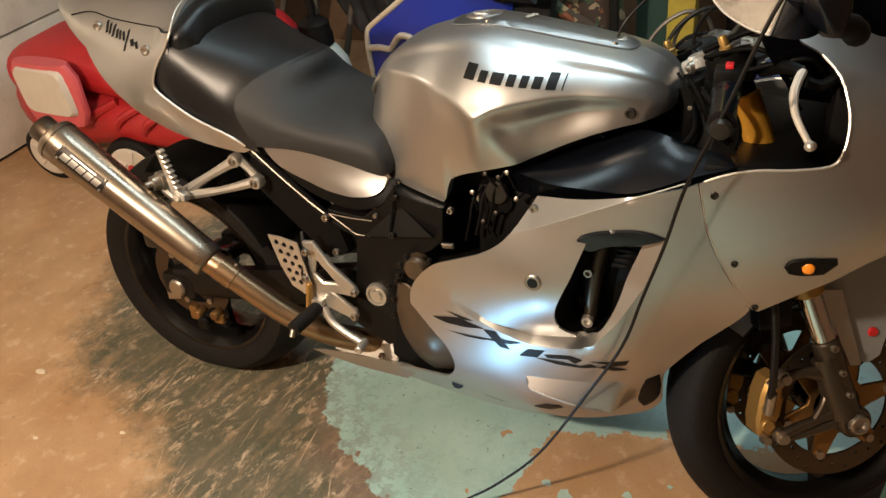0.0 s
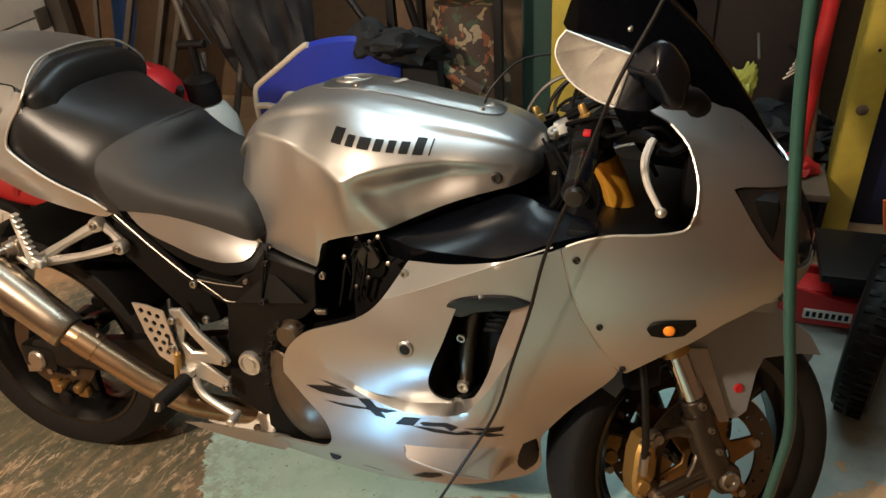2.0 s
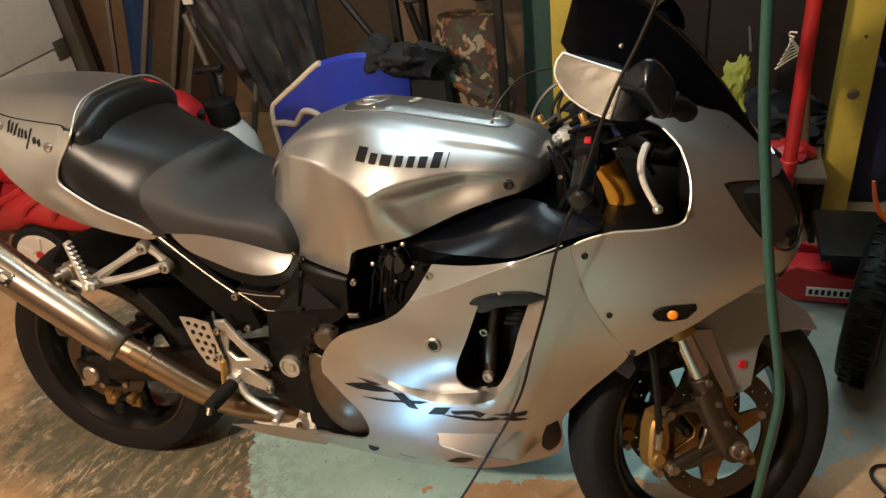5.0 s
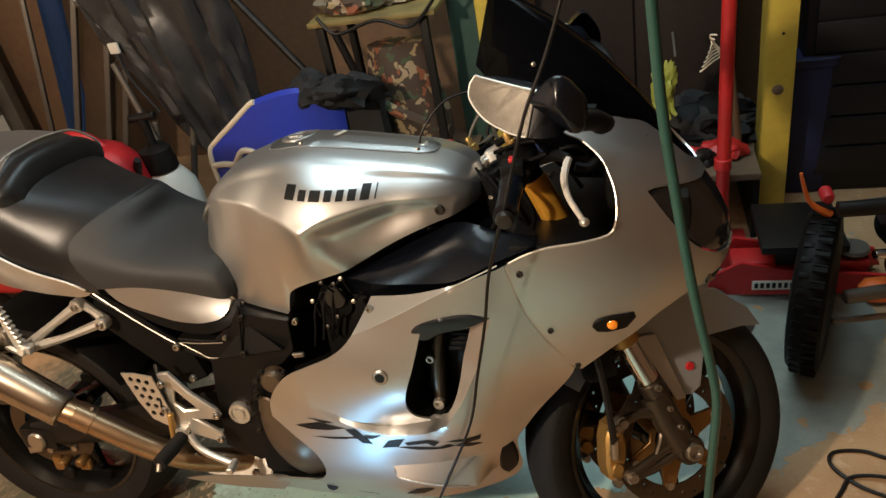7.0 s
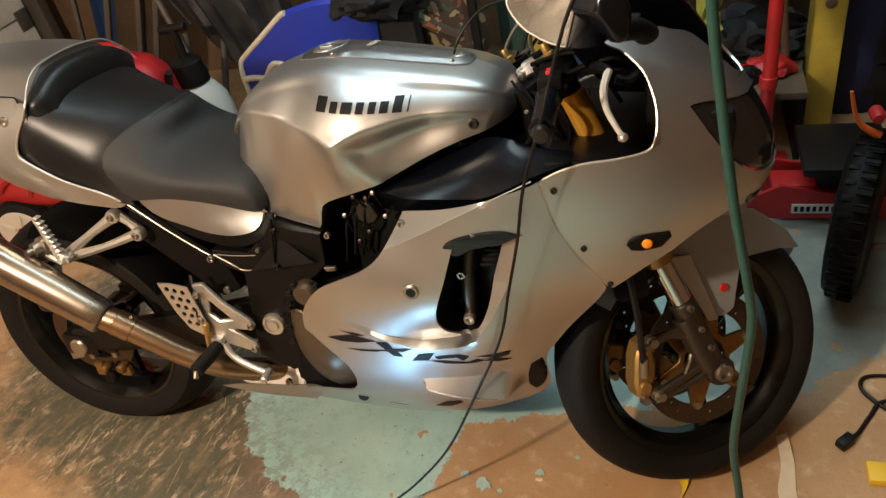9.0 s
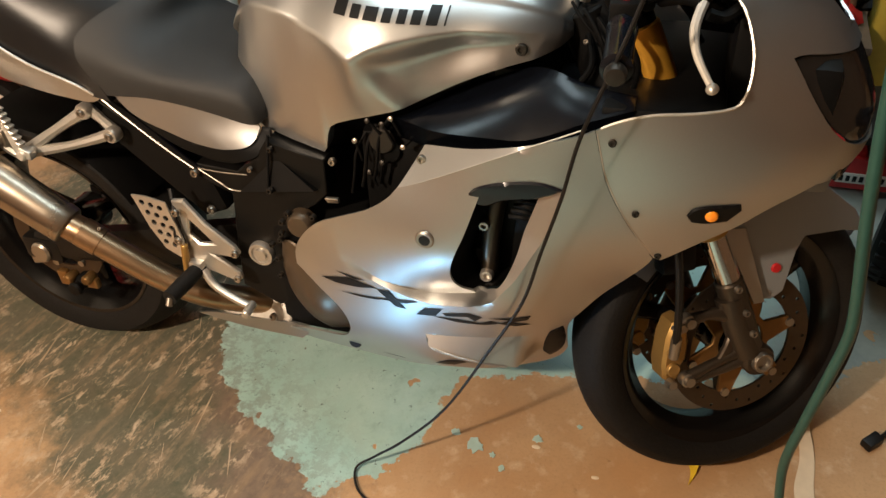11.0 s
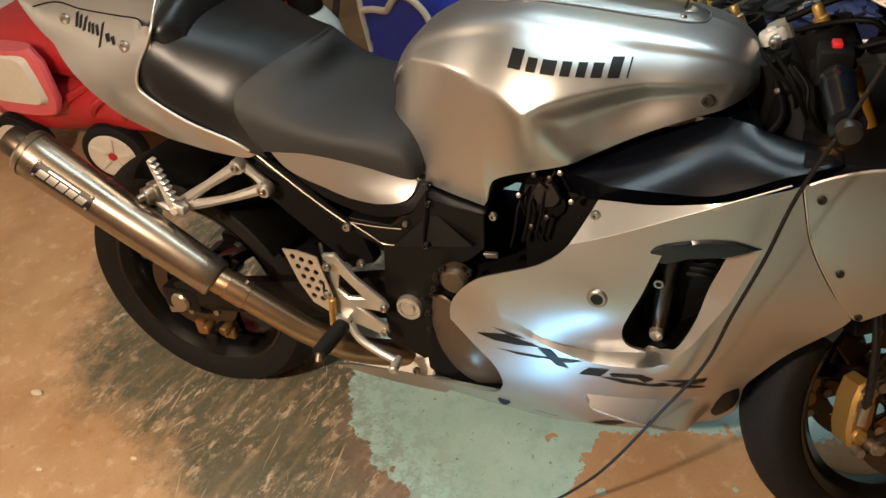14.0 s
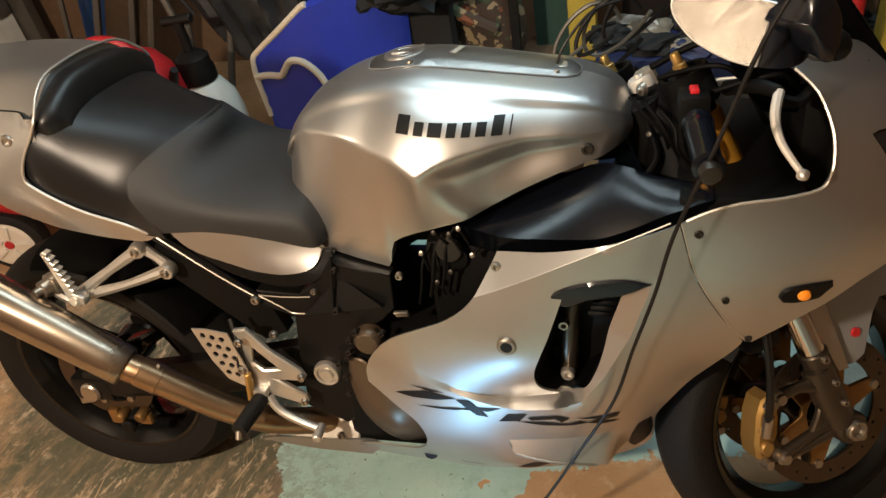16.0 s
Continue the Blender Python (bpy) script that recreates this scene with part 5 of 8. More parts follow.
part("rear_caliper", block((-0.80, -0.125, 0.40), (-0.74, -0.085, 0.455), 0.012), bolt_dark, bike, "small dark rear brake caliper")
part("caliper_plate", plate([(-0.773, 0.288), (-0.712, 0.308), (-0.730, 0.260), (-0.772, 0.250)], -0.12, -0.108, bevel=0.002), bolt_steel, bike)
# hugger over the rear tyre
rows = []
for i in range(16):
    a = radians(28 + 72 * i / 15)
    rows.append([Vector((-0.705 + (0.323 - 0.03 * abs(b) ** 3) * math.cos(a), 0.105 * b, 0.312 + (0.323 - 0.03 * abs(b) ** 3) * math.sin(a))) for b in np.linspace(-1, 1, 11)])
bm = bmesh.new()
grid_faces(bm, rows)
bmesh.ops.solidify(bm, geom=list(bm.faces), thickness=0.003)
part("rear_hugger", bm, satin_black, bike, "black plastic rear hugger")
part("undertray", block((-0.56, -0.142, 0.742), (-0.28, 0.142, 0.80), 0.02), satin_black, bike, "black undertray")
# added black filler that closes the see-through gap below the seat
part("seat_base", block((-0.42, -0.138, 0.700), (-0.25, 0.138, 0.748), 0.01), satin_black, bike)
part("shock_linkage", tube([(-0.33, -0.07, 0.62), (-0.31, -0.08, 0.54), (-0.27, -0.075, 0.47)], 0.028, 12), satin_black, bike)
part("rear_frame_web", plate([(-0.40, 0.70), (-0.30, 0.645), (-0.215, 0.575), (-0.19, 0.50), (-0.24, 0.48), (-0.33, 0.56), (-0.43, 0.65)], -0.135, -0.105, bevel=0.004), satin_black, bike)
part("chain_guard", tube([(-0.53, 0.05, 0.45), (-0.40, 0.06, 0.47), (-0.27, 0.06, 0.47)], 0.012, 8), satin_black, bike)

# engine: cases, barrels, carburettor side and small hardware
part("crankcase", block((-0.10, -0.165, 0.25), (0.33, 0.165, 0.52), 0.03), satin_black, bike, "black engine cases")
part("cylinder_block", block((0.10, -0.13, 0.48), (0.34, 0.13, 0.70), 0.02, m=None), satin_black, bike)
part("airbox", block((-0.06, -0.08, 0.66), (0.29, 0.08, 0.79), 0.03), satin_black, bike)
cl = [(-0.058, 0.478), (-0.035, 0.480), (-0.012, 0.464), (0.030, 0.425), (0.070, 0.380), (0.084, 0.330), (0.066, 0.292), (0.014, 0.278), (-0.020, 0.300), (-0.045, 0.330), (-0.064, 0.375), (-0.068, 0.425)]
cl_f = spread([(-0.05, 0.47, -0.178), (0.07, 0.35, -0.188), (0.0, 0.38, -0.206), (-0.06, 0.40, -0.176), (0.03, 0.29, -0.180), (0.04, 0.42, -0.192), (-0.04, 0.33, -0.178), (0.02, 0.34, -0.204)])
part("clutch_cover", panel(cl, lambda x, z: Vector((x, cl_f(x, z), z)), (), 0.012, 0.02, 0.003), clutch_brown, bike, "bronze-grey clutch cover")
part("pump_cover", lathe([(0.002, -0.018), (0.020, -0.017), (0.025, -0.012), (0.027, 0.0), (0.028, 0.01)], 24, Matrix.Translation((-0.012, -0.170, 0.520))), clutch_brown, bike)
for x, z in ((-0.055, 0.485), (-0.068, 0.44), (-0.05, 0.50), (-0.045, 0.525), (-0.07, 0.40), (0.02, 0.545), (-0.03, 0.545), (-0.075, 0.47)):
    bolt((x, -0.178, z), (0, -1, 0), 0.0055, 0.010, bolt_dark, bike, "engine_bolt")
# clutter seen in the gap below the tank
gap_parts = [((0.104, -0.150, 0.689), (0.112, -0.148, 0.652)), ((0.130, -0.150, 0.728), (0.150, -0.150, 0.705)), ((0.150, -0.152, 0.655), (0.140, -0.150, 0.612)), ((0.172, -0.152, 0.737), (0.186, -0.152, 0.708)), ((0.122, -0.146, 0.630), (0.134, -0.148, 0.604)), ((0.155, -0.150, 0.725), (0.172, -0.150, 0.690)), ((0.190, -0.155, 0.690), (0.212, -0.152, 0.712))]
for k, (a, b) in enumerate(gap_parts):
    part("throttle_link", rod(a, b, 0.0026), dull_black, bike)
    part("link_nut", lathe([(0.001, 0), (0.0045, 0), (0.0045, 0.005), (0.002, 0.006)], 8, toward(a, (a[0], a[1] - 1, a[2] + 0.3))), bolt_steel if k % 3 == 0 else bolt_dark, bike)
part("throttle_cam", lathe([(0.004, -0.005), (0.020, -0.005), (0.022, -0.003), (0.017, 0.0), (0.022, 0.003), (0.020, 0.005), (0.004, 0.005)], 26, Matrix.Translation((0.148, -0.142, 0.690))), bolt_dark, bike, "dark throttle cam")
part("throttle_body", lathe([(0.010, -0.012), (0.026, -0.010), (0.029, 0.0), (0.029, 0.05)], 24, Matrix.Translation((0.150, -0.128, 0.672))), satin_black, bike)
for k in range(3):
    x, z = 0.085 + 0.022 * k, 0.585 + 0.016 * k
    part("engine_hose", tube([(x, -0.148, z), (x + 0.010, -0.150, z + 0.04), (x + 0.016, -0.146, z + 0.080), (x + 0.03, -0.130, z + 0.11)], 0.0026 + 0.001 * (k % 2), 8), satin_black, bike)
part("rail_bracket", plate([(0.045, 0.585), (0.070, 0.587), (0.072, 0.578), (0.05, 0.576)], -0.178, -0.17, bevel=0.001), bolt_steel, bike)

# ---- exhaust ----
mu_a, mu_b = Vector((-0.488, -0.235, 0.480)), Vector((-0.820, -0.2595, 0.738))
d = (mu_b - mu_a).length
m = toward(mu_a, mu_b)


def can_r(t):
    return 0.0388 + 0.0084 * t / d


can = part("muffler", lathe([(0.026, -0.004), (0.034, -0.0035), (0.0375, -0.001)] + [(can_r(t), t) for t in np.linspace(0.004, d - 0.004, 12)] + [(0.0455, d), (0.040, d + 0.004), (0.031, d + 0.006), (0.029, d)], 64, m), steel, bike, "brushed steel conical race muffler with riveted badge")
part("muffler_seam", lathe([(can_r(d - 0.014), d - 0.015), (can_r(d) + 0.0008, d - 0.0145), (can_r(d) + 0.0008, d - 0.012), (can_r(d - 0.011), d - 0.0115)], 56, m, closed=True), disc_steel, can)
part("outlet", lathe([(0.024, d - 0.02), (0.029, d - 0.01), (0.030, d + 0.036), (0.028, d + 0.039), (0.025, d + 0.037), (0.024, d - 0.03)], 32, m), disc_steel, can, "dark steel outlet ring")
# badge on the can: framed plate with plain bars
badge = bmesh.new()


def on_can(t, a, r):
    return m @ Vector((r * math.cos(a), t, r * math.sin(a)))


view_dir = (BIKE.inverted() @ Vector((0.5, -1.1, 1.45))) - (mu_a + mu_b) / 2
inv = m.to_3x3().inverted() @ view_dir.normalized()
ang = math.atan2(inv.z, inv.x) + 0.35
B0, B1 = 0.258, 0.378
grid_faces(badge, [[on_can(B0 + (B1 - B0) * i / 8, ang - 0.33 + 0.66 * j / 8, can_r(B0 + (B1 - B0) * i / 8) + 0.0012) for j in range(9)] for i in range(9)])
bmesh.ops.solidify(badge, geom=list(badge.faces), thickness=0.0008)
part("badge", badge, bolt_dark, can, "riveted dark badge with plain raised bars")
for k, (t0, t1) in enumerate(((0.268, 0.285), (0.288, 0.305), (0.308, 0.325), (0.328, 0.345), (0.348, 0.367))):
    bmx = bmesh.new()
    grid_faces(bmx, [[on_can(t0 + (t1 - t0) * i / 3 + 0.004 * (j / 6 - 0.5), ang - 0.10 + 0.32 * j / 6, can_r(t0) + 0.0028) for j in range(7)] for i in range(4)])
    bmesh.ops.solidify(bmx, geom=list(bmx.faces), thickness=0.0006)
    part("badge_bar", bmx, alloy, can)
bmx = bmesh.new()
grid_faces(bmx, [[on_can(0.285 + 0.066 * i / 6, ang - 0.24 + 0.07 * j / 3, can_r(0.32) + 0.0025) for j in range(4)] for i in range(7)])
bmesh.ops.solidify(bmx, geom=list(bmx.faces), thickness=0.0006)
part("badge_bar", bmx, alloy, can)
for t in (B0 + 0.005, B1 - 0.005):
    for a in (-0.29, 0.29):
        q = on_can(t, ang + a, can_r(t) + 0.0014)
        part("rivet", lathe([(0.001, 0.0025), (0.003, 0.001), (0.0035, 0)], 10, toward(q, on_can(t, ang + a, 0.1))), bolt_steel, can)
pipe = [mu_a - (mu_b - mu_a).normalized() * -0.01, Vector((-0.454, -0.231, 0.462)), Vector((-0.402, -0.222, 0.422)), Vector((-0.325, -0.207, 0.364)), Vector((-0.24, -0.185, 0.318)), Vector((-0.14, -0.13, 0.278)), Vector((-0.02, -0.06, 0.25)), Vector((0.15, -0.04, 0.245))]
part("link_pipe", tube(pipe, [0.0275, 0.0275, 0.0275, 0.0275, 0.027, 0.027, 0.026, 0.026], 28, 6), bronze_pipe, bike, "heat-tinted bronze exhaust pipe")
sleeve = toward(pipe[1], pipe[2])
part("pipe_sleeve", lathe([(0.0277, -0.012), (0.0296, -0.011), (0.0296, 0.030), (0.0277, 0.031)], 40, sleeve, closed=True), bronze_pipe, bike, "pipe sleeve at the muffler joint")
bolt(sleeve @ Vector((0.0, 0.018, 0.030)), (0.1, -0.6, 0.8), 0.004, 0.005, bolt_steel, bike, "clamp_bolt")

# passenger footrest hanger
arms = [[(-0.425, -0.150, 0.692), (-0.50, -0.165, 0.650), (-0.575, -0.175, 0.605)], [(-0.378, -0.152, 0.650), (-0.47, -0.168, 0.622), (-0.575, -0.176, 0.598)], [(-0.425, -0.150, 0.692), (-0.400, -0.151, 0.672), (-0.378, -0.152, 0.650)]]
hang = part("footrest_hanger", tube(arms[0], [0.013, 0.009, 0.012], 8), alloy, bike, "cast alloy passenger footrest hanger")
for a in arms[1:]:
    part("hanger_arm", tube(a, [0.012, 0.0085, 0.012], 8), alloy, hang)
for p in ((-0.427, -0.157, 0.692), (-0.378, -0.160, 0.651)):
    part("hanger_eye", lathe([(0.004, -0.012), (0.013, -0.012), (0.015, -0.008), (0.015, 0.008)], 18, Matrix.Translation(p)), alloy, hang)
    bolt((p[0], p[1] - 0.012, p[2]), (0, -1, 0), 0.008, 0.006, bolt_steel, hang, "hanger_bolt")
saw = [(-0.572, 0.606), (-0.580, 0.660), (-0.590, 0.712), (-0.584, 0.716)]
for k in range(8):
    t = 1 - k / 8
    saw += [(-0.548 - 0.026 * t, 0.622 + 0.090 * t), (-0.556 - 0.026 * t, 0.616 + 0.090 * t)]
saw += [(-0.538, 0.618), (-0.540, 0.602)]
part("folding_peg", plate(saw, -0.212, -0.196, bevel=0.0015), alloy, hang, "folded-up serrated passenger peg")
part("peg_pivot", rod((-0.560, -0.216, 0.612), (-0.560, -0.178, 0.606), 0.011), alloy, hang)
part("silencer_bolt", lathe([(0.003, -0.03), (0.008, -0.03), (0.009, -0.018), (0.016, -0.016), (0.017, 0.0), (0.022, 0.002), (0.022, 0.014)], 20, Matrix.Translation((-0.614, -0.200, 0.636)) @ pose(0, 0, 0, 0, 0, -20)), bolt_steel, hang)
part("silencer_strap", tube([(-0.572, -0.182, 0.600), (-0.592, -0.190, 0.600), (-0.614, -0.196, 0.622)], 0.009, 8), alloy, hang)

# rider footrest, heel plate and brake pedal
rs = part("rearset", plate([(-0.262, 0.548), (-0.235, 0.552), (-0.20, 0.505), (-0.148, 0.462), (-0.140, 0.445), (-0.155, 0.436), (-0.200, 0.436), (-0.150, 0.402), (-0.146, 0.386), (-0.160, 0.378), (-0.215, 0.395), (-0.262, 0.388), (-0.275, 0.405), (-0.252, 0.44)], -0.200, -0.188,
                           [[(-0.232, 0.510), (-0.190, 0.462), (-0.222, 0.458), (-0.240, 0.476)]], 0.003), alloy, bike, "alloy footrest plate")
hl_ = [(-0.332, 0.560), (-0.302, 0.560), (-0.262, 0.552), (-0.245, 0.470), (-0.252, 0.425), (-0.290, 0.446), (-0.312, 0.490)]
holes = []
for i in range(3):
    for j in range(5):
        cx, cz = -0.313 + 0.018 * i + 0.007 * j, 0.546 - 0.021 * j - 0.004 * i
        holes.append([(cx + 0.0058 * math.cos(a), cz + 0.0062 * math.sin(a)) for a in np.linspace(0, 2 * math.pi, 8, endpoint=False)])
part("heel_plate", plate(hl_, -0.214, -0.211, holes, 0.0), alloy, rs, "drilled alloy heel plate")
for p in ((-0.148, -0.2, 0.448), (-0.155, -0.2, 0.388), (-0.243, -0.214, 0.535), (-0.255, -0.214, 0.47)):
    bolt(p, (0, -1, 0), 0.008, 0.006, bolt_steel, rs, "rearset_bolt")
part("footpeg", tube([(-0.235, -0.20, 0.402), (-0.240, -0.245, 0.398), (-0.246, -0.292, 0.394)], [0.014, 0.016, 0.015], 12), rubber, rs, "black knurled footpeg")
part("peg_end", rod((-0.246, -0.29, 0.394), (-0.246, -0.30, 0.380), 0.006), bolt_steel, rs)
part("peg_hinge", block((-0.252, -0.215, 0.390), (-0.222, -0.19, 0.420), 0.004), alloy, rs)
part("brake_pedal", tube([(-0.225, -0.205, 0.40), (-0.205, -0.212, 0.372), (-0.170, -0.215, 0.352), (-0.130, -0.218, 0.338)], [0.009, 0.008, 0.008, 0.008], 10), alloy, rs, "alloy rear brake pedal")
part("pedal_toe", rod((-0.130, -0.208, 0.338), (-0.127, -0.245, 0.336), 0.009), alloy, rs)
part("brake_line", tube([(-0.26, -0.20, 0.43), (-0.262, -0.21, 0.47), (-0.255, -0.205, 0.52), (-0.27, -0.18, 0.56)], 0.005, 8), cord_black, rs)
part("rear_master", rod((-0.258, -0.212, 0.395), (-0.248, -0.212, 0.46), 0.007), gold, rs)

# ---- cockpit ----
top_r = foot_r + rake_up * 0.66
cross = (foot_r + ax * 0.21) + rake_up * 0.66
part("top_yoke", block((-0.03, -0.03, -0.012), (0.24, 0.03, 0.012), 0.008, m=toward(top_r, cross) @ pose(0, 0, 0, 0, 90, 90)), satin_black, bike, "black top yoke")
mid = (top_r + cross) / 2
part("steering_nut", lathe([(0.004, 0.03), (0.016, 0.03), (0.018, 0.026), (0.018, 0.0)], 6, toward(mid, mid + rake_up)), alloy, bike)


def bar_side(base, sgn):
    """Clip-on bar with grip, lever, brake reservoir and switch block."""
    fw = (front_at.to_3x3() @ Vector((1, 0, 0))).normalized()
    out = (Vector((0.06, -0.99, -0.04)) if sgn < 0 else Vector((-0.75, 0.65, -0.09))).normalized()
    a, b = base, base + out * (0.272 if sgn < 0 else 0.205)
    bar = part("handlebar", rod(a, b, 0.011), satin_black, bike, "black clip-on handlebar")
    part("clamp", lathe([(0.029, -0.016), (0.036, -0.016), (0.036, 0.016), (0.029, 0.016)], 24, toward(base, base + rake_up), closed=True), satin_black, bar)
    part("grip", lathe([(0.012, 0.0), (0.0205, 0.002), (0.0185, 0.014), (0.0195, 0.016), (0.0180, 0.04), (0.0180, 0.105), (0.0195, 0.118), (0.012, 0.120)], 20, toward(b - out * 0.128, b)), gloss_black, bar, "shiny black grip")
    part("bar_end", lathe([(0.003, 0.014), (0.011, 0.013), (0.0135, 0.008), (0.0135, 0.0)], 20, toward(b, b + out)), bolt_dark, bar, "shiny bar end weight")
    part("switch_block", block((-0.02, 0, -0.022), (0.02, 0.042, 0.024), 0.006, m=toward(base + out * 0.075, b)), satin_black, bar)
    part("switch", block((-0.006, 0.010, 0.022), (0.006, 0.030, 0.030), 0.003, m=toward(base + out * 0.075, b)), red_plastic, bar, "red kill switch")
    lv = [Vector((0.612, -0.188, 0.956)), Vector((0.606, -0.215, 0.934)), Vector((0.613, -0.235, 0.908)), Vector((0.636, -0.262, 0.878))] if sgn < 0 else [base + out * 0.065 + fw * 0.03, base + out * 0.10 + fw * 0.052, base + out * 0.16 + fw * 0.056, base + out * 0.225 + fw * 0.048]
    part("lever", tube(lv, [0.0065, 0.0062, 0.005, 0.0042], 8), fork_grey if sgn > 0 else cast_pale, bar, "alloy brake lever")
    part("lever_ball", lathe([(0.001, -0.008), (0.0055, -0.0055), (0.008, 0.0), (0.0055, 0.0055), (0.001, 0.008)], 14, toward(lv[-1], lv[-1] + out)), alloy, bar)
    if sgn < 0:
        part("lever_perch", tube([(0.560, -0.10, 0.930), (0.590, -0.150, 0.950), (0.613, -0.190, 0.955)], [0.011, 0.010, 0.008], 10), satin_black, bar)
    part("master_cylinder", rod(base + out * 0.02 + fw * 0.03, base + out * 0.075 + fw * 0.032, 0.012), satin_black, bar)
    return bar


clip = foot_r + rake_up * 0.672
bar_side(clip, -1)
bar_side(foot_r + ax * 0.21 + rake_up * 0.672, 1)
fwv = (front_at.to_3x3() @ Vector((1, 0, 0))).normalized()
rp = clip + rake_up * 0.085 + fwv * 0.045 - ax * 0.03
part("fluid_reservoir", lathe([(0.002, 0.0), (0.022, 0.0), (0.024, 0.004), (0.024, 0.03), (0.027, 0.032), (0.027, 0.042), (0.022, 0.045), (0.002, 0.045)], 24, toward(rp, rp + rake_up)), satin_black, bike, "black brake fluid reservoir")
for dy in (0.0, 0.21):
    p = foot_r + ax * dy + rake_up * 0.655
    part("fork_top", lathe([(0.002, 0.022), (0.016, 0.022), (0.020, 0.019), (0.021, 0.010), (0.031, 0.008), (0.033, 0.0)], 28, toward(p, p + rake_up)), cast_pale, bike, "bright fork top nut")
    part("adjuster", lathe([(0.002, 0.062), (0.006, 0.062), (0.0075, 0.058), (0.0075, 0.046), (0.0105, 0.044), (0.0105, 0.022), (0.012, 0.020)], 12, toward(p, p + rake_up)), gold, bike, "brass fork adjuster")
lock = (top_r + cross) / 2 + rake_up * 0.004 - fwv * 0.012
part("ignition_lock", lathe([(0.002, 0.022), (0.006, 0.022), (0.007, 0.018), (0.017, 0.018), (0.020, 0.014), (0.021, 0.0)], 28, toward(lock, lock + rake_up)), cast_pale, bike, "bright ignition lock")
part("yoke_bolt", lathe([(0.002, 0.012), (0.004, 0.012), (0.0055, 0.008), (0.0095, 0.007), (0.011, 0.0)], 18, toward(clip - fwv * 0.04 + ax * 0.05, clip - fwv * 0.9 + ax * 0.05)), bolt_steel, bike)
# moulded cover round the steering head
cone_a, cone_b = Vector((0.462, 0.015, 0.895)), Vector((0.515, -0.040, 0.760))
part("steering_cover", lathe([(0.016, 0.0), (0.028, 0.006), (0.034, 0.030), (0.042, 0.080), (0.054, 0.125), (0.060, 0.15)], 40, toward(cone_a, cone_b)), dull_black, bike, "black moulded steering head cover")
for k in range(3):
    a = Vector((0.430 + 0.022 * k, -0.040 - 0.020 * k, 0.900 - 0.004 * k))
    part("wiring_loom", tube([a, a + Vector((0.020, -0.020, -0.020)), a + Vector((0.050 - 0.012 * k, -0.030, -0.050)), a + Vector((0.060, -0.010, -0.100))], 0.0028 + 0.0008 * (k % 2), 8, 5), dull_black, bike, "black wiring and cables")
bolt((0.458, -0.072, 0.852), (0.1, -0.8, 0.5), 0.004, 0.006, bolt_steel, bike, "cover_screw")
part("cockpit_floor", block((0.50, -0.185, 0.786), (0.665, 0.185, 0.806), 0.008), satin_black, bike, "black cockpit floor")
for k, (a, b, c) in enumerate((((0.47, -0.05, 0.93), (0.56, -0.09, 0.955), (0.62, -0.06, 0.86)), ((0.46, 0.03, 0.92), (0.56, 0.0, 0.965), (0.66, -0.02, 0.88)), ((0.50, -0.10, 0.90), (0.54, -0.12, 0.84), (0.52, -0.10, 0.76)), ((0.45, -0.02, 0.86), (0.47, -0.08, 0.82), (0.44, -0.10, 0.78)), ((0.53, -0.12, 0.93), (0.62, -0.14, 0.96), (0.66, -0.08, 0.90)))):
    part("control_cable", tube([a, b, c], 0.004 + 0.0015 * (k % 2), 8, 8), dull_black, bike, "black control cable")
part("instrument_panel", block((0.60, -0.12, 0.93), (0.66, 0.12, 1.02), 0.02, m=Matrix.Translation((0.0, 0, 0.0))), satin_black, bike, "black instrument housing")
part("fairing_stay", tube([(0.66, -0.14, 0.94), (0.64, -0.16, 0.93), (0.62, -0.165, 0.935)], 0.008, 8), satin_black, bike)
part("steering_head", rod((0.44, 0, 0.88), (0.53, 0, 0.68), 0.04), satin_black, bike)
part("lower_yoke", block((-0.03, -0.03, -0.018), (0.24, 0.03, 0.018), 0.008, m=toward(foot_r + rake_up * 0.45, foot_r + ax * 0.21 + rake_up * 0.45) @ pose(0, 0, 0, 0, 90, 90)), satin_black, bike)
# black filler added to keep the void behind the cockpit opening dark
part("inner_shroud", block((0.40, -0.10, 0.68), (0.70, 0.10, 0.755), 0.02), satin_black, bike)
part("nose_frame", block((0.66, -0.09, 0.74), (0.74, 0.09, 0.96), 0.02), satin_black, bike)

# side stand on the far side
part("side_stand", tube([(-0.02, 0.13, 0.26), (-0.05, 0.21, 0.12), (-0.075, 0.285, 0.055)], [0.014, 0.013, 0.012], 10), frame_black, bike, "side stand on the floor")
part("stand_foot", block((-0.105, 0.262, 0.0425), (-0.045, 0.318, 0.054), 0.004), frame_black, bike)

# ---- room ----


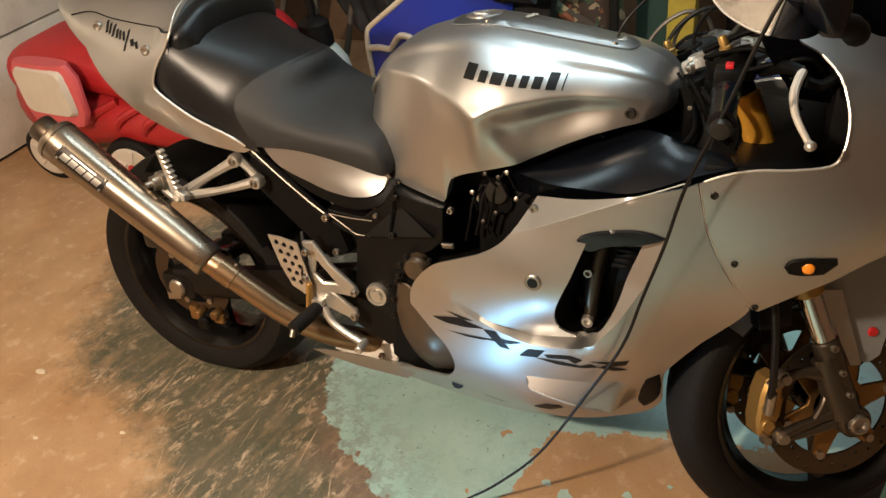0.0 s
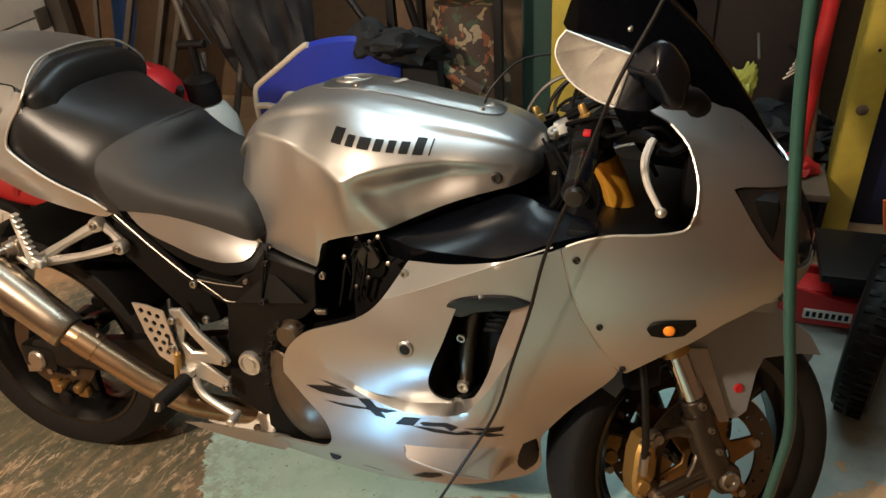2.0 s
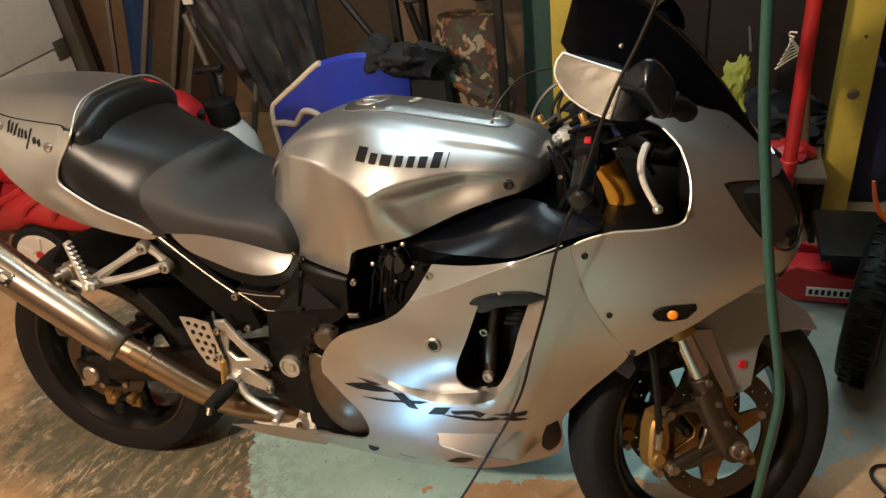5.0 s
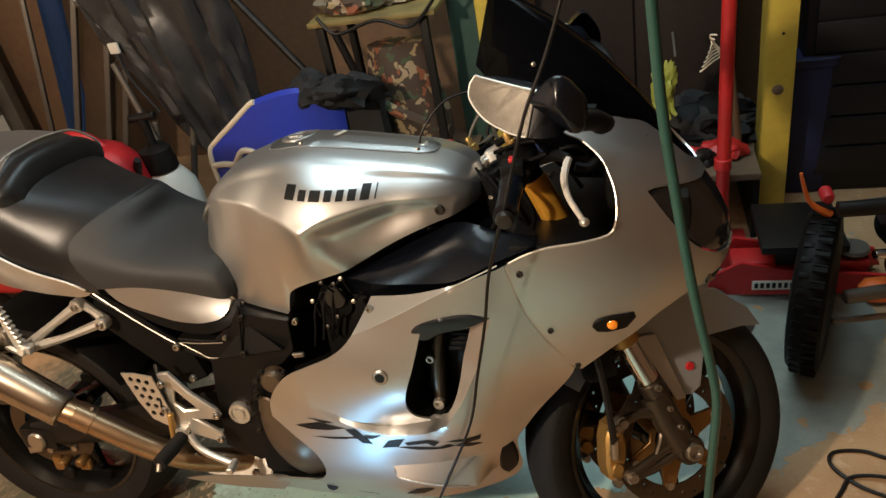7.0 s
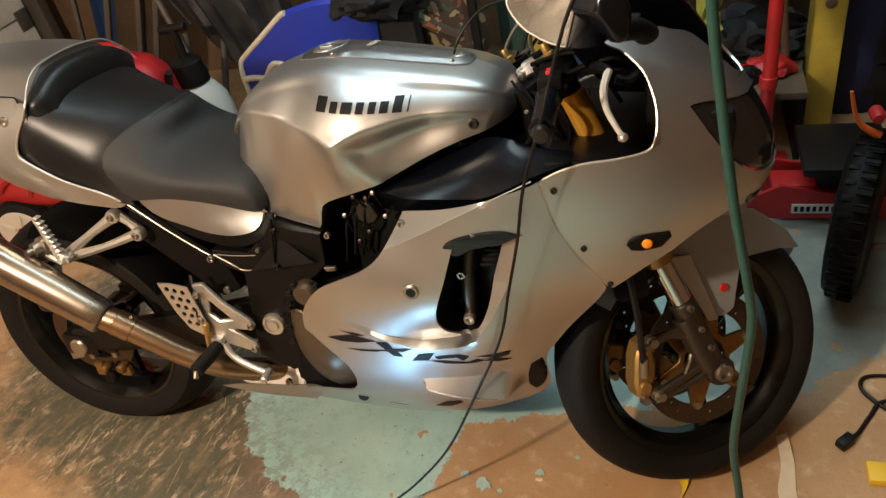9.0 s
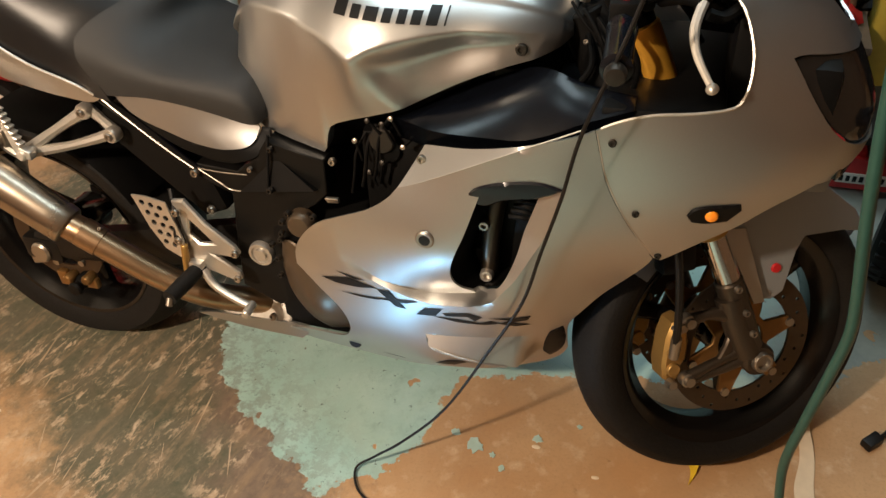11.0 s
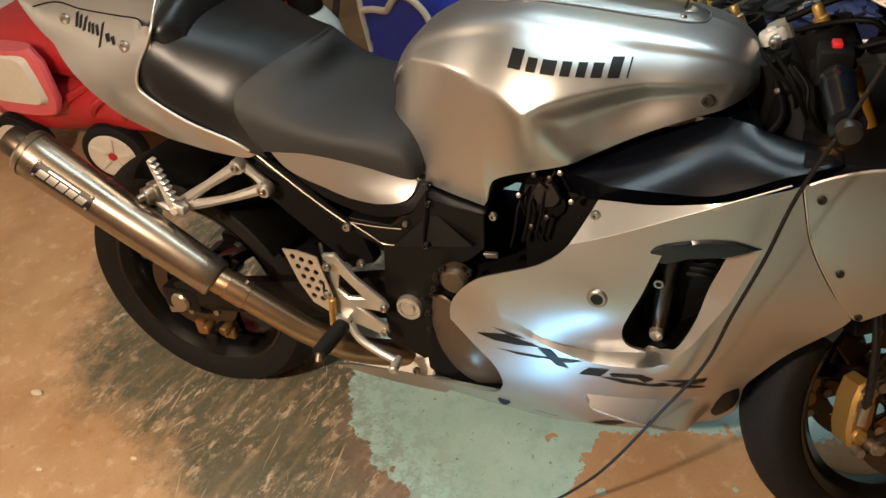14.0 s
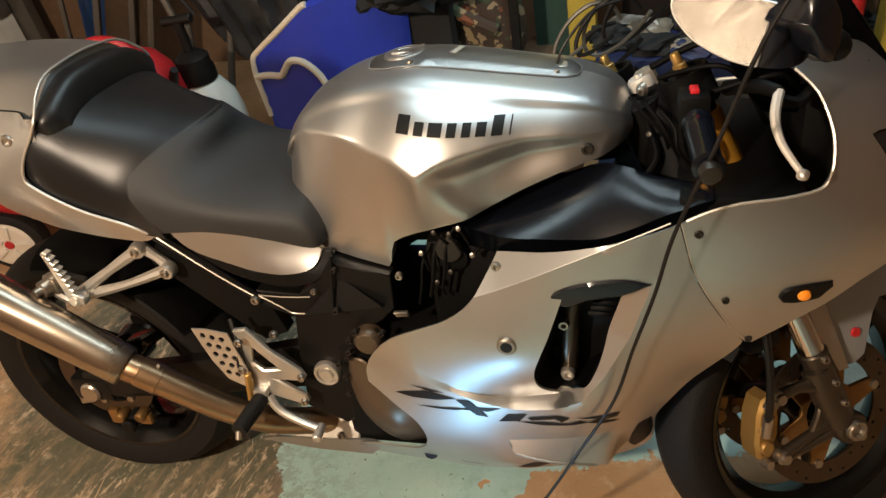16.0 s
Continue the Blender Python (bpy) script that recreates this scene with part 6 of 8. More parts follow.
def floor_material():
    """Bare tan concrete under worn green paint and a fresh teal patch; the paint's edges come from the mesh's distance attributes."""
    k = mat("garage_floor", (0.40, 0.27, 0.165), 0.72)
    n, l = k.node_tree.nodes, k.node_tree.links
    b = n["Principled BSDF"]
    tc = n.new("ShaderNodeTexCoord")

    def noise_of(scale, detail=8, rough=0.6, stretch=None):
        t = n.new("ShaderNodeTexNoise")
        t.inputs["Scale"].default_value, t.inputs["Detail"].default_value, t.inputs["Roughness"].default_value = scale, detail, rough
        if stretch:
            mp = n.new("ShaderNodeMapping")
            mp.vector_type = "TEXTURE"
            mp.inputs["Rotation"].default_value, mp.inputs["Scale"].default_value = (0, 0, radians(stretch[0])), (1 / stretch[1], 1 / stretch[2], 1)
            l.new(tc.outputs["Object"], mp.inputs["Vector"])
            l.new(mp.outputs["Vector"], t.inputs["Vector"])
        else:
            l.new(tc.outputs["Object"], t.inputs["Vector"])
        return t.outputs["Fac"]

    def math_(op, a, c):
        m = n.new("ShaderNodeMath")
        m.operation = op
        for i, v in enumerate((a, c)):
            if isinstance(v, (int, float)):
                m.inputs[i].default_value = v
            else:
                l.new(v, m.inputs[i])
        return m.outputs[0]

    def step(v, lo, hi):
        r = n.new("ShaderNodeMapRange")
        r.inputs["From Min"].default_value, r.inputs["From Max"].default_value = lo, hi
        l.new(v, r.inputs["Value"])
        return r.outputs["Result"]

    def blend(f, a, c):
        m = n.new("ShaderNodeMix")
        m.data_type = "RGBA"
        l.new(f, m.inputs["Factor"])
        for key, v in (("A", a), ("B", c)):
            if isinstance(v, tuple):
                m.inputs[key].default_value = (*v, 1)
            else:
                l.new(v, m.inputs[key])
        return m.outputs["Result"]

    def attr(name):
        a = n.new("ShaderNodeAttribute")
        a.attribute_name = name
        return a.outputs["Fac"]

    fine, mid, wide = noise_of(90), noise_of(22), noise_of(4.5)
    concrete = blend(step(wide, 0.35, 0.68), (0.46, 0.295, 0.155), (0.34, 0.20, 0.098))
    concrete = blend(step(mid, 0.55, 0.8), concrete, (0.56, 0.43, 0.29))
    concrete = blend(step(noise_of(38), 0.66, 0.76), concrete, (0.13, 0.085, 0.05))
    concrete = blend(math_("MULTIPLY", step(noise_of(150, 6, 0.7), 0.50, 0.72), 0.45), concrete, (0.24, 0.15, 0.08))
    concrete = blend(math_("MULTIPLY", step(noise_of(2.2, 6, 0.6), 0.52, 0.70), 0.5), concrete, (0.50, 0.27, 0.11))
    # green paint, scuffed through in long fine scratches and clusters of chips
    lines = [step(noise_of(4.5, 3, 0.55, (a, 0.8, f)), lo, lo + 0.02) for a, f, lo in ((72, 16.0, 0.69), (94, 20.0, 0.685), (112, 22.0, 0.70), (52, 14.0, 0.71))]
    scratch = lines[0]
    for q in lines[1:]:
        scratch = math_("MAXIMUM", scratch, q)
    patchy = step(noise_of(5.5, 5, 0.6), 0.42, 0.58)
    chip = math_("MULTIPLY", step(noise_of(24, 10, 0.76, (78, 0.8, 1.5)), 0.515, 0.575), patchy)
    scuff = math_("MULTIPLY", step(noise_of(11, 8, 0.72, (76, 0.55, 2.2)), 0.50, 0.66), 0.62)
    green = blend(step(noise_of(7, 8, 0.7), 0.35, 0.68), (0.052, 0.066, 0.040), (0.115, 0.100, 0.066))
    green = blend(math_("MULTIPLY", step(noise_of(60, 10, 0.75), 0.42, 0.7), 0.5), green, (0.17, 0.14, 0.095))
    brown = step(math_("ADD", attr("brown_edge"), math_("MULTIPLY", math_("SUBTRACT", noise_of(9, 8, 0.7), 0.5), 0.30)), -0.03, 0.05)
    green = blend(brown, green, blend(step(noise_of(26, 8, 0.7), 0.4, 0.7), (0.135, 0.098, 0.070), (0.205, 0.150, 0.105)))
    green = blend(scuff, green, (0.27, 0.185, 0.110))
    inside_green = step(math_("ADD", attr("green_edge"), math_("ADD", math_("MULTIPLY", math_("SUBTRACT", noise_of(9, 10, 0.72), 0.5), 0.36), math_("MULTIPLY", math_("SUBTRACT", noise_of(40, 8, 0.7), 0.5), 0.16))), -0.05, 0.09)
    pale = blend(step(mid, 0.4, 0.65), (0.36, 0.26, 0.165), (0.52, 0.41, 0.29))
    keep = inside_green
    col = blend(keep, concrete, green)
    worn = math_("MULTIPLY", math_("MAXIMUM", scratch, chip), step(attr("green_edge"), -0.10, 0.04))
    col = blend(worn, col, pale)
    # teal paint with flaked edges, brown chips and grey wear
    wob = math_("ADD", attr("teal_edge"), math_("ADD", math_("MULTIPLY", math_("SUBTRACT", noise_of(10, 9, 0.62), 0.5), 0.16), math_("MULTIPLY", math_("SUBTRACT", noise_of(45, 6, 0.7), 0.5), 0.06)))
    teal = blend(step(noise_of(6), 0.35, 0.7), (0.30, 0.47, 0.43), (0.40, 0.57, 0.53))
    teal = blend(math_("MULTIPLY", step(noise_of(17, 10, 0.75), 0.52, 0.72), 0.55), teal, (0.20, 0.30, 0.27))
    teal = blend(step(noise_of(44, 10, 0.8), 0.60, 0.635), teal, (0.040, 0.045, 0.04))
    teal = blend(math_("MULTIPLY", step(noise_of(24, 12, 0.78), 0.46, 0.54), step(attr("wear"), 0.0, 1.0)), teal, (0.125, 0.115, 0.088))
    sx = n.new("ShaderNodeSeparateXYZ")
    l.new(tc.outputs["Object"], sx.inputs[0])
    # bare grey to the right, its colour lowered to hold the shadow there
    bare_shadowed = math_("MULTIPLY", step(math_("ADD", sx.outputs["X"], math_("MULTIPLY", noise_of(3.5, 8, 0.65), 0.5)), 0.98, 1.18), 0.85)
    teal = blend(bare_shadowed, teal, blend(step(noise_of(14, 8, 0.7), 0.38, 0.68), (0.19, 0.19, 0.165), (0.28, 0.27, 0.225)))
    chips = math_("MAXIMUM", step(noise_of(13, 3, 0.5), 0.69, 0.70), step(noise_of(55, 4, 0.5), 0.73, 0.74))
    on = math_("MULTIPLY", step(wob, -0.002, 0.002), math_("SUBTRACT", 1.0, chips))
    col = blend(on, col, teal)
    l.new(col, b.inputs["Base Color"])
    l.new(step(fine, -0.2, 2.2), b.inputs["Roughness"])
    rr = n.new("ShaderNodeMapRange")
    rr.inputs["To Min"].default_value, rr.inputs["To Max"].default_value = 0.72, 0.42
    l.new(on, rr.inputs["Value"])
    l.new(rr.outputs["Result"], b.inputs["Roughness"])
    bp = n.new("ShaderNodeBump")
    bp.inputs["Strength"].default_value, bp.inputs["Distance"].default_value = 0.5, 0.003
    l.new(math_("ADD", math_("MULTIPLY", on, 0.7), math_("ADD", math_("MULTIPLY", math_("SUBTRACT", keep, worn), 0.25), math_("MULTIPLY", fine, 0.35))), bp.inputs["Height"])
    l.new(bp.outputs["Normal"], b.inputs["Normal"])
    return k


TEAL = [(-0.41, -0.01), (-0.33, -0.12), (-0.22, -0.20), (-0.10, -0.28), (0.02, -0.33), (0.08, -0.27), (0.13, -0.22), (0.17, -0.19), (0.19, -0.10), (0.215, 0.01), (0.33, 0.055), (0.45, 0.085), (0.60, 0.11), (0.82, 0.12), (1.02, 0.20), (1.35, 0.45),
        (1.4, 1.2), (-0.2, 1.2), (-0.42, 0.5)]
# unseen paint behind the viewer, added to bounce cool light onto the fairing
TEAL_BOUNCE = [(-0.45, -1.00), (-0.12, -0.86), (0.30, -0.78), (0.72, -0.87), (1.20, -0.80), (1.90, -0.97), (2.90, -0.90), (2.95, -2.95), (-0.95, -2.95), (-0.70, -2.30), (-0.78, -1.75), (-0.50, -1.45)]
GREEN = [(-1.42, 0.30), (-1.28, 0.02), (-1.16, -0.20), (-0.95, -0.24), (-0.78, -0.30), (-0.62, -0.46), (-0.25, -0.66), (0.08, -0.52), (0.04, -0.30), (-0.1, 0.3), (-0.4, 0.7), (-1.2, 0.75)]
BROWN = [(-0.39, -0.05), (-0.28, -0.10), (-0.05, -0.15), (0.15, -0.25), (0.13, -0.42), (0.0, -0.56), (-0.22, -0.52), (-0.23, -0.29), (-0.34, -0.21)]
X0, X1, Y0, Y1 = -2.6, 3.0, -3.0, 2.2
bm = bmesh.new()
xs = sorted(set([X0, X1] + list(np.arange(-1.8, 1.6, 0.02).round(3))))
ys = sorted(set([Y0, Y1] + list(np.arange(-1.0, 1.3, 0.02).round(3)) + list(np.arange(-2.8, -1.0, 0.1).round(3))))
XX, YY = np.meshgrid(xs, ys)
verts = [(float(x), float(y), 0.0) for x, y in zip(XX.ravel(), YY.ravel())]
k = len(xs)
faces = [(j * k + i, j * k + i + 1, (j + 1) * k + i + 1, (j + 1) * k + i) for j in range(len(ys) - 1) for i in range(k - 1)]
bm.free()
me = bpy.data.meshes.new("floor")
base = len(verts)
ring = [(X0, Y0), (X1, Y0), (X1, Y1), (X0, Y1)]
verts += [(x, y, -0.12) for x, y in ring]
faces.append((base + 3, base + 2, base + 1, base))
me.from_pydata(verts, [], faces)


def signed(loop):
    P = np.array([v[:2] for v in verts])
    L = np.array(loop)
    best = np.full(len(P), 9.0)
    ins = np.zeros(len(P), bool)
    for a, c in zip(L, np.roll(L, -1, 0)):
        d = c - a
        t = np.clip(((P - a) @ d) / (d @ d), 0, 1)
        best = np.minimum(best, np.hypot(*(P - a - t[:, None] * d).T))
        with np.errstate(divide="ignore", invalid="ignore"):
            cut = ((a[1] > P[:, 1]) != (c[1] > P[:, 1])) & (P[:, 0] < (c[0] - a[0]) * (P[:, 1] - a[1]) / (c[1] - a[1] + 1e-12) + a[0])
        ins ^= cut
    return np.where(ins, best, -best)


for nm, vals in (("teal_edge", np.maximum(signed(TEAL), signed(TEAL_BOUNCE))), ("green_edge", signed(GREEN)), ("brown_edge", signed(BROWN)), ("wear", np.clip([(0.30 - v[0] - 1.2 * (v[1] + 0.35)) * 1.6 if v[1] > -0.75 else 0.0 for v in verts], 0, 1))):
    a = me.attributes.new(nm, "FLOAT", "POINT")
    a.data.foreach_set("value", np.asarray(vals, dtype=np.float32))
me.materials.append(floor_material())
tagged(new("floor", me), "worn concrete garage floor with peeling teal and green paint", "floor", kind="structure")

ply = mat("brown_wall", (0.17, 0.098, 0.052), 0.75, 0, 0.25, 30, 0.1, 0, 0.5, (0.11, 0.066, 0.04))
white_door = mat("door_white", (0.80, 0.76, 0.68), 0.55, 0, 0.08, 60, 0.05, 0, 0.45, (0.42, 0.36, 0.28))
ceil_m = mat("ceiling_board", (0.27, 0.25, 0.22), 0.85, 0, 0.15, 40, 0.08, 0, 0.4, (0.2, 0.17, 0.13))
yellow_paint = mat("yellow_paint", (0.50, 0.37, 0.05), 0.55, 0, 0.15, 50, 0.08, 0, 0.5, (0.22, 0.16, 0.05))
green_paint = mat("green_paint", (0.03, 0.07, 0.055), 0.55, 0, 0.2, 50, 0.06, 0, 0.3, (0.05, 0.05, 0.04))
blue_plastic = mat("blue_plastic", (0.012, 0.032, 0.36), 0.4, 0, 0.15, 50, 0.03, 0, 0.35, (0.01, 0.02, 0.2))
cream = mat("cream_trim", (0.62, 0.54, 0.42), 0.5, 0, 0.1, 60, 0.04, 0, 0.3, (0.4, 0.33, 0.24))
white_poly = mat("milky_plastic", (0.68, 0.68, 0.62), 0.4, 0, 0.06, 40, 0.02, 0, 0.3, (0.5, 0.48, 0.4))
toy_red = mat("toy_red", (0.42, 0.014, 0.018), 0.45, 0, 0.2, 20, 0.05, 0, 0.5, (0.33, 0.03, 0.03))
pink = mat("faded_pink", (0.60, 0.10, 0.11), 0.55, 0, 0.1, 30, 0.03)
grey_white = mat("grey_white_plastic", (0.60, 0.54, 0.46), 0.55, 0, 0.08, 40, 0.03, 0, 0.4, (0.42, 0.37, 0.3))
black_cloth = mat("black_cloth", (0.007, 0.007, 0.0075), 0.8, 0, 0.4, 260, 0.3, 0, 0.4, (0.020, 0.019, 0.018))
black_film = mat("black_plastic_film", (0.016, 0.016, 0.017), 0.30, 0, 0.5, 14, 0.9, 0, 0.6, (0.034, 0.033, 0.032), spec=0.5)
grey_metal = mat("grey_metal", (0.15, 0.135, 0.115), 0.45, 0.6, 0.15, 60, 0.05, 0, 0.4, (0.15, 0.12, 0.09))
dark_blue = mat("dark_blue", (0.008, 0.014, 0.06), 0.6, 0, 0.2, 40, 0.05)
cabinet_dark = mat("cabinet_dark", (0.0045, 0.005, 0.007), 0.45, 0.1, 0.2, 60, 0.03)
jack_red = mat("jack_red", (0.42, 0.015, 0.015), 0.4, 0, 0.15, 60, 0.04, 0, 0.4, (0.15, 0.02, 0.015))
orange_plastic = mat("orange_plastic", (0.65, 0.13, 0.02), 0.45, 0, 0.1, 40, 0.03)
neon = mat("neon_fabric", (0.24, 0.26, 0.04), 0.7, 0, 0.2, 90, 0.15)
blue_tarp = mat("blue_tarp", (0.02, 0.07, 0.22), 0.55, 0, 0.2, 30, 0.1)
board_brown = mat("brown_board", (0.13, 0.085, 0.05), 0.7, 0, 0.25, 50, 0.08, 0, 0.4, (0.07, 0.05, 0.03))
yellow_tag = mat("yellow_plastic", (0.75, 0.50, 0.03), 0.5)
paper = mat("paper_strip", (0.62, 0.52, 0.38), 0.8, 0, 0.12, 60, 0.05)


def floral_material():
    """Printed cloth: brown ground with cream, rust and green blossoms."""
    k = mat("floral_cloth", (0.06, 0.04, 0.025), 0.85, 0, 0.3, 300, 0.25)
    n, l = k.node_tree.nodes, k.node_tree.links
    b = n["Principled BSDF"]
    tc = n.new("ShaderNodeTexCoord")
    warp = n.new("ShaderNodeTexNoise")
    warp.inputs["Scale"].default_value = 22
    vm = n.new("ShaderNodeVectorMath")
    vm.operation = "MULTIPLY_ADD"
    vm.inputs[1].default_value = (0.09, 0.09, 0.09)
    l.new(tc.outputs["Object"], warp.inputs["Vector"])
    l.new(warp.outputs["Color"], vm.inputs[0])
    l.new(tc.outputs["Object"], vm.inputs[2])
    vo = n.new("ShaderNodeTexVoronoi")
    vo.inputs["Scale"].default_value = 32
    l.new(vm.outputs[0], vo.inputs["Vector"])
    ramp = n.new("ShaderNodeValToRGB")
    ramp.color_ramp.interpolation = "CONSTANT"
    e = ramp.color_ramp.elements
    e[0].position, e[0].color = 0.0, (0.05, 0.032, 0.02, 1)
    e[1].position, e[1].color = 0.30, (0.26, 0.19, 0.10, 1)
    for pos, c in ((0.50, (0.20, 0.065, 0.03)), (0.64, (0.045, 0.06, 0.03)), (0.84, (0.28, 0.21, 0.13))):
        x = e.new(pos)
        x.color = (*c, 1)
    sep = n.new("ShaderNodeSeparateColor")
    l.new(vo.outputs["Color"], sep.inputs["Color"])
    l.new(sep.outputs["Red"], ramp.inputs["Fac"])
    mx = n.new("ShaderNodeMix")
    mx.data_type = "RGBA"
    r = n.new("ShaderNodeMapRange")
    r.inputs["From Min"].default_value, r.inputs["From Max"].default_value = 0.035, 0.045
    l.new(vo.outputs["Distance"], r.inputs["Value"])
    r.inputs["From Min"].default_value, r.inputs["From Max"].default_value = 0.55, 0.62
    l.new(r.outputs["Result"], mx.inputs["Factor"])
    l.new(ramp.outputs["Color"], mx.inputs["A"])
    mx.inputs["B"].default_value = (0.05, 0.03, 0.02, 1)
    l.new(mx.outputs["Result"], b.inputs["Base Color"])
    return k


floral = floral_material()


def structure(name, a, b, m, label, bevel=0.0):
    return tagged(part(name, block(a, b, bevel), m, flat=True), label, name.split("_")[0], kind="structure")


structure("wall_north", (-2.6, 2.2, -0.12), (3.0, 2.35, 2.5), ply, "brown board wall behind the stored things")
structure("wall_west", (-2.75, -3.15, -0.12), (-2.6, 2.35, 2.5), ply, "brown board wall round the garage door")
structure("wall_east", (3.0, -3.15, -0.12), (3.15, 2.35, 2.5), ply, "dark brown board wall")
structure("wall_south", (-2.6, -3.15, -0.12), (3.0, -3.0, 2.5), ply, "plain brown board wall behind the viewer")
structure("ceiling", (-2.75, -3.15, 2.5), (3.15, 2.35, 2.62), ceil_m, "plain board ceiling")

# sectional garage door
door = empty("garage_door", "closed white sectional garage door with horizontal seams", "garage door")
for i in range(5):
    z = 0.012 + 0.455 * i
    part("door_section", block((-2.545, -1.6, z), (-2.50, 2.02, z + 0.445), 0.006), white_door, door)
part("bottom_seal", block((-2.54, -1.6, 0.0), (-2.505, 2.02, 0.02), 0.004), cord_black, door)
part("track", block((-2.53, 2.03, 0.0), (-2.42, 2.09, 2.3), 0.006), grey_metal, door, "grey steel door track")
for i in range(5):
    part("hinge", block((-2.502, 1.93, 0.40 + 0.455 * i), (-2.49, 2.01, 0.50 + 0.455 * i), 0.003), grey_metal, door)

# painted posts


def post(x0, x1, y0, y1, label, m):
    p = tagged(part("post", block((x0, y0, 0), (x1, y1, 2.5), 0.006), m), label, "post", "painted posts")
    return p


post(0.205, 0.292, 1.38, 1.47, "yellow painted wooden post with dark scuffs", yellow_paint)
pb = post(1.112, 1.208, 1.35, 1.44, "yellow painted wooden post with dark scuffs", yellow_paint)
part("nail", lathe([(0.001, -0.003), (0.004, -0.002), (0.005, 0.001)], 10, Matrix.Translation((1.165, 1.349, 0.655))), cord_black, pb)
part("knot", lathe([(0.001, -0.001), (0.016, -0.001), (0.020, 0.001)], 14, Matrix.Translation((1.160, 1.35, 0.47))), board_brown, pb)
tagged(part("door_panel", block((0.08, 1.50, 0), (0.205, 1.54, 2.3), 0.006), green_paint), "dark green painted panel beside the post", "panel")

# ---- stored things along the far wall ----
# red toy wagon behind the tail
toy = empty("toy_car", "red plastic ride-on toy car with white wheels and faded panel", "toy car")


def toy_wheel(c, yaw):
    m = Matrix.Translation(c) @ pose(0, 0, 0, 0, 0, yaw)
    w = part("wheel", lathe([(0.055, -0.035), (0.10, -0.035), (0.115, -0.025), (0.118, 0.0), (0.115, 0.025), (0.10, 0.035), (0.055, 0.035)], 36, m, closed=True), rubber, toy, "black toy wheel with white hub")
    part("hub", lathe([(0.001, -0.036), (0.045, -0.035), (0.062, -0.036), (0.080, -0.038), (0.088, -0.035), (0.088, 0.03)], 32, m), grey_white, w, "white hub")
    part("hub_cap", lathe([(0.001, -0.042), (0.014, -0.040), (0.018, -0.034), (0.018, -0.02)], 18, m), toy_red, w, "red hub cap")
    for k in range(5):
        a = 2 * math.pi * k / 5
        part("rib", block((0.022, -0.043, -0.008), (0.078, -0.034, 0.008), 0.003, m=m @ pose(0, 0, 0, 0, math.degrees(a), 0)), grey_white, w)
    return w


toy_wheel((-1.63, 0.67, 0.118), 12)
toy_wheel((-2.08, 0.68, 0.118), 5)
toy_wheel((-1.56, 1.12, 0.118), 5)
toy_wheel((-2.15, 1.14, 0.118), 5)


def pillow(rows, material, name, parent, label=""):
    """A moulded body lofted through loops."""
    bm = bmesh.new()
    vs = grid_faces(bm, [[Vector(p) for p in r] for r in rows], True)
    bm.faces.new(vs[0][::-1])
    bm.faces.new(vs[-1])
    return part(name, bm, material, parent, label)


def loop_at(c, ux, uy, a, b, n=20, p=2.6):
    """A rounded rectangle loop about c."""
    out = []
    for k in range(n):
        t = 2 * math.pi * k / n
        x, y = math.copysign(abs(math.cos(t)) ** (2 / p), math.cos(t)), math.copysign(abs(math.sin(t)) ** (2 / p), math.sin(t))
        out.append(Vector(c) + Vector(ux) * a * x + Vector(uy) * b * y)
    return out


Z, ALONG = Vector((0, 0, 1)), Vector((0.995, -0.06, 0))
ACROSS = Vector((0.06, 0.995, 0))
body = [loop_at(Vector((-2.28, 0.90, 0.27)) + ALONG * t, ACROSS, Z, w, h) for t, w, h in ((0, 0.10, 0.08), (0.04, 0.16, 0.13), (0.15, 0.20, 0.17), (0.40, 0.21, 0.15), (0.60, 0.20, 0.11), (0.85, 0.19, 0.10), (0.98, 0.15, 0.08), (1.02, 0.08, 0.04))]
pillow(body, toy_red, "body", toy)
hood = [loop_at(Vector((-2.28, 0.90, 0.36)) + ALONG * t + Z * z, ACROSS, Z, w, h) for t, z, w, h in ((0.02, 0.0, 0.08, 0.05), (0.08, 0.05, 0.17, 0.10), (0.28, 0.10, 0.20, 0.12), (0.50, 0.10, 0.19, 0.10), (0.75, 0.05, 0.17, 0.07), (0.92, 0.0, 0.08, 0.03))]
pillow(hood, toy_red, "hood", toy)
wing = [loop_at(Vector((-1.87, 0.63, 0.42)) + Z * z * 0.24 + ALONG * (0.02 * z), ALONG, ACROSS, w, 0.035) for z, w in ((-0.5, 0.14), (-0.3, 0.17), (0.3, 0.175), (0.5, 0.14))]
pillow(wing, pink, "fender", toy, "faded pink fender edge")
face = [loop_at(Vector((-1.86, 0.605, 0.435)) + ACROSS * (-0.02 * k) + ALONG * 0.0, ALONG, Z, 0.135 - 0.01 * k, 0.095 - 0.01 * k, 20, 6) for k in (0, 1)]
pillow(face, grey_white, "faded_panel", toy, "sun-bleached pale panel")
for k in range(3):
    c = Vector((-1.80, 0.69, 0.26)) + ALONG * (0.14 * k)
    part("seam_fold", tube([c, c + Vector((0.06, -0.02, 0.06)), c + Vector((0.15, 0.02, 0.10))], 0.016, 8), toy_red, toy)

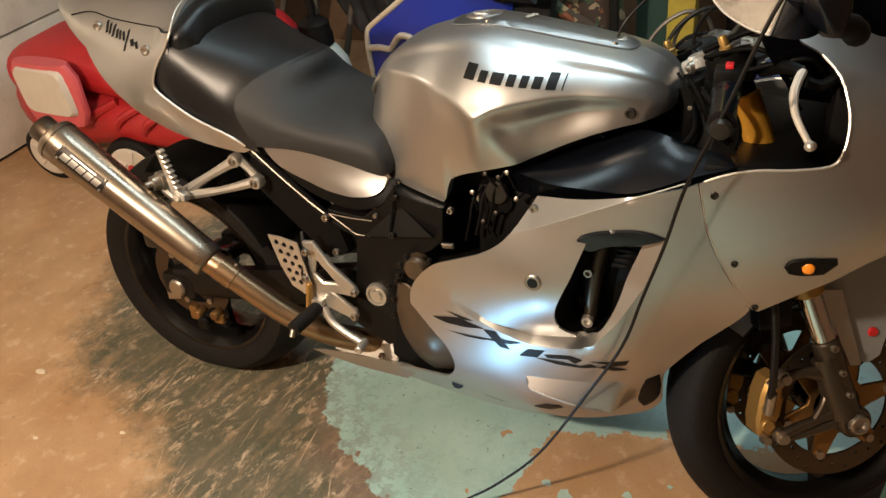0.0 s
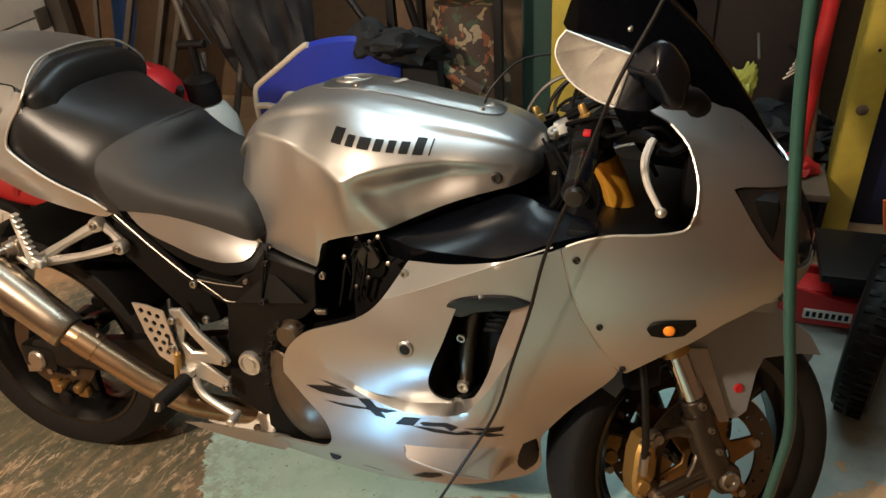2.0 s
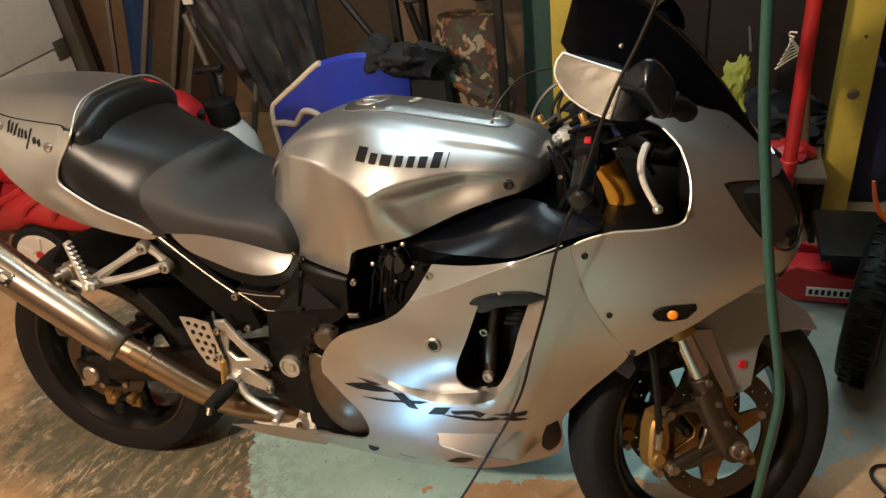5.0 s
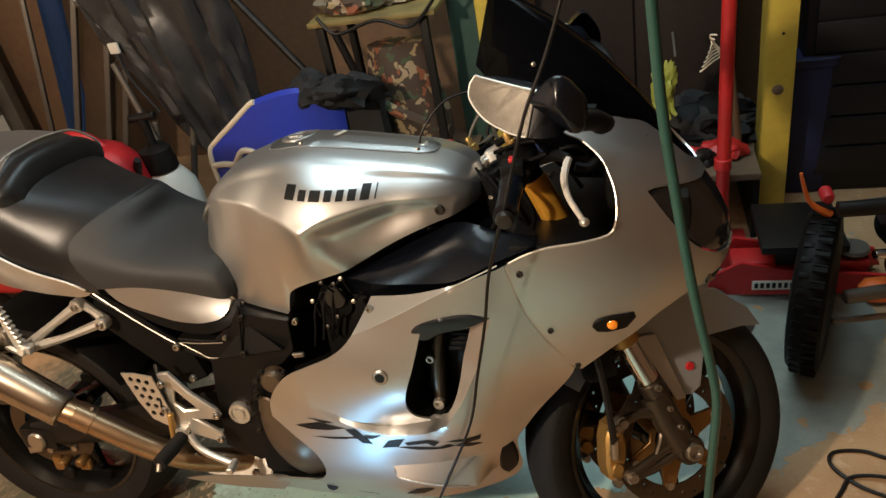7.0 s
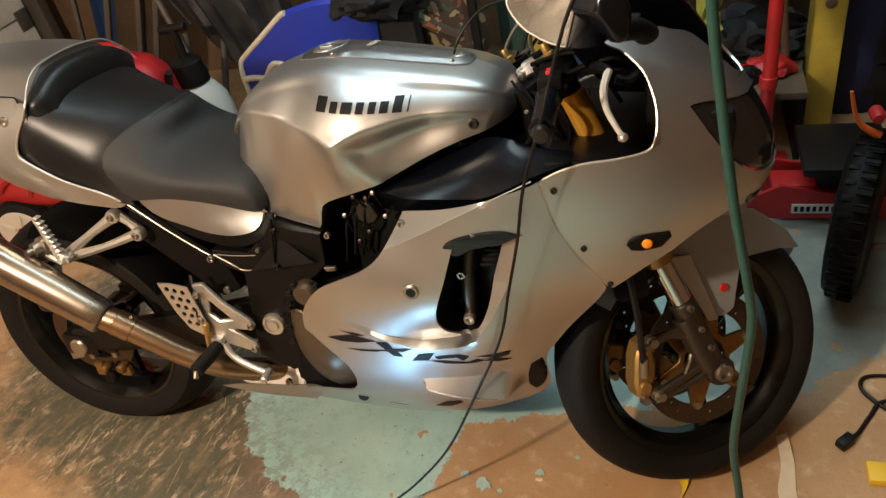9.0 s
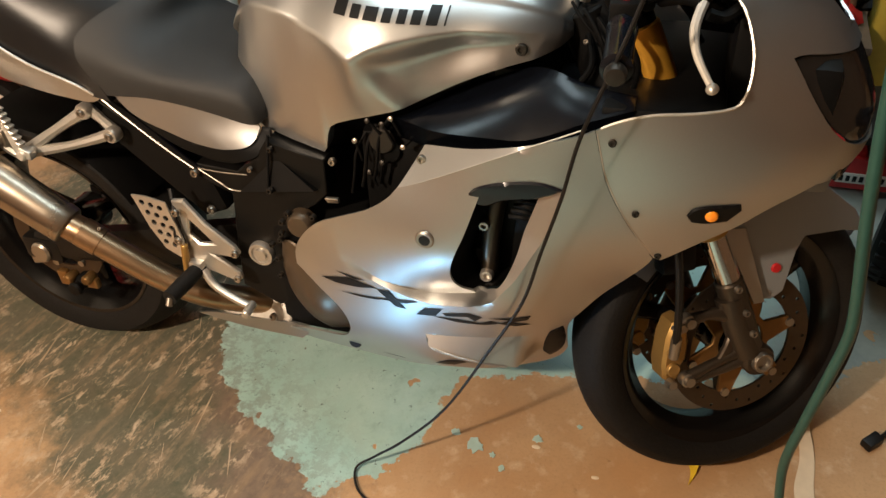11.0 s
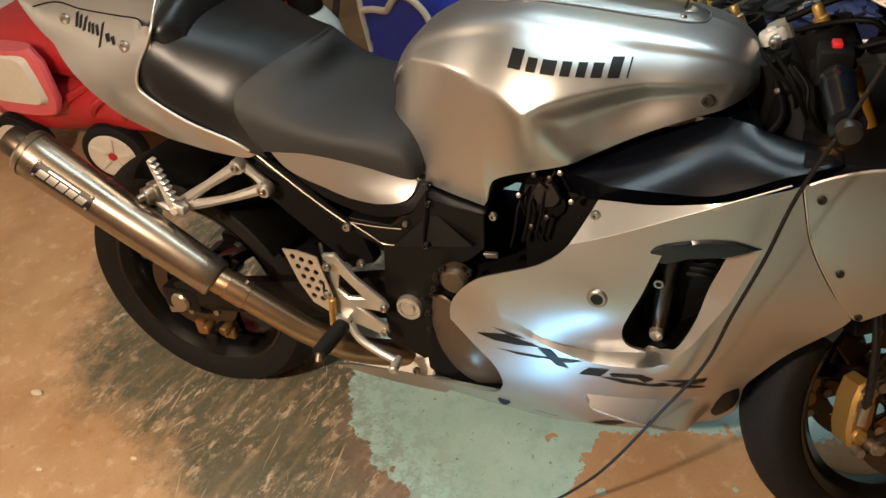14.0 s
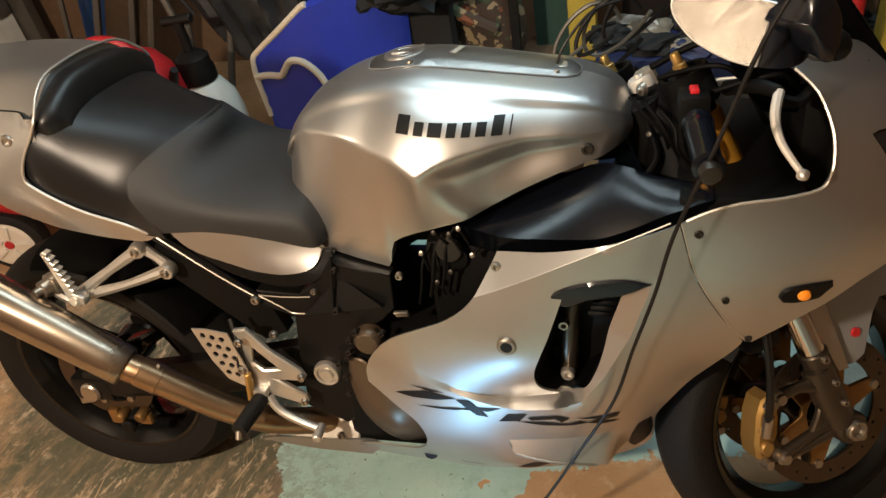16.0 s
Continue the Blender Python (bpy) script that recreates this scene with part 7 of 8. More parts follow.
# red bin lid seen over the seat
can = empty("fuel_can", "red plastic fuel can with a black spout", "fuel can")
pillow([loop_at((-1.17, 0.97, z), (1, 0.2, 0), (-0.2, 1, 0), a, b, 24, 3) for z, a, b in ((0.0, 0.16, 0.09), (0.02, 0.18, 0.11), (0.46, 0.18, 0.11), (0.55, 0.165, 0.10), (0.60, 0.13, 0.08), (0.63, 0.07, 0.045))], toy_red, "tank", can)
part("handle", tube([(-1.27, 0.96, 0.60), (-1.23, 0.965, 0.665), (-1.14, 0.975, 0.66), (-1.08, 0.98, 0.60)], 0.016, 10), toy_red, can)
part("spout", tube([(-1.02, 0.99, 0.48), (-0.99, 0.98, 0.53), (-0.97, 0.97, 0.56)], [0.02, 0.016, 0.012], 10), cord_black, can)

# pump sprayer
spr = empty("pump_sprayer", "white plastic pump sprayer with a black collar", "sprayer")
part("tank", lathe([(0.001, 0.0), (0.095, 0.0), (0.11, 0.012), (0.11, 0.33), (0.10, 0.39), (0.072, 0.44), (0.052, 0.46), (0.001, 0.46)], 36, Matrix.Translation((-0.985, 1.10, 0)) @ pose(0, 0, 0, 90)), white_poly, spr, "milky white tank")
part("collar", lathe([(0.050, 0.455), (0.062, 0.46), (0.062, 0.50), (0.056, 0.51), (0.056, 0.54), (0.03, 0.56), (0.001, 0.56)], 28, Matrix.Translation((-0.985, 1.10, 0)) @ pose(0, 0, 0, 90)), cord_black, spr, "black screw collar")
part("pump_rod", rod((-0.985, 1.10, 0.55), (-0.985, 1.10, 0.66), 0.016), cord_black, spr)
part("pump_handle", rod((-1.04, 1.10, 0.66), (-0.93, 1.10, 0.67), 0.015), cord_black, spr)
part("nozzle_knob", rod((-1.06, 1.02, 0.37), (-1.075, 1.0, 0.375), 0.014), cord_black, spr)
part("spray_hose", tube([(-1.0, 1.02, 0.40), (-1.05, 0.98, 0.30), (-1.06, 0.98, 0.15), (-0.98, 0.98, 0.03)], 0.007, 8), cord_black, spr)

# blue plastic seat with cream edging
blue = empty("toy_slide", "bright blue plastic panel with cream edging leaning against stored goods", "plastic panel")
bl = [(-0.80, 0.0), (-0.790, 0.29), (-0.798, 0.495), (-0.775, 0.520), (-0.555, 0.680), (-0.520, 0.694), (-0.40, 0.712), (-0.30, 0.695), (-0.24, 0.65), (-0.25, 0.45), (-0.28, 0.0)]
bm = panel(bl, lambda x, z: Vector((x, 1.10 - 0.05 * math.sin(max(0, min(1, (x + 0.76) / 0.5)) * math.pi) + 0.06 * z, z)), (), 0.03, 0.03, 0.014)
bt = skin(bm)
part("shell", bm, blue_plastic, blue)
part("edging", tube([onto(bt, x, z, 0.004) for x, z in ((-0.786, 0.30), (-0.790, 0.44), (-0.788, 0.500), (-0.765, 0.526), (-0.65, 0.608), (-0.56, 0.673), (-0.535, 0.684))], 0.010, 10, 4), cream, blue, "cream edging")
part("wavy_trim", tube([onto(bt, x, z, 0.004) for x, z in ((-0.788, 0.445), (-0.74, 0.452), (-0.690, 0.455), (-0.665, 0.480), (-0.638, 0.508), (-0.60, 0.510), (-0.565, 0.490), (-0.535, 0.450), (-0.52, 0.39))], 0.0115, 10, 4), cream, blue, "wavy cream trim")

# draped black cover over a folding frame
fold = empty("folded_stand", "folded black frame stand draped with a black cover", "stand")
rows = []
for i in range(34):
    t = i / 33
    c = Vector((-1.06 + 0.24 * t ** 1.2, 1.42 - 0.03 * t, 1.30 - 0.88 * t))
    a = 0.33 - 0.17 * t ** 1.3
    row = []
    for k in range(64):
        th = 2 * math.pi * k / 64
        f = 1 + 0.06 * math.sin(5 * th + 4 * t) + 0.05 * math.sin(9 * th - 7 * t) + 0.07 * noise.noise(Vector((4 * math.cos(th), 4 * math.sin(th), 2.2 * t))) + 0.05 * noise.noise(Vector((9 * math.cos(th), 9 * math.sin(th), 5 * t)))
        row.append(c + Vector((a * f * math.cos(th), 0.10 * f * math.sin(th) + 0.03 * noise.noise(Vector((7 * math.cos(th) + 3 * t, 1.5 * t, 6 * a))), 0.03 * math.sin(3 * th + 4 * t) * t)))
    rows.append(row)
pillow(rows, black_film, "cover", fold, "wrinkled translucent black plastic cover")
for a, b in (((-1.19, 1.33, 0.80), (-1.02, 1.28, 0.0)), ((-1.12, 1.34, 0.55), (-1.20, 1.30, 0.0)), ((-0.82, 1.34, 0.50), (-0.62, 1.30, 0.0)), ((-0.95, 1.34, 0.55), (-1.10, 1.26, 0.0)), ((-0.80, 1.45, 1.12), (-0.33, 1.36, 0.52)), ((-0.33, 1.36, 0.52), (-0.30, 1.34, 0.0))):
    part("leg", rod(a, b, 0.013), cord_black if a[2] > 1 else grey_metal, fold, "tubular leg")
part("strap_tab", block((-1.150, 1.285, 0.845), (-1.110, 1.297, 0.885), 0.003), decal_white, fold, "white tab")
part("strap", tube([(-1.13, 1.305, 0.86), (-1.13, 1.30, 0.80), (-1.11, 1.30, 0.72), (-1.05, 1.30, 0.60)], 0.006, 6), black_film, fold)

# leaning aluminium frame with a brown board
lean = empty("framed_board", "grey metal framed brown board leaning on the wall", "board")
for a, b in (((-1.93, 1.62, 0.0), (-1.46, 1.80, 1.30)), ((-1.66, 1.60, 0.0), (-1.20, 1.78, 1.28)), ((-1.75, 1.62, 0.0), (-1.34, 1.72, 1.10))):
    part("rail", block((-0.022, 0, -0.012), (0.022, (Vector(b) - Vector(a)).length, 0.012), 0.004, m=toward(a, b)), grey_metal, lean)
bm = bmesh.new()
bm.faces.new([bm.verts.new(p) for p in ((-1.91, 1.65, 0.02), (-1.68, 1.63, 0.02), (-1.22, 1.80, 1.26), (-1.44, 1.82, 1.26))])
bmesh.ops.solidify(bm, geom=list(bm.faces), thickness=0.012)
part("board", bm, board_brown, lean)
part("cross_rail", rod((-1.56, 1.73, 0.95), (-1.33, 1.72, 0.94), 0.018), grey_metal, lean)
part("rail", block((-0.018, 0, -0.010), (0.018, 1.10, 0.010), 0.004, m=toward((-2.14, 1.80, 0.0), (-1.93, 1.90, 1.08))), grey_metal, lean)
part("foot_rail", rod((-1.93, 1.61, 0.02), (-1.60, 1.59, 0.02), 0.016), grey_metal, lean)
tarp = []
for i in range(9):
    t = i / 8
    tarp.append([Vector((-2.13 + 0.24 * t + 0.15 * s, 1.90 + 0.015 * math.sin(8 * s + 3 * t) + 0.05 * t, 1.15 * t + 0.0)) for s in np.linspace(0, 1, 9)])
bm = bmesh.new()
grid_faces(bm, tarp)
bmesh.ops.solidify(bm, geom=list(bm.faces), thickness=0.02)
tagged(part("folded_tarp", bm, blue_tarp), "folded blue tarpaulin leaning against the wall", "tarpaulin")

# sewing-style table with floral cloth bag under it
tb = empty("side_table", "small table with a cluttered yellow-edged top and black legs", "table")
table_yellow = mat("worn_yellow_board", (0.20, 0.15, 0.045), 0.6, 0, 0.3, 40, 0.1, 0, 0.7, (0.05, 0.035, 0.02))
part("tabletop", block((-0.345, 1.25, 0.862), (0.10, 1.60, 0.880), 0.005), table_yellow, tb, "worn yellow-edged top")
for x, y in ((-0.31, 1.28), (0.055, 1.27), (-0.31, 1.57), (0.12, 1.57)):
    part("leg", block((x - 0.014, y - 0.014, 0), (x + 0.014, y + 0.014, 0.855), 0.003), cord_black, tb, "black metal leg")
part("brace", rod((-0.26, 1.27, 0.84), (-0.16, 1.27, 0.48), 0.014), cord_black, tb)
part("shelf", block((-0.33, 1.26, 0.30), (0.14, 1.58, 0.32), 0.004), board_brown, tb)
cush = []
for i in range(11):
    t = i / 10
    cush.append([Vector((-0.075 + (0.135 + 0.02 * math.sin(5 * t)) * math.cos(a) * (1 - 0.12 * abs(2 * t - 1) ** 4), 1.335 + 0.085 * math.sin(a) * (1 - 0.4 * abs(2 * t - 1) ** 4) + 0.01 * math.sin(4 * a + 6 * t), 0.325 + 0.44 * t)) for a in np.linspace(0, 2 * math.pi, 24, endpoint=False)])
bag = empty("floral_bag", "floral printed cloth bag in brown, cream and rust", "bag")
pillow(cush, floral, "body", bag)
part("fold", tube([(-0.20, 1.245, 0.62), (-0.10, 1.235, 0.56), (0.0, 1.245, 0.50)], 0.02, 8), floral, bag)
rc = random.Random(9)


def heap(name, label, x0, x1, y0, y1, z, mats, n, size):
    """A heap of crumpled wrapped goods."""
    o = empty(name, label, name.replace("_", " "))
    for k in range(n):
        c = Vector((rc.uniform(x0, x1), rc.uniform(y0, y1), z + rc.uniform(0.2, 0.9) * size * 0.5))
        bm = bmesh.new()
        bmesh.ops.create_icosphere(bm, subdivisions=3, radius=1)
        sx, sy, sz = (size * rc.uniform(0.6, 1.4), size * rc.uniform(0.5, 1.0), size * rc.uniform(0.35, 0.7))
        off = Vector((rc.random() * 9, rc.random() * 9, 0))
        for v in bm.verts:
            f = 1 + 0.45 * noise.noise(v.co * 2.2 + off) + 0.2 * noise.noise(v.co * 5 + off)
            v.co = c + Vector((v.co.x * sx * f, v.co.y * sy * f, max(-0.5 * sz, v.co.z * sz * f)))
        part("item", bm, mats[k % len(mats)], o)
    return o


wrap = mat("crumpled_wrap", (0.24, 0.21, 0.16), 0.3, 0.2, 0.4, 25, 0.4, 0, 0.5, (0.05, 0.06, 0.05))
heap("wrapped_goods", "crumpled wrapped goods heaped on the small table", -0.28, 0.10, 1.32, 1.5, 0.89, (wrap, black_cloth, floral, wrap), 8, 0.075)
part("cord", tube([(-0.30, 1.245, 0.90), (-0.24, 1.235, 0.84), (-0.10, 1.24, 0.87), (0.02, 1.235, 0.84), (0.12, 1.25, 0.93)], 0.006, 8), cord_black, bpy.data.objects["wrapped_goods"])
heap("black_bags", "black bags piled behind the fuel tank", -0.36, -0.16, 1.13, 1.20, 0.645, (black_cloth, black_cloth, satin_black), 5, 0.10)
tagged(part("storage_box", block((-0.40, 1.16, 0), (-0.12, 1.24, 0.645), 0.01), black_cloth), "black storage box under piled bags", "box")
# clutter beyond the handlebars
crate = tagged(part("storage_crate", block((0.30, 1.15, 0), (0.72, 1.42, 0.42), 0.012), dark_blue), "dark blue plastic storage crate", "crate")
heap("shop_clutter", "dark tools, cords and rags heaped on the crate", 0.32, 0.70, 1.17, 1.38, 0.42, (black_cloth, satin_black, grey_metal, black_cloth, dark_blue, black_cloth, wrap), 16, 0.055)
for k in range(6):
    a = rc.uniform(0, 6)
    p = Vector((rc.uniform(0.25, 0.65), 1.08, rc.uniform(0.38, 0.62)))
    pts = [p + Vector((0.09 * math.cos(a + t), -0.02 * t, 0.07 * math.sin(a + 1.3 * t))) for t in np.linspace(0, 4.5, 8)]
    part("tangled_cord", tube(pts, 0.006, 6, 4), (cord_black, cord_black, grey_metal)[k % 3], bpy.data.objects["shop_clutter"])

# low shelf with helmet bags, gloves and brushes
shelf = empty("storage_rack", "dark storage rack full of shop goods", "rack")
part("shelf_board", block((0.70, 1.18, 0.235), (1.10, 1.60, 0.26), 0.005), board_brown, shelf)
part("side_board", block((0.70, 1.2, 0), (0.72, 1.6, 0.24), 0.004), cord_black, shelf)
part("side_board", block((1.08, 1.2, 0), (1.10, 1.6, 0.24), 0.004), cord_black, shelf)
heap("red_rags", "red and black shop rags on the rack", 0.78, 1.0, 1.24, 1.34, 0.26, (jack_red, black_cloth, cord_black, satin_black), 8, 0.055)
heap("dark_bags", "dark bags stacked at the back of the rack", 0.70, 1.08, 1.45, 1.60, 0.26, (black_cloth, satin_black), 10, 0.13)
gl = empty("work_glove", "yellow-green work glove hanging on a hook", "glove")
bm = bmesh.new()
bmesh.ops.create_icosphere(bm, subdivisions=4, radius=1)
for v in bm.verts:
    f = 1 + 0.55 * noise.noise(v.co * 1.9 + Vector((3, 1, 0))) + 0.3 * noise.noise(v.co * 4.5)
    v.co = Vector((0.803 + 0.035 * v.co.x * f + 0.012 * v.co.z, 1.28 + 0.022 * v.co.y * f, 0.545 + 0.075 * v.co.z * f))
part("palm", bm, neon, gl)
for k in range(4):
    part("finger", tube([(0.785 + 0.014 * k, 1.28, 0.50), (0.775 + 0.018 * k, 1.27, 0.465), (0.782 + 0.02 * k, 1.26, 0.435 + 0.012 * (k % 2))], [0.010, 0.009, 0.006], 8), neon, gl)
part("hook", rod((0.84, 1.28, 0.64), (0.84, 1.45, 0.66), 0.004), grey_metal, gl)
br = empty("whisk_brush", "straw whisk brush with splayed bristles", "brush")
part("brush_handle", rod((1.05, 1.36, 0.27), (1.0, 1.26, 0.62), 0.012), board_brown, br)
for k in range(9):
    p = Vector((1.0, 1.26, 0.62))
    part("bristle", tube([p, p + Vector((-0.03 - 0.004 * k, -0.02, 0.02 + 0.008 * k)), p + Vector((-0.09 + 0.006 * k, -0.03, -0.02 + 0.014 * k))], 0.0028, 5, 3), paper, br)
# red hoist leg
ho = empty("engine_hoist", "red steel upright of a shop hoist", "hoist")
part("upright", rod((0.978, 1.15, 0.02), (0.985, 1.15, 2.2), 0.021), jack_red, ho)
part("collar", rod((0.977, 1.15, 0.30), (0.977, 1.15, 0.34), 0.027), jack_red, ho)
part("base", block((0.90, 1.08, 0), (1.06, 1.22, 0.03), 0.006), jack_red, ho)
# invented cupboard whose dark colour carries the far wall's shade
cup = empty("cupboard", "dark brown cupboard added to darken the shaded far wall", "cupboard")
shade_brown = mat("dark_cupboard", (0.018, 0.012, 0.010), 0.6, 0, 0.3, 40, 0.08, 0, 0.5, (0.03, 0.02, 0.015), spec=0.3)
part("body", block((0.36, 1.74, 0.0), (1.08, 2.18, 1.95), 0.008), shade_brown, cup)
for x0, x1 in ((0.37, 0.715), (0.725, 1.07)):
    dr = part("door", block((x0, 1.722, 0.06), (x1, 1.74, 1.93), 0.004), shade_brown, cup)
    part("handle", rod((x1 - 0.03 if x0 < 0.5 else x0 + 0.03, 1.712, 0.95), (x1 - 0.03 if x0 < 0.5 else x0 + 0.03, 1.712, 1.08), 0.006), grey_metal, dr)
# tall tool cabinet with bright drawer pulls
cab = empty("tool_cabinet", "dark tall tool cabinet with bright drawer pulls", "cabinet")
part("carcass", block((1.26, 1.50, 0.0), (1.98, 2.0, 1.6), 0.01), cabinet_dark, cab)
for k in range(9):
    z = 0.075 + 0.113 * k
    dw = part("drawer", block((1.29, 1.488, z), (1.95, 1.50, z + 0.105), 0.004), cabinet_dark, cab)
    if k > 6:
        part("pull", block((1.44, 1.47, z + 0.085), (1.86, 1.488, z + 0.097), 0.003), alloy, dw, "bright drawer pull")
bin_rows = [loop_at((1.285, 1.55, z), (1, 0, 0), (0, 1, 0), a, b, 24, 5) for z, a, b in ((0.0, 0.075, 0.055), (0.01, 0.082, 0.062), (0.48, 0.086, 0.066), (0.485, 0.092, 0.072), (0.51, 0.092, 0.072), (0.515, 0.085, 0.065))]
blue_bin = pillow(bin_rows, dark_blue, "plastic_bin", None)
part("rim", tube([Vector(p) for p in bin_rows[4]] + [Vector(bin_rows[4][0])], 0.006, 8, 1), dark_blue, blue_bin, "rolled rim")
tagged(blue_bin, "tall dark blue plastic bin beside the post", "bin")

# floor jack
jk = empty("floor_jack", "low red trolley jack on the floor", "jack")
for y in (0.84, 0.98):
    bm = plate([(0.90, 0.03), (0.92, 0.10), (1.0, 0.145), (1.12, 0.12), (1.40, 0.09), (1.42, 0.03)], y, y + 0.012, bevel=0.003)
    part("side_plate", bm, jack_red, jk)
part("lift_arm", block((0.98, 0.87, 0.08), (1.36, 0.96, 0.125), 0.012), jack_red, jk)
part("saddle", lathe([(0.001, 0.03), (0.04, 0.03), (0.045, 0.02), (0.03, 0.0)], 24, Matrix.Translation((1.32, 0.91, 0.12)) @ pose(0, 0, 0, 90)), grey_metal, jk)
part("label_plate", block((1.035, 0.836, 0.050), (1.16, 0.8398, 0.082), 0.001), decal_white, jk, "white label with dark bars")
for k in range(7):
    part("label_bar", block((1.042 + 0.0165 * k, 0.8345, 0.057), (1.052 + 0.0165 * k, 0.836, 0.075), 0.0005), decal_black, jk)
for x in (0.93, 1.38):
    for y in (0.835, 0.99):
        part("wheel", lathe([(0.004, 0.0), (0.028, 0.0), (0.03, 0.004), (0.03, 0.018), (0.004, 0.02)], 20, Matrix.Translation((x, y - 0.02 if y < 0.9 else y, 0.03))), grey_metal, jk)
part("deck", block((1.05, 0.80, 0.20), (1.28, 1.05, 0.225), 0.006, m=None), cord_black, jk, "black pad lying on the jack")
part("deck_support", block((1.10, 0.86, 0.12), (1.22, 0.98, 0.20), 0.006), cord_black, jk)

# small quad at the edge of the light
quad = empty("quad_bike", "small black quad bike with orange plastic and chunky tyre", "quad bike")
qm = Matrix.Translation((1.150, 0.60, 0.220)) @ pose(0, 0, 0, 0, 0, 72) @ Matrix.Scale(0.84, 4)
tyre = lathe([(0.13, -0.04), (0.20, -0.052), (0.238, -0.046), (0.254, -0.028), (0.260, 0.0), (0.254, 0.028), (0.238, 0.046), (0.20, 0.052), (0.13, 0.04)], 48, qm, closed=True)
qt = part("wheel", tyre, satin_black, quad, "chunky black tyre")
for k in range(34):
    for sg in (-1, 1):
        a = 2 * math.pi * (k + 0.25 * sg) / 34
        part("lug", block((0.244, sg * 0.004, -0.009), (0.260, sg * 0.034, 0.009), 0.004, m=qm @ pose(0, 0, 0, 0, math.degrees(a), 0)), satin_black, qt)
part("rim", lathe([(0.02, -0.03), (0.06, -0.03), (0.11, -0.03), (0.13, -0.036), (0.134, 0.036), (0.02, 0.03)], 32, qm), rim_black, qt)
part("axle", rod((1.20, 0.52, 0.26), (1.75, 0.64, 0.27), 0.018), grey_metal, quad)
pillow([loop_at(Vector((1.28, 0.62, 0.40)) + Vector((t, 0.1 * t, 0)), (0, 1, 0), (0, 0, 1), a, b) for t, a, b in ((0, 0.03, 0.02), (0.03, 0.10, 0.05), (0.3, 0.14, 0.08), (0.8, 0.14, 0.09), (1.0, 0.08, 0.05))], cabinet_dark, "body", quad)
pillow([loop_at(Vector((1.24, 0.56, 0.25)) + Vector((t, 0.1 * t, -0.03 * t)), (0, 1, 0), (0, 0, 1), a, b) for t, a, b in ((0, 0.012, 0.012), (0.02, 0.03, 0.028), (0.06, 0.032, 0.03), (0.16, 0.028, 0.022), (0.3, 0.01, 0.01))], orange_plastic, "orange_guard", quad, "orange plastic guard")
part("bumper", tube([(1.17, 0.56, 0.49), (1.30, 0.57, 0.49), (1.50, 0.62, 0.47)], 0.020, 10), cord_black, quad)
part("red_tail", tube([(1.095, 0.62, 0.56), (1.12, 0.62, 0.48), (1.17, 0.62, 0.44)], [0.004, 0.006, 0.012], 8), orange_plastic, quad, "orange tail trim")
part("red_lens", lathe([(0.001, -0.014), (0.012, -0.012), (0.016, 0.0), (0.016, 0.03)], 18, Matrix.Translation((1.16, 0.62, 0.49))), toy_red, quad)
part("chrome_end", rod((1.26, 0.55, 0.365), (1.30, 0.56, 0.36), 0.013), chrome, quad)
part("brace", rod((1.24, 0.60, 0.48), (1.52, 0.66, 0.46), 0.012), grey_metal, quad)
part("step_rail", rod((1.18, 0.53, 0.175), (1.45, 0.58, 0.17), 0.008), grey_metal, quad)
part("engine", block((1.36, 0.52, 0.15), (1.75, 0.80, 0.36), 0.03), cabinet_dark, quad)
for p in ((1.42, 0.74), (1.72, 0.74)):
    part("stand_leg", rod((p[0], p[1], 0.16), (p[0], p[1], 0.0), 0.02), cord_black, quad)

# ---- hanging lines and floor litter ----
cable = [(0.98, -0.18, 2.5), (0.79, -0.17, 1.75), (0.635, -0.165, 1.26), (0.569, -0.17, 1.100), (0.530, -0.175, 0.975), (0.490, -0.18, 0.855), (0.468, -0.18, 0.750), (0.440, -0.18, 0.640), (0.412, -0.185, 0.530), (0.355, -0.19, 0.400), (0.262, -0.205, 0.212), (0.17, -0.225, 0.095), (0.105, -0.245, 0.04), (0.066, -0.262, 0.010), (0.080, -0.30, 0.006), (0.115, -0.325, 0.006),
         (0.16, -0.337, 0.006), (0.215, -0.345, 0.006), (0.232, -0.335, 0.006), (0.20, -0.325, 0.007), (0.12, -0.335, 0.012), (0.04, -0.37, 0.006), (-0.05, -0.45, 0.006), (-0.10, -0.60, 0.006)]
tagged(part("power_cable", tube(cable, 0.0027, 8, 6), cord_black), "thin black cable hanging from the ceiling to the floor", "cable")
hose = [(0.65, -0.38, 2.5), (0.715, -0.37, 1.6), (0.737, -0.36, 1.27), (0.745, -0.36, 1.17), (0.756, -0.36, 1.085), (0.768, -0.36, 1.0), (0.781, -0.36, 0.92), (0.799, -0.36, 0.825), (0.807, -0.36, 0.765), (0.805, -0.36, 0.69), (0.801, -0.36, 0.60), (0.799, -0.36, 0.50), (0.812, -0.37, 0.40), (0.83, -0.38, 0.25), (0.85, -0.40, 0.10), (0.865, -0.43, 0.02), (0.88, -0.50, 0.010), (0.80, -0.80, 0.010)]
ah = empty("air_hose", "green rubber air hose hanging from the ceiling", "hose")
part("hose_line", tube(hose, 0.0062, 12, 6), hose_green, ah)
part("ceiling_hook", rod((0.65, -0.38, 2.48), (0.65, -0.38, 2.5), 0.02), grey_metal, ah)
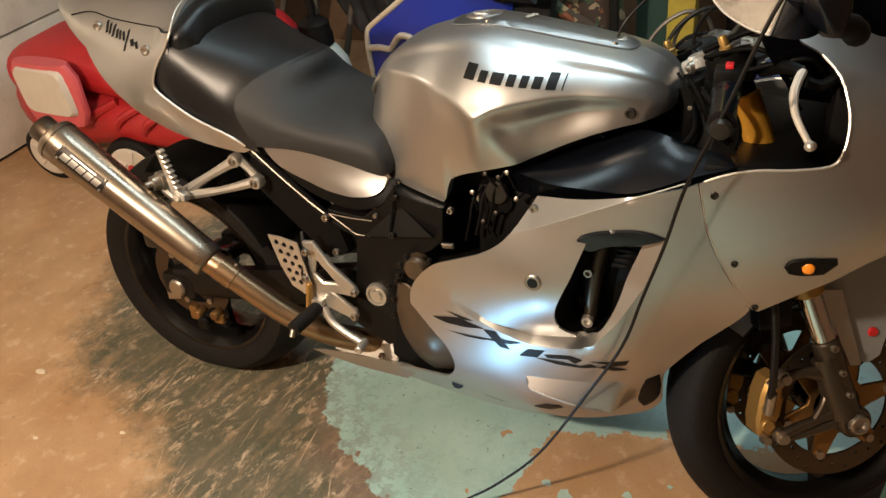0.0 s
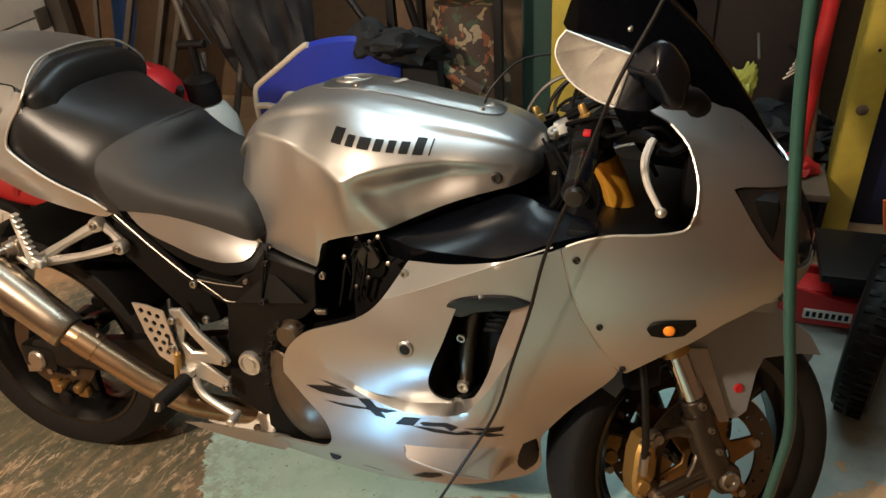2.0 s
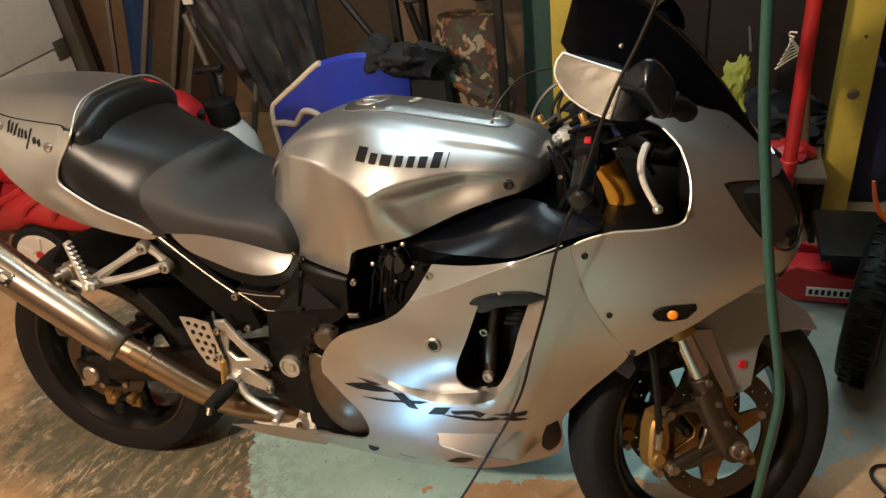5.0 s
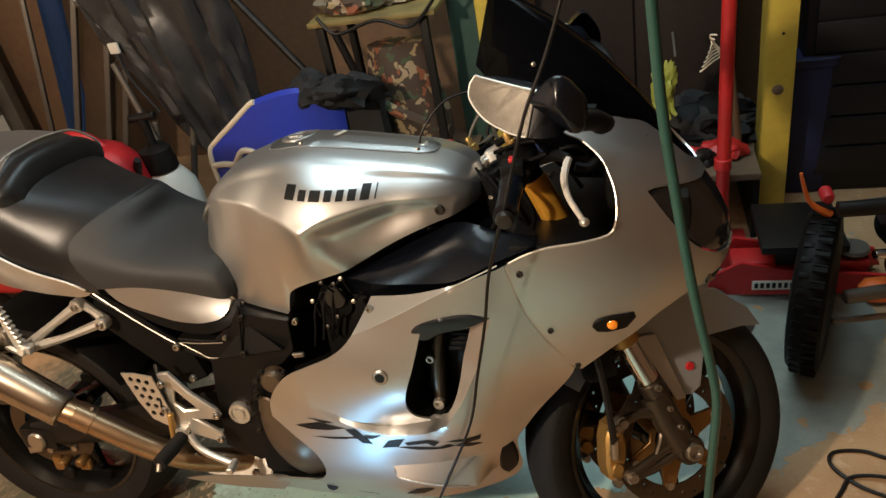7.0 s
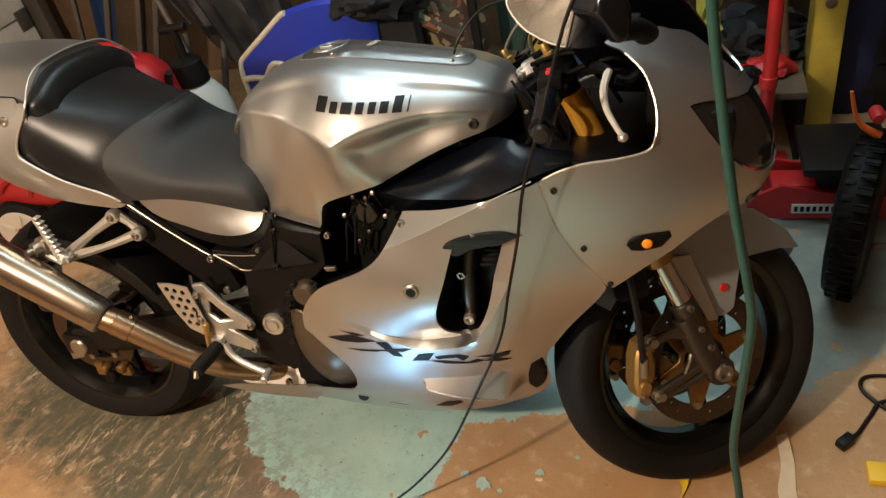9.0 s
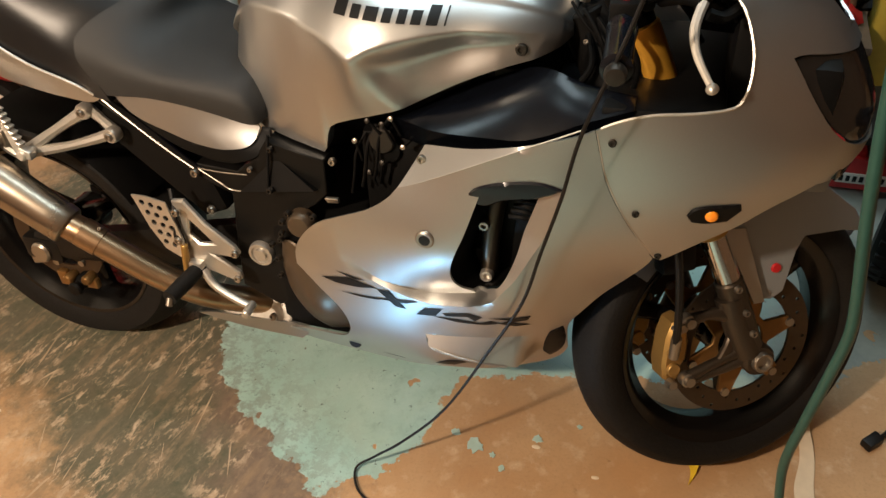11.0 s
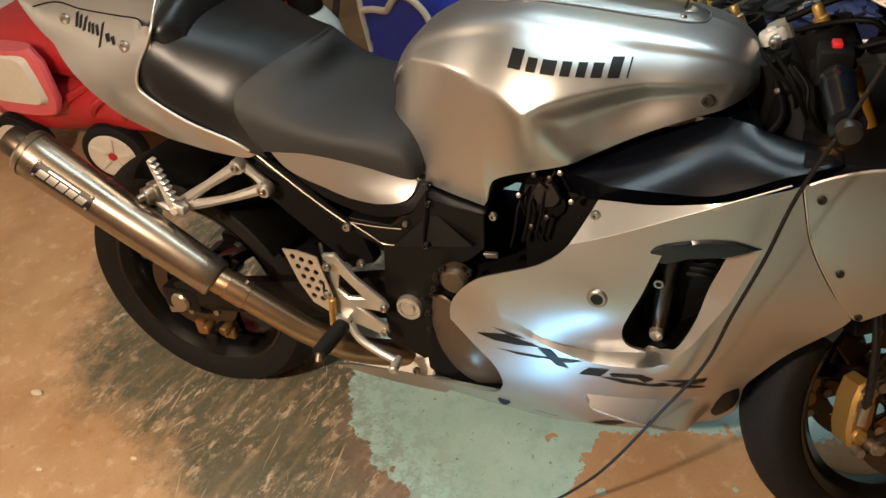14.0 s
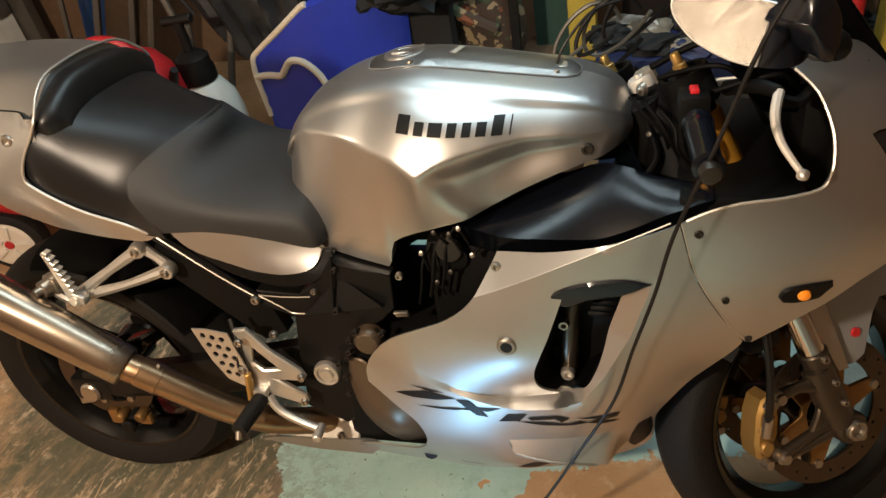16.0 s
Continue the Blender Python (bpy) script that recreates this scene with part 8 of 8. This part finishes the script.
wire = [(1.40, 0.30, 0.005), (1.281, 0.235, 0.005), (1.209, 0.254, 0.005), (1.150, 0.250, 0.005), (1.130, 0.225, 0.005), (1.140, 0.19, 0.005), (1.185, 0.145, 0.005), (1.256, 0.117, 0.005), (1.30, 0.14, 0.006), (1.25, 0.17, 0.012), (1.17, 0.175, 0.007), (1.135, 0.13, 0.005), (1.105, 0.082, 0.006), (1.085, 0.06, 0.008)]
wr = empty("extension_cord", "black extension cord coiled on the floor", "cord")
part("wire", tube(wire, 0.0045, 8, 6), cord_black, wr)
part("plug", block((-0.012, 0, -0.009), (0.012, 0.04, 0.012), 0.004, m=toward((1.088, 0.064, 0.010), (1.064, 0.040, 0.010))), cord_black, wr, "black plug")
wl = empty("work_light", "small dark LED work light with pale lens on floor", "work light")
wl_at = Matrix.Translation((0.06, -0.385, 0.0)) @ pose(0, 0, 0, 90)
part("housing", lathe([(0.001, 0.0), (0.024, 0.0), (0.029, 0.005), (0.029, 0.018), (0.026, 0.024), (0.016, 0.025)], 28, wl_at), satin_black, wl)
part("lens", lathe([(0.001, 0.027), (0.011, 0.0265), (0.016, 0.024), (0.016, 0.02)], 20, wl_at), grey_white, wl, "pale lens")
part("lead", tube([(0.06, -0.36, 0.012), (0.045, -0.35, 0.012), (0.02, -0.385, 0.008), (-0.03, -0.42, 0.006)], 0.006, 8), cord_black, wl)
tape = [(0.934, 0.052), (0.958, 0.066), (0.966, -0.02), (0.962, -0.09), (0.972, -0.155), (0.934, -0.163), (0.926, -0.09), (0.938, -0.02)]
tagged(part("paper_strip", panel([(x, y) for x, y in tape], lambda x, y: Vector((x, y, 0.003 + 0.002 * math.sin(30 * y))), (), 0.02, 0.001, 0), paper), "torn pale paper strip on the floor", "paper")
teal_flake = mat("teal_paint_flake", (0.38, 0.53, 0.48), 0.45, 0, 0.15, 60, 0.05, 0, 0.3, (0.2, 0.25, 0.22))
rf = random.Random(12)
for x, y, s in ((0.29, -0.147, 0.030), (0.42, -0.10, 0.016), (0.36, -0.185, 0.012), (0.335, -0.16, 0.010), (0.245, -0.125, 0.014), (0.50, -0.05, 0.009)):
    loop = [(x + s * rf.uniform(0.4, 0.9) * math.cos(a), y + s * rf.uniform(0.3, 0.8) * math.sin(a)) for a in np.linspace(0, 2 * math.pi, 15, endpoint=False)]
    tagged(part("paint_flake", panel(loop, lambda x, y: Vector((x, y, 0.0025)), (), 0.02, 0.0015, 0, smooth=False), teal_flake), "loose flake of teal floor paint", "paint flake", "flakes on the floor")
tagged(part("dry_leaf", panel([(0.724, -0.080), (0.748, -0.078), (0.742, -0.105), (0.729, -0.135), (0.732, -0.105)], lambda x, y: Vector((x, y, 0.004 + 0.5 * abs(x - 0.735))), (), 0.01, 0.0008, 0), yellow_tag), "curled yellow leaf beside the front tyre", "leaf")
tagged(part("yellow_clip", block((1.105, -0.05, 0.0), (1.16, 0.0, 0.018), 0.004), yellow_tag), "yellow plastic clip on the floor", "clip")
for x, y, s in ((-1.235, -0.232, 0.012), (-0.83, -0.33, 0.006), (-1.05, -0.42, 0.006), (0.42, -0.12, 0.006), (0.55, -0.16, 0.005)):
    bm = bmesh.new()
    bmesh.ops.create_icosphere(bm, subdivisions=2, radius=s)
    for v in bm.verts:
        v.co = Vector((x + v.co.x * 1.6, y + v.co.y * 0.8, s * 0.35 + v.co.z * 0.35)) + Vector((0, 0, 0.003)) * noise.noise(v.co * 150)
    tagged(part("wood_chip", bm, paper), "small pale wood chip on the floor", "wood chip", "chips on the floor")
